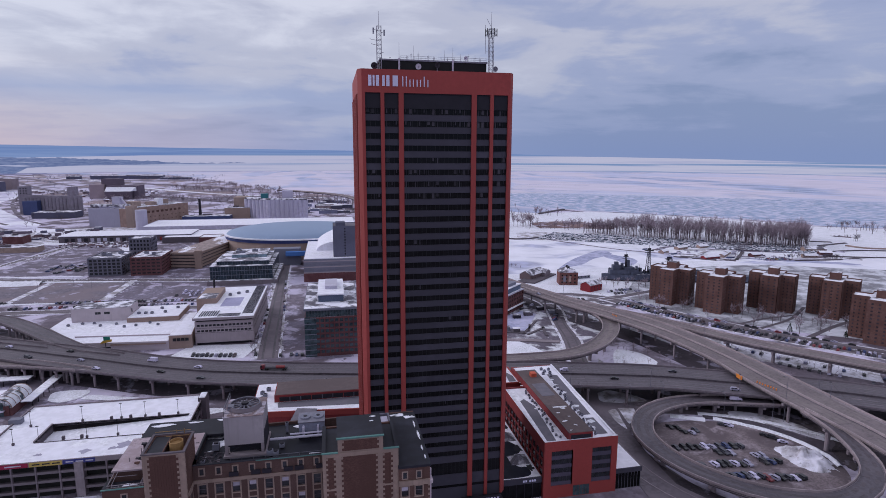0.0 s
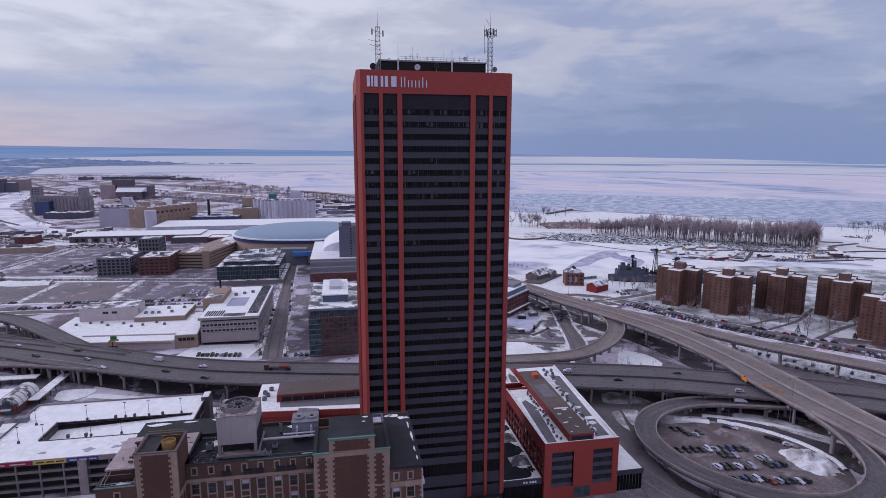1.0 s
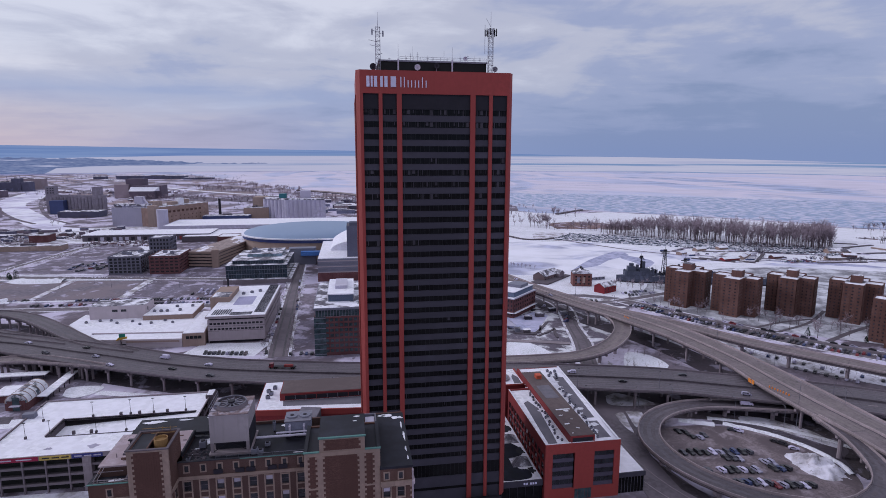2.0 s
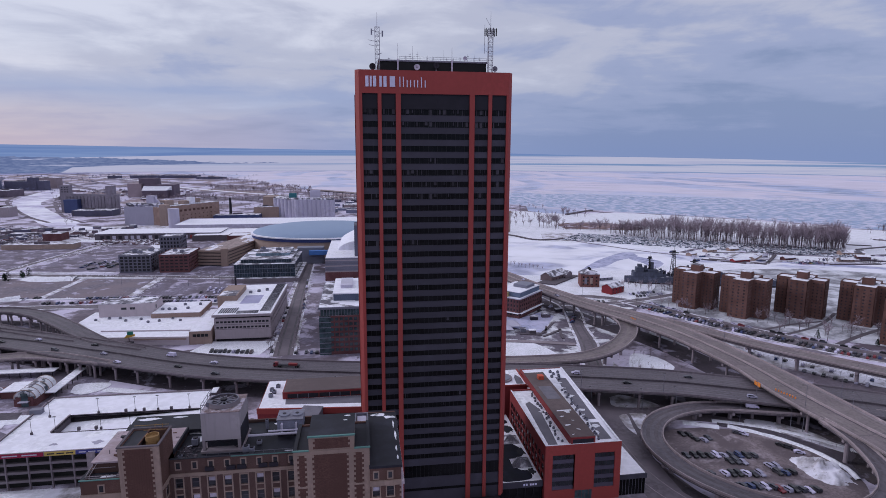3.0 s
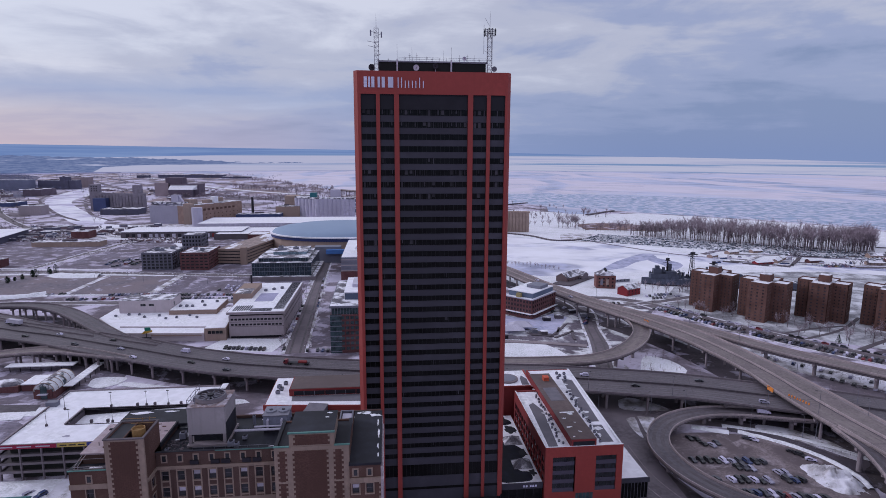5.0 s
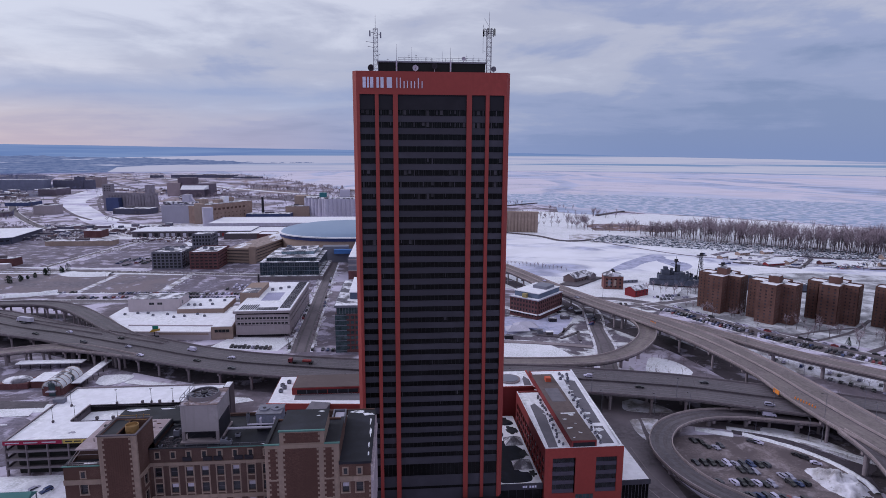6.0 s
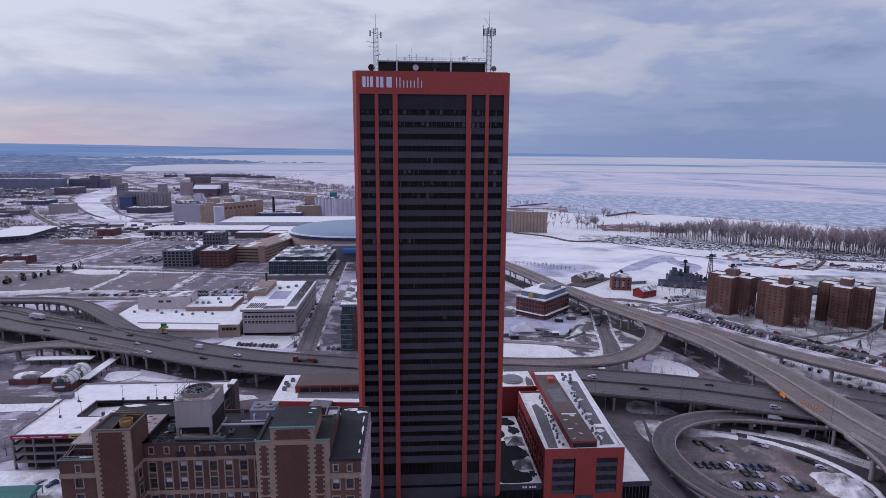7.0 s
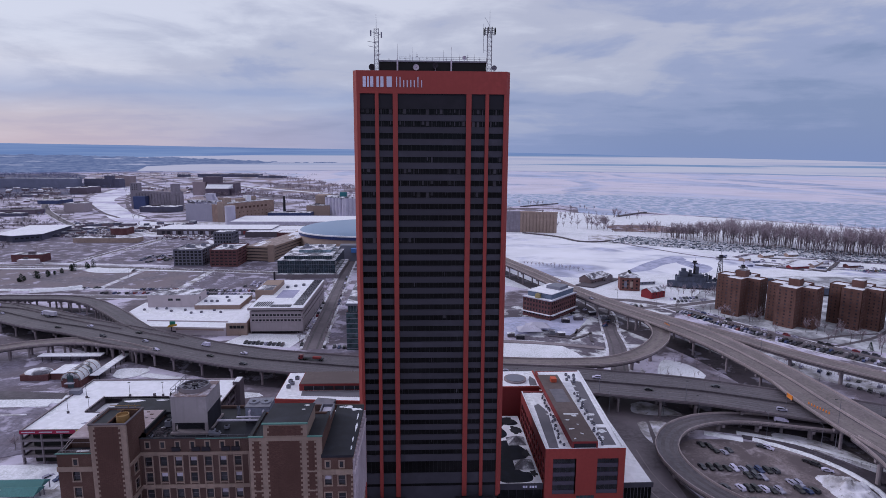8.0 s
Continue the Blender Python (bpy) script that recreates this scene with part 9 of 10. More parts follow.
# white event marquee on the quay
tent = thing("white_marquee", (117, 409, 0), "white peaked event marquee standing on the snowy quay", "tent")
for k, (x, y, w) in enumerate(((113, 404, 9), (121, 412, 9))):
    part("canopy", Mesh().add([(x - w, y - w * 0.7, 3.2), (x + w, y - w * 0.7, 3.2), (x + w, y + w * 0.7, 3.2), (x - w, y + w * 0.7, 3.2), (x - w * 0.4, y, 6.4), (x + w * 0.4, y, 6.4)],
                              [(0, 1, 5, 4), (1, 2, 5), (2, 3, 4, 5), (3, 0, 4), (3, 2, 1, 0)]), white_metal, tent)
    for sx in (-1, 1):
        for sy in (-1, 1):
            part("pole", Mesh().tube((x + sx * (w - 0.3), y + sy * (w * 0.7 - 0.3), 0), (x + sx * (w - 0.3), y + sy * (w * 0.7 - 0.3), 3.2), 0.08, n=5), steel_grey, tent)
for i, (x, y, w, d) in enumerate(((98, 396, 5, 3), (104, 391, 6, 3), (130, 402, 4, 3), (136, 397, 5, 3), (176, 452, 6, 4), (182, 440, 5, 4), (160, 438, 7, 4), (148, 432, 6, 4))):
    t = thing("harbour_kiosk", (x, y, 0), "small dark harbour kiosk with a snowy roof", "kiosk", "harbour kiosks")
    part("hut", Mesh().box(x - w / 2, x + w / 2, y - d / 2, y + d / 2, 0, 2.7), (concrete_dark, steel_dark, grey_panel)[i % 3], t)
    part("roof", Mesh().box(x - w / 2 - 0.3, x + w / 2 + 0.3, y - d / 2 - 0.3, y + d / 2 + 0.3, 2.7, 3.0), snow_thin, t)
# bare trees on the apartment lawns
for i, (x, y) in enumerate(((330, 398), (352, 380), (362, 372), (376, 366), (340, 372), (388, 372), (398, 360), (410, 366), (366, 352), (380, 346), (392, 352), (420, 352), (430, 366), (346, 396), (356, 402), (296, 428), (288, 436), (276, 452), (322, 446), (350, 448), (362, 444), (412, 340), (425, 335), (436, 348), (444, 362))):
    tree_thing(x + tr.uniform(-2, 2), y + tr.uniform(-2, 2), tr.uniform(8, 14), "bare tree on the snowy apartment lawn", 400 + i)
for i in range(30):
    k = i / 29
    x, y = 272 + k * 150 + tr.uniform(-9, 9), 452 - k * 118 + tr.uniform(-6, 12)
    if all(math.hypot(x - a, y - b) > 21 for a, b in APT_AT):
        tree_thing(x, y, tr.uniform(6, 13), "bare tree on the snowy apartment lawn", 460 + i)
# cracks and pressure ridges out on the lake
for pts in ([(560, 2100, 10), (760, 2040, 14), (960, 1900, 6)], [(300, 2500, 8), (700, 2480, 16), (1100, 2300, 8)], [(1000, 2550, 10), (1500, 2350, 18), (2100, 1900, 8)], [(100, 3000, 14), (800, 3100, 24), (1500, 2900, 10)]):
    street("water_ice_lead", pts, "dark open lead in the lake ice", 0.40, lane_ice)
for pts in ([(200, 1980, 5), (700, 1900, 6), (1200, 1640, 6), (1900, 1180, 5)], [(150, 2200, 6), (800, 2250, 7), (1600, 1900, 7), (2400, 1300, 6)]):
    street("water_ice_ridge", pts, "pale pressure ridge in the lake ice", 0.8, snow)
# eastern marina: walls, docks, a pavilion, shrubs and the outer point
for pts, w, m_, z in (([(567, 690), (617, 679), (669, 689)], 4, concrete_dark, 1.4), ([(671, 661), (734, 660), (800, 640)], 3, concrete_dark, 1.4), ([(752, 701), (760, 675), (800, 660)], 5, grain_tan, 1.8), ([(581, 611), (612, 608), (646, 606)], 4, concrete_dark, 1.2), ([(650, 606), (692, 612), (740, 600)], 3, concrete_dark, 1.2),
                     ([(594, 621), (634, 628), (660, 640)], 7, grass_brown, 0.8), ([(453, 664), (480, 645), (504, 623)], 5, concrete_dark, 1.3), ([(489, 710), (531, 704), (562, 699)], 6, asphalt, 0.4), ([(447, 717), (492, 743), (541, 726), (567, 690), (640, 660)], 8, asphalt_lot, 0.35), ([(734, 749), (761, 735)], 6, concrete_dark, 1.0), ([(711, 708), (740, 716), (776, 724)], 5, concrete_dark, 1.0), ([(821, 792), (837, 772)], 7, grass_brown, 1.0)):
    pts = pts if len(pts) > 2 else [pts[0], ((pts[0][0] + pts[1][0]) / 2, (pts[0][1] + pts[1][1]) / 2), pts[1]]
    street("marina_sea_wall", [(x, y, w) for x, y in pts], "low wall or walk round the frozen marina", z, m_)
gabled("marina_pavilion", 652, 682, 666, 678, 3.6, 7.0, tan_wall, snow_thin, "low pavilion with a broad pitched roof by the marina", "pavilion", -12, 5)
sh_a, sh_b = Mesh(), Mesh()
for cx, cy, n, h, sd in ((640, 616, 34, 7, 7), (810, 737, 5, 15, 3), (560, 622, 30, 3.5, 12), (830, 782, 14, 4, 10), (960, 892, 12, 16, 14), (598, 628, 10, 9, 8), (574, 728, 6, 18, 6), (536, 655, 5, 20, 4)):
    for i in range(n):
        bare_tree(sh_a, sh_b, cx + tr.gauss(0, sd), cy + tr.gauss(0, sd * 0.6), 0, h * tr.uniform(0.6, 1.0), 0.2, tr, 11, 40, 0.5, 1.0)
single("marina_shrubs", sh_a, bark, "bare shrubs and trees round the marina", "shrubs", kind="stuff")
single("marina_shrub_twigs", sh_b, twig_dark, "dense dark twigs of marina shrubs", "shrubs", kind="stuff")
for i in range(18):
    x, y = 545 + (i % 9) * 4.4 + tr.uniform(-1, 1), 616 + (i // 9) * 7 + tr.uniform(-2, 2)
    t = thing("covered_boat", (x, y, 0), "small boat under a coloured cover in the snow", "boat", "covered boats")
    part("hull", Mesh().prism([(x - 2.6, y - 1), (x + 1.6, y - 1), (x + 2.8, y), (x + 1.6, y + 1), (x - 2.6, y + 1)], 0.2, 1.3), white_metal, t)
    part("cover", Mesh().tube((x - 2.4, y, 1.4), (x + 2.0, y, 1.4), 0.9, 0.4, 6), (blue_metal, red_dark, steel_dark, yellow_tank, copper)[i % 5], t)

# ---- grain elevators and mills ----


def plain_block(name, x0, x1, y0, y1, z1, wall, roof, label, category="building", group=""):
    """A far building: body, roof slab and a few roof boxes."""
    t = thing(name, ((x0 + x1) / 2, (y0 + y1) / 2, 0), label, category, group)
    part("wall", Mesh().box(x0, x1, y0, y1, 0, z1), wall, t)
    part("roof", Mesh().box(x0 + 0.5, x1 - 0.5, y0 + 0.5, y1 - 0.5, z1, z1 + 0.4), roof, t)
    if x1 - x0 > 16 and not group:
        rg = random.Random(int(x0 * 7 + y0))
        a, b = rg.uniform(0.2, 0.5), rg.uniform(0.2, 0.6)
        part("roof_box", Mesh().box(x0 + (x1 - x0) * a, x0 + (x1 - x0) * (a + 0.2), y0 + (y1 - y0) * b, y0 + (y1 - y0) * (b + 0.25), z1 + 0.4, z1 + 3.0), concrete_dark, t)
    return t


# Wall colours for far buildings, paled and blued to carry the haze.
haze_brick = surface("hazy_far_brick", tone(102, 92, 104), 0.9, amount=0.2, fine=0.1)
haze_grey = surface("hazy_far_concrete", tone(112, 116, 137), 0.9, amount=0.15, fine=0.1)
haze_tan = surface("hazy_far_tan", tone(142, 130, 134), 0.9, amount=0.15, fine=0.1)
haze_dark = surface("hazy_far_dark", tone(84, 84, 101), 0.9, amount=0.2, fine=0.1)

el = thing("grain_elevator", (-640, 1400, 0), "old concrete grain elevator with two head towers by the river", "grain elevator")
for i in range(16):
    x, y = -676 + i * 8.2, 1398 - i * 2.4
    part("silo", Mesh().tube((x, y, 0), (x, y, 36), 4.6, n=10), grain_c, el)
part("head_tower", Mesh().box(-690, -672, 1400, 1420, 0, 60), grain_c, el)
part("head_tower", Mesh().box(-578, -562, 1364, 1380, 0, 60), grain_c, el)
part("gallery", Mesh().prism([(-676, 1396), (-552, 1360), (-552, 1372), (-676, 1408)], 36, 41), grain_c, el)
part("blue_house", Mesh().box(-668, -640, 1366, 1386, 0, 30), blue_metal, el, "blue metal-clad loading house")
for z in (44, 49, 54):
    for x in (-686, -680, -675):
        part("window", Mesh().box(x, x + 2.4, 1399.7, 1400.1, z, z + 2.4), dark_glass, el)
el.location.x += 18
ml = thing("cereal_mill", (-360, 1130, 0), "pale cereal mill with silos and an orange brick block", "mill")
MU = (0.495, 0.869)


def mq(a, d):
    """A place at the mill: metres along its yard wall, and back from it."""
    return (-360 + MU[0] * a - MU[1] * d, 1106 + MU[1] * a + MU[0] * d)


part("orange_wall", Mesh().prism([mq(0, 0), mq(148, 0), mq(148, 52), mq(0, 52)], 0, 34), mill_orange, ml, "orange brick wall with faded lettering")
part("orange_roof", Mesh().prism([mq(1, 1), mq(147, 1), mq(147, 51), mq(1, 51)], 34, 34.6), snow_thin, ml)
for i in range(8):
    m = Mesh()
    m.slab(mq(44 + i * 11, 0), MU, 0, 6, 0, 0.3, 22, 26)
    part("faded_letter_bar", m, brown_brick, ml)
for i in range(13):
    for z in (7, 14):
        part("window", Mesh().slab(mq(8 + i * 10.5, 0), MU, 0, 2.2, -0.2, 0.25, z, z + 1.7), brown_brick, ml)
for a, d, w, h in ((30, 20, 20, 9), (66, 12, 16, 6), (100, 24, 22, 8)):
    part("roof_house", Mesh().prism([mq(a, d), mq(a + w, d), mq(a + w, d + 14), mq(a, d + 14)], 34.6, 34.6 + h), grain_tan, ml)
part("snowy_plant", Mesh().prism([mq(80, 8), mq(92, 8), mq(92, 18), mq(80, 18)], 34.6, 47), snow_roof, ml)
part("silo", Mesh().tube((-327, 1072, 0), (-327, 1072, 35), 9.5, n=20), grain_white, ml, "large round white silo")
part("tan_tower", Mesh().prism([(-362, 1104), (-350, 1102), (-346, 1116), (-360, 1120)], 0, 39), grain_tan, ml)
part("pale_wall", Mesh().prism([(-432, 1128), (-362, 1112), (-358, 1140), (-426, 1160)], 0, 34), surface("pale_mill_wall", tone(150, 149, 163), 0.9, streak=0.12, amount=0.08, fine=0.1), ml)
for i in range(9):
    x = -427 + i * 7.6
    part("silo", Mesh().tube((x, 1140 - i * 2, 20), (x, 1140 - i * 2, 37), 4.4, n=12), grain_white if i > 1 else grain_c, ml)
part("roof_gallery", Mesh().prism([(-430, 1134), (-364, 1118), (-362, 1132), (-426, 1150)], 37, 40.5), snow_thin, ml)
part("conveyor_house", Mesh().prism([(-392, 1130), (-378, 1127), (-375, 1138), (-390, 1142)], 40.5, 54), grain_white, ml)
part("conveyor_leg", Mesh().tube((-376, 1130, 52), (-364, 1122, 38), 1.6, n=6), grain_white, ml)
mb = thing("dark_malt_house", (-560, 1830, 0), "dark malt house with a stepped tower and snowy sloped roof", "mill")
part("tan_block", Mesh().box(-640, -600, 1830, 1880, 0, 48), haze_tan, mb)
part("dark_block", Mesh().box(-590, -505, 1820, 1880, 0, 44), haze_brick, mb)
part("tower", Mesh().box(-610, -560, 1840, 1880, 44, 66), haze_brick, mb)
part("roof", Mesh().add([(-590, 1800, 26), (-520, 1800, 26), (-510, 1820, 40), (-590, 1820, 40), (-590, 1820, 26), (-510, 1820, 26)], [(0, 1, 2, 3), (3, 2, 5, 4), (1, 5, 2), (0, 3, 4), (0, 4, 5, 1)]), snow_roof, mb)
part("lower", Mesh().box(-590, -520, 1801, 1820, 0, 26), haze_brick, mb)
mb.location.x -= 52
mb.scale = (1, 1, 0.86)
ws = thing("white_grain_silos", (-100, 1190, 0), "block of white ribbed grain silos with a headhouse", "grain silo")
for i in range(6):
    part("silo", Mesh().tube((-172 + i * 8.4, 1242 - i * 8, 0), (-172 + i * 8.4, 1242 - i * 8, 39), 5.6, n=12), grain_white, ws)
for i in range(9):
    part("silo", Mesh().tube((-124 + i * 9, 1198 - i * 1.2, 0), (-124 + i * 9, 1198 - i * 1.2, 40), 5.8, n=12), grain_white, ws)
part("roof_gallery", Mesh().prism([(-176, 1238), (-128, 1194), (-48, 1182), (-48, 1196), (-122, 1208), (-168, 1250)], 40, 43), snow_thin, ws)
part("headhouse", Mesh().box(-98, -78, 1210, 1228, 40, 58), grain_white, ws)
part("teal_house", Mesh().box(-140, -126, 1205, 1220, 40, 52), surface("teal_metal", tone(48, 104, 112), 0.6), ws)
part("block", Mesh().box(-200, -172, 1250, 1290, 0, 42), grain_tan, ws)
cs1 = thing("chimney_stack", (-262, 1225, 0), "tall slender dark chimney stack", "chimney")
part("stack", Mesh().tube((-262, 1225, 0), (-262, 1225, 42), 3.2, 2.2, 12), steel_dark, cs1)
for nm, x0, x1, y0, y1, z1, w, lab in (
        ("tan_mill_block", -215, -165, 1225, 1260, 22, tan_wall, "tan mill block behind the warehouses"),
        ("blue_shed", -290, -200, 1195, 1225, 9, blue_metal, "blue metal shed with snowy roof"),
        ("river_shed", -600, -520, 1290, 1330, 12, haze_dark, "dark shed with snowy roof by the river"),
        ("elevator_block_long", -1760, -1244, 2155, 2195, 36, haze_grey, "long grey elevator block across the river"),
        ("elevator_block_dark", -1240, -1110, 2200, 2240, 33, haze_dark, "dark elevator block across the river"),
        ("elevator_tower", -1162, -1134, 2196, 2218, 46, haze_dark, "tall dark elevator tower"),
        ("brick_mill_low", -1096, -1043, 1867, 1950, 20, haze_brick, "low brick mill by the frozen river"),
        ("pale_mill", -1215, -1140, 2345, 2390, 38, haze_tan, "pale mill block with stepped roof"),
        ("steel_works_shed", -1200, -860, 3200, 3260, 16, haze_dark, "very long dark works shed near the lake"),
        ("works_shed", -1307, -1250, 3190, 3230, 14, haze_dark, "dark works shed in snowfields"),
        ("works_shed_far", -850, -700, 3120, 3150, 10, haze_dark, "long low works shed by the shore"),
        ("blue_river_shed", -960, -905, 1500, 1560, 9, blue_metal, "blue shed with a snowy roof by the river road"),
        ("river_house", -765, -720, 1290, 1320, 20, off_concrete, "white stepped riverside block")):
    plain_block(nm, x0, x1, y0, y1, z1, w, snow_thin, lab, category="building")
# low blocks of the old first ward, left of the mills
fr_ = random.Random(31)
for i in range(90):
    x, y = fr_.uniform(-700, -400), fr_.uniform(880, 1080)
    if x < -560 - (y - 880) * 0.35 or (-500 < x < -380 and y < 960):
        continue
    w, d, h = fr_.choice((6, 8, 10, 14, 22)) * fr_.uniform(0.8, 1.2), fr_.uniform(5, 11), fr_.uniform(2.6, 5.0)
    plain_block("low_shop_building", x, x + w, y, y + d, h, fr_.choice((haze_brick, haze_brick, haze_dark, haze_dark, haze_grey)), fr_.choice((snow_roof, snow_thin, snow_thin, roof_grey)), "low flat-roofed building in snowy streets", category="building", group="low street buildings")
for i in range(34):
    x, y = fr_.uniform(-1600, -900), fr_.uniform(1500, 2100)
    if abs(x + 790 + (y - 1480) * 0.52) < 130 or x > -520:
        continue
    w, d, h = fr_.uniform(10, 40), fr_.uniform(10, 26), fr_.uniform(3.5, 9)
    plain_block("low_works_building", x, x + w, y, y + d, h, fr_.choice((haze_brick, haze_tan, haze_grey, haze_dark)), fr_.choice((snow_roof, snow_thin)), "low works building across the river", category="building", group="far low buildings")
for x0, x1, y0, y1, z1, w in ((-470, -432, 697, 712, 9, red_brick),):
    plain_block("red_low_shop", x0, x1, y0, y1, z1, w, snow_thin, "low red shop with thin snow on the roof", category="building")
for i in range(34):
    x, y = fr_.uniform(-180, 10), fr_.uniform(1280, 1600)
    w = fr_.uniform(14, 50)
    plain_block("harbour_shed", x, x + w, y, y + fr_.uniform(10, 24), fr_.uniform(4, 9), fr_.choice((haze_grey, haze_dark, haze_tan)), fr_.choice((snow_roof, snow_thin)), "low harbour shed with snowy roof", category="shed", group="harbour sheds")
# far bridge of the skyway
FB = [(-150, 1760, 26, 18), (-90, 1690, 26, 18), (-20, 1600, 26, 18), (30, 1500, 26, 18), (60, 1380, 26, 18), (80, 1200, 24, 18), (90, 1000, 20, 18), (98, 820, 17, 18), (105, 702, 15, 17)]
viaduct("road_far_skyway", FB, "far stretch of the skyway on tall piers", deck_light, 42, "two", girder=2.2)
wd_a, wd_b = Mesh(), Mesh()
for i in range(3000):
    x = fr_.uniform(-2700, -560)
    y = fr_.uniform(1050, 3600)
    if i > 800:
        x, y = fr_.uniform(-2700, -1250), fr_.uniform(2250, 3500)
        if x > -1250 - (y - 2250) * 0.62:
            continue
    if x > -1000 and y < 2300 and abs(x + 790 + (y - 1480) * 0.52) < 110:
        continue
    bare_tree(wd_a, wd_b, x, y, 0, fr_.uniform(9, 19), 0.26, fr_, 7, 26, 0.5, 2.6)
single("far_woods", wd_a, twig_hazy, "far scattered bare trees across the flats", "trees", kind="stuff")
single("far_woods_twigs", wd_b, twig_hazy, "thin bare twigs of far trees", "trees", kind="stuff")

# ---- vehicles ----
cr2 = random.Random(17)
# loop lot: rows slanting across the gravel
for (x0, y0), (x1, y1), n in (((153.0, 216.4), (182.6, 212.5), 10), ((154.6, 201.6), (175.5, 198.4), 8), ((183.6, 203.6), (186.6, 202.8), 2), ((183.8, 198.5), (189.6, 197.5), 3), ((159, 191.6), (174, 188.6), 6), ((175.5, 186.8), (190, 184.6), 6), ((161.5, 235.2), (164.6, 234.6), 2), ((165.2, 229.6), (168.8, 228.6), 2), ((169, 209.2), (174.5, 207.6), 3), ((160, 177), (176, 174), 7)):
    car_row(x0, y0, x1, y1, n, -80, 0.12, "cars in the loop lot", 0.95)
for x, y, tn in ((172, 230, -84), (189, 232.6, -40), (191.2, 231.2, -45), (201.6, 219, -60), (203.6, 216.2, -60), (205.4, 212, -30)):
    put_car(cr2.choice(("suv", "car")), cr2.choice((0, 1, 3)), x, y, 0.12, tn, "cars in the loop lot")
# along the apartments
for d in (-9.5, -4.6, 6.2):
    line = smooth_line([(262 + d, 462 + d * 0.5, 0, 0), (285 + d, 415 + d * 0.5, 0, 0), (310 + d, 375 + d * 0.6, 0, 0), (345 + d, 330 + d * 0.7, 0, 0), (400 + d, 270 + d * 0.8, 0, 0)], 2.9 if d != 6.2 else 5.5)
    for i, p in enumerate(line[:-1]):
        if cr2.random() < (0.8 if d != 6.2 else 0.55):
            a = math.degrees(math.atan2(line[i + 1][1] - p[1], line[i + 1][0] - p[0]))
            put_car(cr2.choice(("car", "suv")), any_colour(), p[0], p[1], 0.15, a + (90 if d != 6.2 else 0) + cr2.uniform(-3, 3), "cars by the apartments", True)
# under the side viaduct
for i in range(26):
    x = 250 + i * 3.2
    y = 352 - i * 4.0
    if cr2.random() < 0.75:
        put_car(cr2.choice(("car", "suv")), any_colour(), x + 8, y - 2, 0.15, 40 + cr2.uniform(-4, 4), "cars below the viaduct")
# office lot, street and left lots
car_row(-93, 386, -66, 380.5, 10, 84, 0.15, "cars beside the highway", 1.0)
car_row(-246, 549, -112, 538, 46, 88, 0.3, "cars on the long street", 0.85)
car_row(-176, 530, -112, 524, 22, 88, 0.2, "cars on the long street", 0.85)
car_row(-146, 560, -112, 556, 9, 88, 0.16, "cars in the salted lot", 0.6)
car_row(-140, 585, -112, 580, 8, 88, 0.16, "cars in the salted lot", 0.5)
car_row(-52.5, 380, -56, 500, 16, 90, 0.2, "cars along the street", 0.35)
car_row(-41, 470, -50, 620, 16, 90, 0.2, "cars along the street", 0.4)
car_row(-36, 376, -22, 374.5, 5, 88, 0.12, "cars beside the brick midrise", 0.7)
for i in range(9):
    put_car(cr2.choice(("van", "suv")), 3, -141 + (i % 5) * 5.6, 566 + (i // 5) * 9, 0.16, 90, "white vans in the lot")
# boat yard: a far crowd of parked cars and covered boats
yard_m, yard_s = Mesh(), Mesh()
for i in range(1050):
    k, q = cr2.random(), (cr2.randrange(9) + cr2.uniform(0.2, 0.6)) / 9
    x = 318 + k * 330 + q * 55
    y = 872 - k * 205 + q * 66 - 24
    w = cr2.choice((1.9, 2.2, 2.6))
    a = cr2.choice((0.5, 0.6, 2.1))
    h = cr2.uniform(1.2, 2.3)
    u = (math.cos(a), math.sin(a))
    yard_m.slab((x, y), u, -w, w, -0.95, 0.95, 0.25, h * 0.6).slab((x, y), u, -w * 0.55, w * 0.5, -0.85, 0.85, h * 0.6, h)
    if i % 2:
        yard_s.slab((x, y), u, -w * 0.55, w * 0.5, -0.9, 0.9, h, h + 0.22).slab((x, y), u, w * 0.55, w, -0.9, 0.9, h * 0.6, h * 0.6 + 0.15)
single("boat_yard_vehicles", yard_m, patchy("yard_vehicles", (0.07, 0.08, 0.115), (0.42, 0.44, 0.52), 0.14, 0.44, 0.58), "crowd of parked cars and wrapped boats in the snowy yard", "vehicles", kind="stuff")
single("boat_yard_snow_caps", yard_s, snow_roof, "snow lying on the parked cars and boats", "snow", kind="stuff")


def on_road(line, k, side, kind, colour, group="cars on the highway"):
    """A vehicle on an elevated road at the share k of its way, side in shares of the half width."""
    i = min(len(line) - 2, int(k * (len(line) - 1)))
    p, q = line[i], line[i + 1]
    n = offsets([p, q])[0]
    a = math.degrees(math.atan2(q[1] - p[1], q[0] - p[0])) + (180 if side > 0 else 0)
    return put_car(kind, colour, p[0] + n[0] * side * p[3] / 2, p[1] + n[1] * side * p[3] / 2, p[2] + 0.02, a, group)


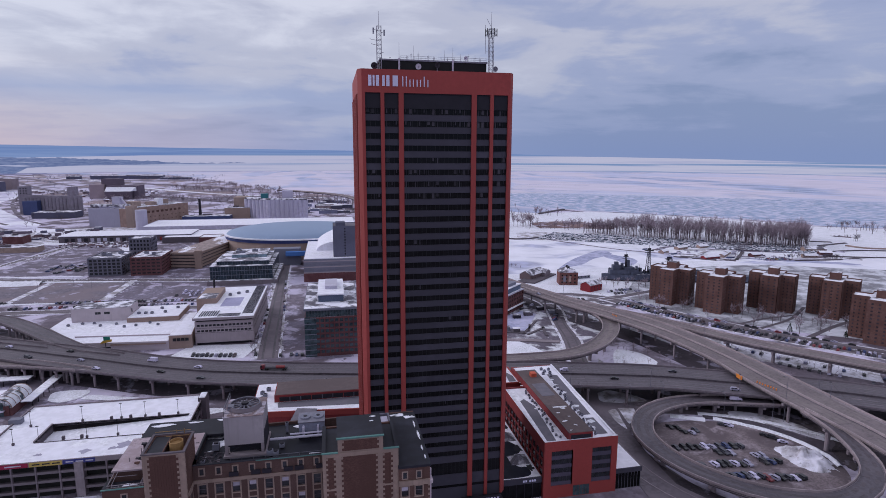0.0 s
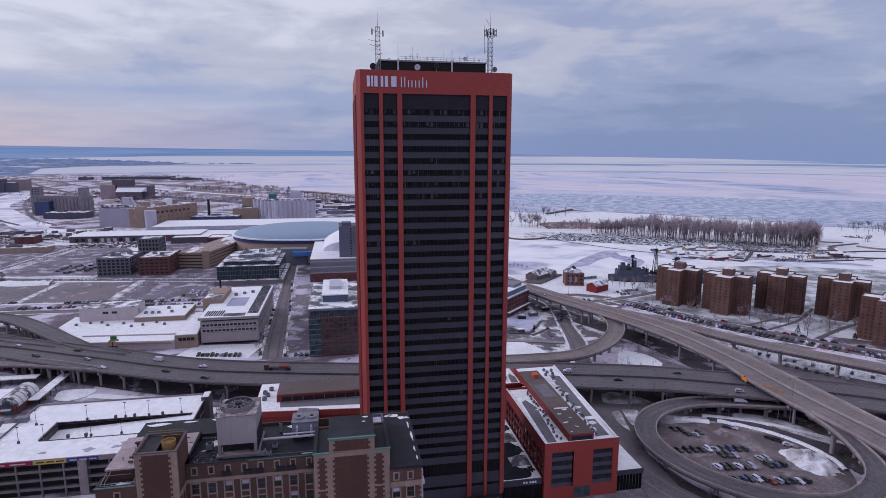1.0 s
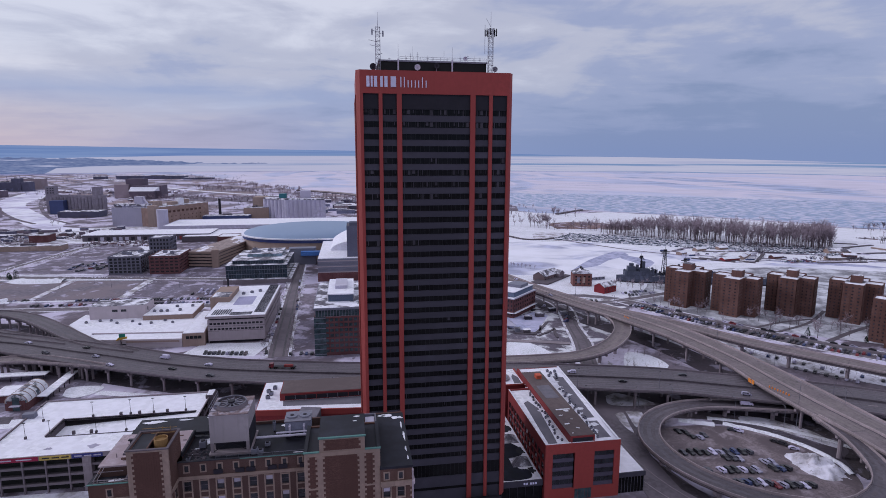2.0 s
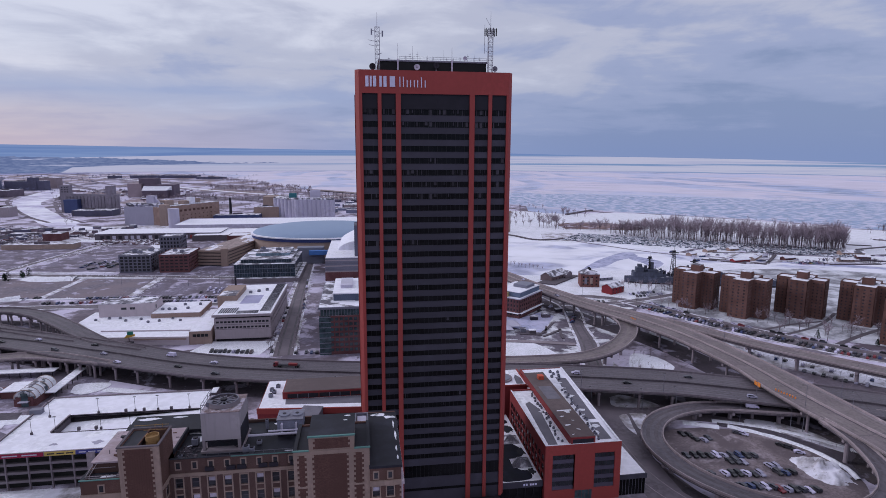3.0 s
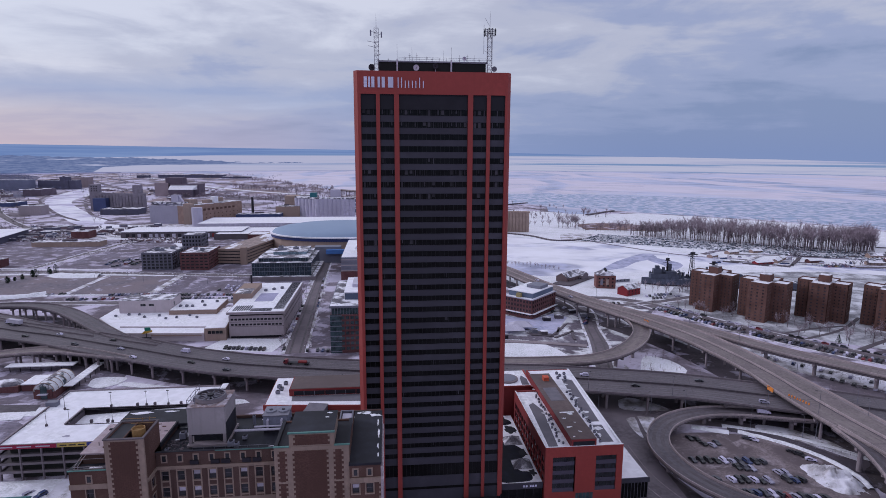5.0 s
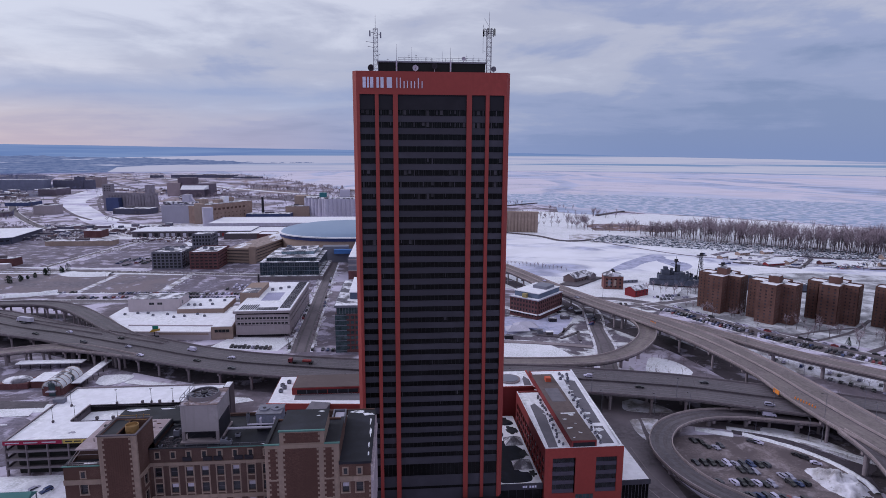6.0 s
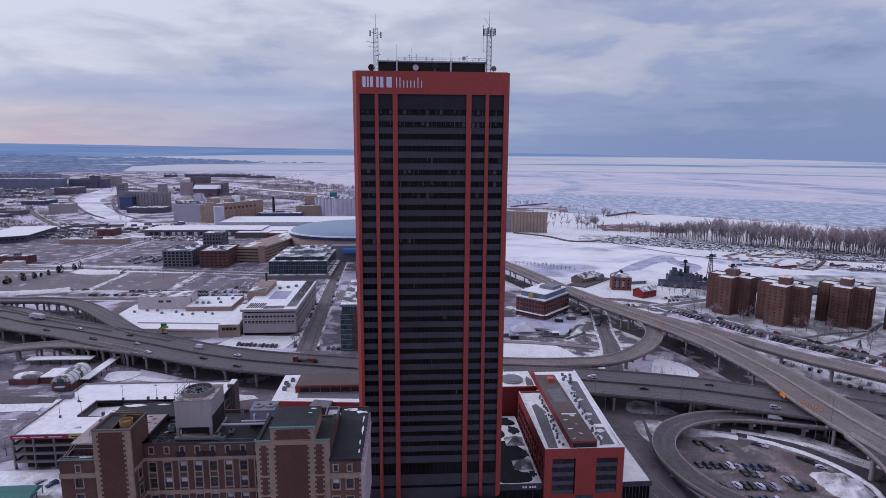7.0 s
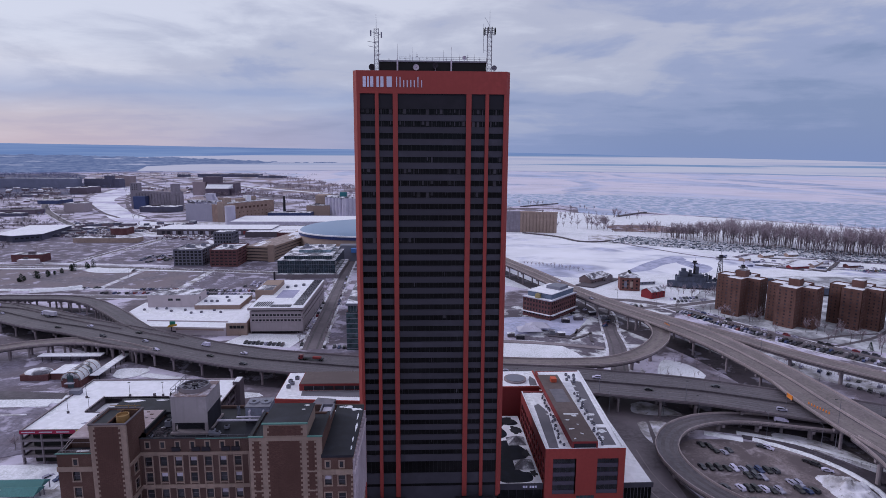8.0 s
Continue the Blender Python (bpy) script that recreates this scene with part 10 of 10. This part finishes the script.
for k, s, kd, c in ((0.13, 0.5, "van", 3), (0.16, -0.2, "car", 2), (0.20, 0.5, "car", 1), (0.235, -0.45, "car", 0), (0.26, 0.2, "car", 3), (0.285, -0.5, "suv", 1), (0.30, 0.45, "car", 0), (0.325, -0.2, "car", 2), (0.345, -0.7, "car", 3), (0.37, 0.5, "van", 3), (0.385, -0.35, "car", 0),
                    (0.40, 0.3, "car", 3), (0.415, -0.6, "car", 1), (0.55, -0.3, "suv", 0), (0.575, 0.4, "car", 2), (0.60, -0.5, "car", 3), (0.63, 0.3, "suv", 3), (0.66, -0.3, "car", 0), (0.69, 0.55, "car", 1), (0.72, -0.6, "suv", 2), (0.75, 0.3, "car", 0)):
    on_road(hw_line, k, s, kd, c)
on_road(sk_line, 0.40, -0.5, "car", 2)
on_road(sk_line, 0.30, 0.5, "car", 3)
put_car("van", 3, 205, 244.5, 6.9, -20, "cars on the loop ramp")

# flat-bed and box lorries on the highway


def lorry(x, y, z, turn, cab_paint, box_m, label, flat=False):
    t = thing("lorry", (0, 0, 0), label, "truck")
    part("cab", profile_prism(Mesh(), [(5.6, 0.6), (8.0, 0.6), (8.0, 1.6), (7.6, 2.9), (5.6, 3.0)], 1.2, 0.1, 2.0), cab_paint, t)
    part("windscreen", profile_prism(Mesh(), [(7.8, 1.7), (7.62, 2.6), (6.9, 2.6), (6.9, 1.7)], 1.22, 0.1, 2.0), dark_glass, t)
    if flat:
        part("flat_bed", Mesh().box(-7.5, 5.2, -1.25, 1.25, 1.0, 1.3), steel_dark, t)
        part("load", Mesh().box(-6, -1, -1.0, 1.0, 1.3, 2.3), red_dark, t)
    else:
        part("box_body", Mesh().box(-7.5, 5.2, -1.28, 1.28, 1.1, 4.0), box_m, t)
    w = Mesh().tube((0, -0.15, 0), (0, 0.15, 0), 0.5, n=10).mesh("wheel", tyre_m)
    for wx in (-6.6, -5.4, 3.6, 4.6, 7.0):
        for wy in (-1.1, 1.1):
            piece("wheel", w, t, (wx, wy, 0.5))
    t.matrix_basis = pose(x, y, z, 0, 0, turn)
    return t


lorry(-35, 325, 10.02, -12 + 180, CAR_PAINT[5], red_dark, "dark red flat-bed lorry on the highway", True)
lorry(-252, 424, 10.02, -25 + 180, CAR_PAINT[3], white_metal, "white articulated lorry on the highway")


# ---- lamp posts, signs and clutter ----
def street_lamp(x, y, z, h, turn=0.0, label="tall steel street lamp with a curved arm", group="street lamps"):
    t = thing("street_lamp", (x, y, z), label, "street lamp", group)
    ca, sa = math.cos(radians(turn)), math.sin(radians(turn))
    part("pole", Mesh().tube((x, y, z), (x, y, z + h), 0.16, 0.09, 6), steel_grey, t)
    part("arm", Mesh().tube((x, y, z + h), (x + 1.0 * ca, y + 1.0 * sa, z + h + 0.6), 0.07, n=5).tube((x + 1.0 * ca, y + 1.0 * sa, z + h + 0.6), (x + 2.4 * ca, y + 2.4 * sa, z + h + 0.6), 0.06, n=5), steel_grey, t)
    part("lamp_head", Mesh().box(x + 2.4 * ca - 0.45, x + 2.4 * ca + 0.45, y + 2.4 * sa - 0.2, y + 2.4 * sa + 0.2, z + h + 0.45, z + h + 0.65), steel_dark, t)


street_lamp(222, 230, 0, 24, 180, "very tall steel mast lamp beside the skyway")
for x, y, z, h in ((198, 243.5, 0, 11), (216, 231, 0, 11), (170, 255.5, 6, 8), (129, 268, 0, 11), (155, 262, 0, 11)):
    street_lamp(x, y, z, h, 90)
for k in range(6):
    p = hw_line[int(len(hw_line) * (0.58 + 0.045 * k))]
    n = offsets([p, hw_line[int(len(hw_line) * (0.58 + 0.045 * k)) + 1]])[0]
    street_lamp(p[0] - n[0] * (p[3] / 2 - 0.2), p[1] - n[1] * (p[3] / 2 - 0.2), p[2] + 1, 9, 60, "slender lamp post on the highway parapet", "highway lamps")
for k in range(7):
    q = int(len(sk_line) * (0.42 + 0.07 * k))
    p = sk_line[q]
    n = offsets([p, sk_line[q + 1]])[0]
    street_lamp(p[0] + n[0] * (p[3] / 2 - 0.2), p[1] + n[1] * (p[3] / 2 - 0.2), p[2] + 1, 9, 200, "slender lamp post on the skyway parapet", "skyway lamps")
wsn = thing("work_sign", (218.4, 259, 11.6), "orange roadwork sign hung on the skyway parapet", "road sign")
part("board", Mesh().box(218.3, 218.58, 257, 261.5, 11.8, 14.0), orange_paint, wsn)
for x, y in ((222, 250), (223.5, 244), (208, 384)):
    t = thing("traffic_barrel", (x, y, 13.0), "row of orange and white traffic barrels on the skyway", "traffic barrel", "barrels")
    for j in range(4):
        part("barrel", Mesh().tube((x + j * 0.3, y - j * 1.6, 13.0), (x + j * 0.3, y - j * 1.6, 14.0), 0.35, 0.28, 8), orange_paint, t)
# dark evergreens and the long snow mound by the left lots
for i in range(15):
    k = min(1.0, max(0.0, (i // 3) / 4 + cr2.uniform(-0.09, 0.09)))
    x, y = -386 + k * 32 + cr2.uniform(-4, 4), 584 + k * 76 + cr2.uniform(-4, 4)
    h = cr2.uniform(4, 10)
    t = thing("evergreen_bush", (x, y, 0), "dark evergreen bush on a snowy bank", "bush", "dark bushes")
    m = Mesh()
    w = h * cr2.uniform(0.3, 0.45)
    for j in range(340):
        up, a = cr2.random(), cr2.uniform(0, 6.28)
        r = w * math.sin(math.pi * (0.12 + 0.86 * up)) ** 0.7 * cr2.uniform(0.55, 1.0) * (0.8 + 0.35 * math.sin(a * 3 + i))
        p = Vector((x + r * math.cos(a), y + r * math.sin(a), h * up))
        a = cr2.uniform(0, 6.28)
        m.add([p, p + Vector((math.cos(a) * 0.7, math.sin(a) * 0.7, 0.25)), p + Vector((-math.sin(a) * 0.5, math.cos(a) * 0.5, 0.45))], [(0, 1, 2)])
    part("leaves", m, conifer, t)
berm([(-346, 650), (-332, 642), (-314, 640), (-296, 642)], 20, 3.2, "long high mound of ploughed snow beside the lot")
berm([(-345, 543), (-330, 547), (-316, 552), (-306, 559)], 11, 3.4, "rounded mound of ploughed snow beside the lot")
berm([(-470, 556), (-400, 552), (-340, 549), (-300, 552)], 6, 1.4, "long ploughed snow bank beside the lot")
for x0, y0, x1, y1, n, f in ((-302, 555, -288, 556, 5, 0.8), (-273, 534, -222, 533, 14, 0.75), (-318, 704, -318, 734, 8, 0.8), (-304, 691, -290, 716, 8, 0.8), (-300, 716, -292, 751, 10, 0.8), (-286, 700, -284, 730, 9, 0.8), (-310, 712, -306, 740, 8, 0.6)):
    car_row(x0, y0, x1, y1, n, 88 if abs(x1 - x0) > abs(y1 - y0) else 10, 0.16, "cars in the left lots", f)
bw = thing("blue_walled_hall", (-590, 915, 0), "large dark blue-walled hall under a wide snowy roof", "hall")
part("wall", Mesh().prism([(-606, 866), (-546, 872), (-564, 978), (-628, 972)], 0, 10), haze_dark, bw)
part("front_wall", Mesh().prism([(-574, 850), (-545, 872), (-560, 878), (-588, 858)], 0, 9.6), surface("dark_blue_cladding", tone(60, 62, 80), 0.7, amount=0.15), bw)
part("roof", Mesh().prism([(-608, 864), (-574, 848), (-543, 871), (-562, 980), (-630, 974)], 10, 10.6), snow_roof, bw)
for k in range(5):
    part("window", Mesh().slab((-574, 850), (0.797, 0.604), 3 + k * 6.4, 7 + k * 6.4, 0.0, 0.3, 4.4, 6.6), dark_glass, bw)
plain_block("long_dark_depot", -905, -800, 1250, 1280, 9, haze_brick, roof_grey, "long dark depot with a bare roof by the river road")
plain_block("low_depot_shed", -860, -800, 1205, 1225, 6, haze_dark, snow_thin, "low dark shed beside the depot")
plain_block("white_shop_annex", -453, -431, 682, 690, 5, beige, snow_roof, "low white annex in front of the red shop")
yc = Mesh()
yw = Mesh()
for i in range(1300):
    k, q = fr_.random(), fr_.random()
    x, y = -625 + k * 330 + (q - 0.5) * 40, 1030 - k * 40 - q * 120
    if -470 < x < -385 and y < 965:
        continue
    a = fr_.choice((0.45, 2.0)) + fr_.uniform(-0.2, 0.2)
    w, h = fr_.choice((0.8, 1.2, 2.0, 2.4, 3.5)), fr_.uniform(0.6, 2.6)
    (yw if i % 4 == 0 else yc).slab((x, y), (math.cos(a), math.sin(a)), -w, w, -w * 0.5, w * 0.5, 0, h)
single("yard_clutter", yc, patchy("yard_clutter_dark", tone(70, 66, 76), tone(128, 120, 130), 0.05, 0.45, 0.6, fine=0.2, second=tone(104, 82, 84)), "parked lorries, containers and scrap in snowy yards", "clutter", kind="stuff")
single("yard_snow_heaps", yw, snow_dirty, "snow-covered heaps and roofs in the yards", "clutter", kind="stuff")
sc_a, sc_b = Mesh(), Mesh()
for cx, cy, sx, sy, n, hh in ((-720, 1060, 36, 34, 90, 7), (-1160, 1740, 70, 50, 110, 13), (-560, 812, 10, 8, 12, 8), (-850, 1330, 40, 60, 50, 9), (-640, 1080, 30, 30, 26, 6), (-760, 1180, 26, 30, 26, 7)):
    for i in range(n):
        bare_tree(sc_a, sc_b, cx + fr_.gauss(0, sx), cy + fr_.gauss(0, sy), 0, hh * fr_.uniform(0.6, 1.1), 0.16, fr_, 9, 34, 0.5, 1.5)
single("river_scrub", sc_a, bark, "thickets of bare scrub near the river", "shrubs", kind="stuff")
single("river_scrub_twigs", sc_b, twig_dark, "dense twigs of the riverside scrub", "shrubs", kind="stuff")
plain_block("tan_low_store", -486, -392, 849, 868, 6.8, grain_tan, snow_thin, "long low tan store beside a snowy lot")
plain_block("brick_low_store", -474, -448, 930, 955, 11, red_brick, snow_thin, "small square brick building by the rails")

# ---- plaza corner below the garage ----
heap2 = Mesh()
v, f = [], []
for i in range(21):
    for j in range(11):
        x, y = -150 + i * 1.7, 209 + j * 1.9
        hh = 3.0 * math.sin(math.pi * i / 20) * math.sin(math.pi * j / 10) * (0.8 + 0.6 * noise.noise(Vector((x * 0.2, y * 0.2, 4))))
        v.append((x, y, 0.05 + max(0.0, hh)))
for i in range(20):
    for j in range(10):
        k = i * 11 + j
        f.append((k, k + 11, k + 12, k + 1))
heap2.add(v, f)
single("snow_heap", heap2, snow, "broad smooth heap of ploughed snow in a corner lot", "snow heap", kind="stuff", smooth=True)
tc = thing("teal_canopy", (-127, 203, 0), "teal-roofed market canopy in a snowy corner lot", "canopy")
teal = surface("teal_roof_metal", tone(64, 112, 112), 0.6)
for k, (x0, x1, y0, y1) in enumerate(((-142, -118, 204, 211), (-131, -117, 199, 206))):
    part("roof_slope", Mesh().add([(x0, y0, 3.4), (x1, y0, 3.4), (x1, (y0 + y1) / 2, 5.2), (x0, (y0 + y1) / 2, 5.2), (x1, y1, 3.4), (x0, y1, 3.4)], [(0, 1, 2, 3), (3, 2, 4, 5), (1, 4, 2), (0, 3, 5), (0, 5, 4, 1)]), teal, tc)
    for x in (x0 + 0.5, x1 - 0.5):
        for y in (y0 + 0.5, y1 - 0.5):
            part("post", Mesh().box(x - 0.15, x + 0.15, y - 0.15, y + 0.15, 0, 3.4), steel_grey, tc)
car_row(-140, 198, -112, 196, 10, 85, 0.05, "cars in the corner lot", 0.9)
car_row(-128, 217.5, -118, 216, 3, 60, 0.05, "cars in the corner lot", 1.0)
put_car("suv", 0, -166, 244, 0.06, 20)
tree_thing(-152, 240, 9, "dense dark street tree by the garage", 77)
ngon_patch("ground_corner_lot", [(-160, 226), (-143, 228), (-84, 227), (-84, 190), (-160, 190)], 0.04, snow_dirty, "dirty snowy corner lot beside the garage")
# name boards over the tower's entrances: unreadable bars on black
for x0 in (46.0, 12.5):
    t = thing("entrance_board", (x0 + 6, 181.5, 8.6), "black entrance name board with pale unreadable lettering", "sign")
    part("board", Mesh().box(x0, x0 + 12, 181.6, 181.9, 8.6, 10.8), steel_dark, t)
    for i in range(9):
        part("letter_bar", Mesh().box(x0 + 0.8 + i * 1.2, x0 + 1.5 + i * 1.2, 181.5, 181.6, 9.3, 10.2), sign_white, t)

# ---- clutter round the roads and lots ----
cl = random.Random(55)
sg_a, sg_b = Mesh(), Mesh()
for i in range(150):
    x, y = cl.choice(((cl.uniform(176, 216), cl.uniform(300, 345)), (cl.uniform(236, 300), cl.uniform(262, 360)), (cl.uniform(150, 205), cl.uniform(250, 262)), (cl.uniform(-420, -60), cl.choice((534, 546, 556, 655, 668, 690)) + cl.uniform(-3, 3)), (cl.uniform(-560, -380), cl.uniform(690, 930))))
    bare_tree(sg_a, sg_b, x, y, 0, cl.uniform(2.5, 6.5), 0.08, cl, 6, 10, 0.5)
single("verge_shrubs", sg_a, bark, "bare shrubs along fences and verges", "shrubs", kind="stuff")
single("verge_shrub_twigs", sg_b, twig, "thin twigs of verge shrubs", "shrubs", kind="stuff")
fn = Mesh()
for pts in ([(150, 300), (176, 296), (200, 290), (226, 276)], [(206, 226), (226, 214), (240, 196)], [(-283, 553), (-62, 533)], [(-283, 656), (-70, 626)], [(262, 350), (300, 300), (350, 245)]):
    for (x0, y0), (x1, y1) in zip(pts[:-1], pts[1:]):
        ln = math.hypot(x1 - x0, y1 - y0)
        n = int(ln / 3)
        for i in range(n + 1):
            x, y = x0 + (x1 - x0) * i / n, y0 + (y1 - y0) * i / n
            fn.tube((x, y, 0), (x, y, 1.9), 0.06, n=4)
        for z in (0.9, 1.85):
            fn.tube((x0, y0, z), (x1, y1, z), 0.05, n=4)
single("chain_fence", fn, steel_grey, "thin chain-link fence posts and rails along the verge", "fence", kind="stuff")
# ploughed crumbs of snow along streets and lots
sn = Mesh()
lines = (((-283, 556), (-62, 536), 3.0), ((-283, 655), (-64, 622), 4.0), ((-54, 372), (-63, 640), 2.2), ((-36, 372), (-46, 640), 2.2), ((-480, 668), (-291, 655), 5.0), ((-700, 705), (-400, 684), 5.0), ((-394, 700), (-360, 930), 4.0), ((-380, 700), (-352, 930), 4.0),
         ((-203, 556), (-203, 632), 3.0), ((256, 470), (340, 330), 2.0), ((340, 330), (400, 262), 2.0), ((176, 300), (160, 370), 2.0), ((196, 470), (178, 372), 2.5), ((122, 200), (122, 262), 0.9), ((-110, 520), (-420, 534), 3.0), ((-60, 420), (-60, 520), 3.0), ((-30, 380), (12, 372), 2.0))
for (x0, y0), (x1, y1), w in lines:
    n = int(math.hypot(x1 - x0, y1 - y0) / 1.6)
    for i in range(n):
        k = cl.random()
        if noise.noise(Vector((k * n * 0.12, x0, 1.0))) < -0.08:
            continue
        x, y = x0 + (x1 - x0) * k + cl.gauss(0, w * 0.5), y0 + (y1 - y0) * k + cl.gauss(0, w * 0.5)
        r = cl.uniform(0.4, 1.3)
        q = [(x + r * cl.uniform(0.6, 1.4) * math.cos(a), y + r * cl.uniform(0.6, 1.4) * math.sin(a)) for a in (0, 1.05, 2.1, 3.14, 4.2, 5.2)]
        z = cl.uniform(0.35, 1.0)
        sn.add([(*p, 0.02) for p in q] + [(x, y, z)], [(j, (j + 1) % 6, 6) for j in range(6)])
single("ploughed_snow", sn, snow_dirty, "lumpy ploughed snow along streets and lot edges", "snow bank", kind="stuff")
# ---- old streets by the river: small houses, yards and trees past counting ----
hs_w, hs_r = Mesh(), Mesh()
rv = random.Random(91)


def on_river(x, y):
    return abs(x + 790 + (y - 1480) * 0.52) < 105 and y > 1050


for i in range(190):
    x, y = rv.uniform(-1600, -430), rv.uniform(960, 2150)
    if on_river(x, y) or (x > -700 and 1300 < y < 1480) or (x > -520 and y > 1040) or (-980 < x < -640 and y < 1500):
        continue
    a = rv.choice((0.5, 2.07)) + rv.uniform(-0.06, 0.06)
    u = (math.cos(a), math.sin(a))
    w, d, h = rv.uniform(4, 9), rv.uniform(3.5, 5), rv.uniform(3.5, 6.5)
    hs_w.slab((x, y), u, -w, w, -d, d, 0, h)
    k = len(hs_r.v)
    pts = []
    for s, q, z in ((-w - 0.4, -d - 0.4, h), (w + 0.4, -d - 0.4, h), (w + 0.4, d + 0.4, h), (-w - 0.4, d + 0.4, h), (-w - 0.4, 0, h + d * 0.6), (w + 0.4, 0, h + d * 0.6)):
        pts.append((x + u[0] * s - u[1] * q, y + u[1] * s + u[0] * q, z))
    hs_r.add(pts, [(0, 1, 5, 4), (2, 3, 4, 5), (1, 2, 5), (3, 0, 4), (3, 2, 1, 0)])
single("old_ward_houses", hs_w, patchy("mixed_house_walls", tone(112, 100, 106), tone(150, 142, 150), 0.02, 0.45, 0.55, fine=0.03, second=tone(96, 74, 78)), "hundreds of small old houses along snowy streets", "houses", kind="stuff")
single("old_ward_roofs", hs_r, patchy("mixed_house_roofs", tone(92, 86, 96), SNOWC, 0.03, 0.40, 0.52, fine=0.1), "snowy pitched roofs of the small houses", "houses", kind="stuff")
ow_a, ow_b = Mesh(), Mesh()
for i in range(900):
    x, y = rv.uniform(-1500, -400), rv.uniform(930, 2150)
    if on_river(x, y) and abs(x + 790 + (y - 1480) * 0.52) < 70 or (x > -520 and y > 1040):
        continue
    bare_tree(ow_a, ow_b, x, y, 0, rv.uniform(6, 14), 0.2, rv, 8, 30, 0.5, 1.8)
for i in range(260):
    x, y = rv.uniform(-480, 60), rv.uniform(1250, 1750)
    bare_tree(ow_a, ow_b, x, y, 0, rv.uniform(5, 11), 0.2, rv, 8, 26, 0.5, 1.8)
single("old_ward_trees", ow_a, bark, "bare street trees among the small houses", "trees", kind="stuff")
single("old_ward_twigs", ow_b, twig_dark, "fine dark twigs of street trees", "trees", kind="stuff")
# bare street trees and snow-banked verges along the canal street
for i in range(16):
    for x0, y0 in ((-37.5, 386), (-55.5, 392)):
        y = y0 + i * 11.5 + rv.uniform(-3, 3)
        tree_thing(x0 - (y - 380) * 0.045 + rv.uniform(-0.8, 0.8), y, rv.uniform(4, 7), "small bare street tree on a snowy verge", 700 + i)
# lamp posts and poles across the lots
for i, (x, y) in enumerate([(-283 + k * 24, 604 + (k % 2) * 20) for k in range(9)] + [(-360 + k * 26, 740 + (k % 3) * 40) for k in range(4)] + [(-196 + k * 30, 590) for k in range(5)]):
    street_lamp(x, y, 0, 9, 90 * (i % 4), "slim lamp post standing in an empty lot", "lot lamps")
for i in range(8):
    street_lamp(-54 - i * 0.8, 385 + i * 30, 0, 8, 0, "slim street lamp along the city street", "city street lamps")
for x0, y0, x1, y1, n, tn in ((262, 500, 292, 506, 10, 80), (268, 492, 300, 499, 9, 80), (196, 482, 228, 478, 8, 85), (176, 420, 186, 440, 6, 30), (246, 348, 262, 326, 7, 35), (282, 300, 312, 262, 10, 40), (160, 455, 178, 470, 5, 40)):
    car_row(x0, y0, x1, y1, n, tn, 0.2, "cars by the harbour", 0.8)
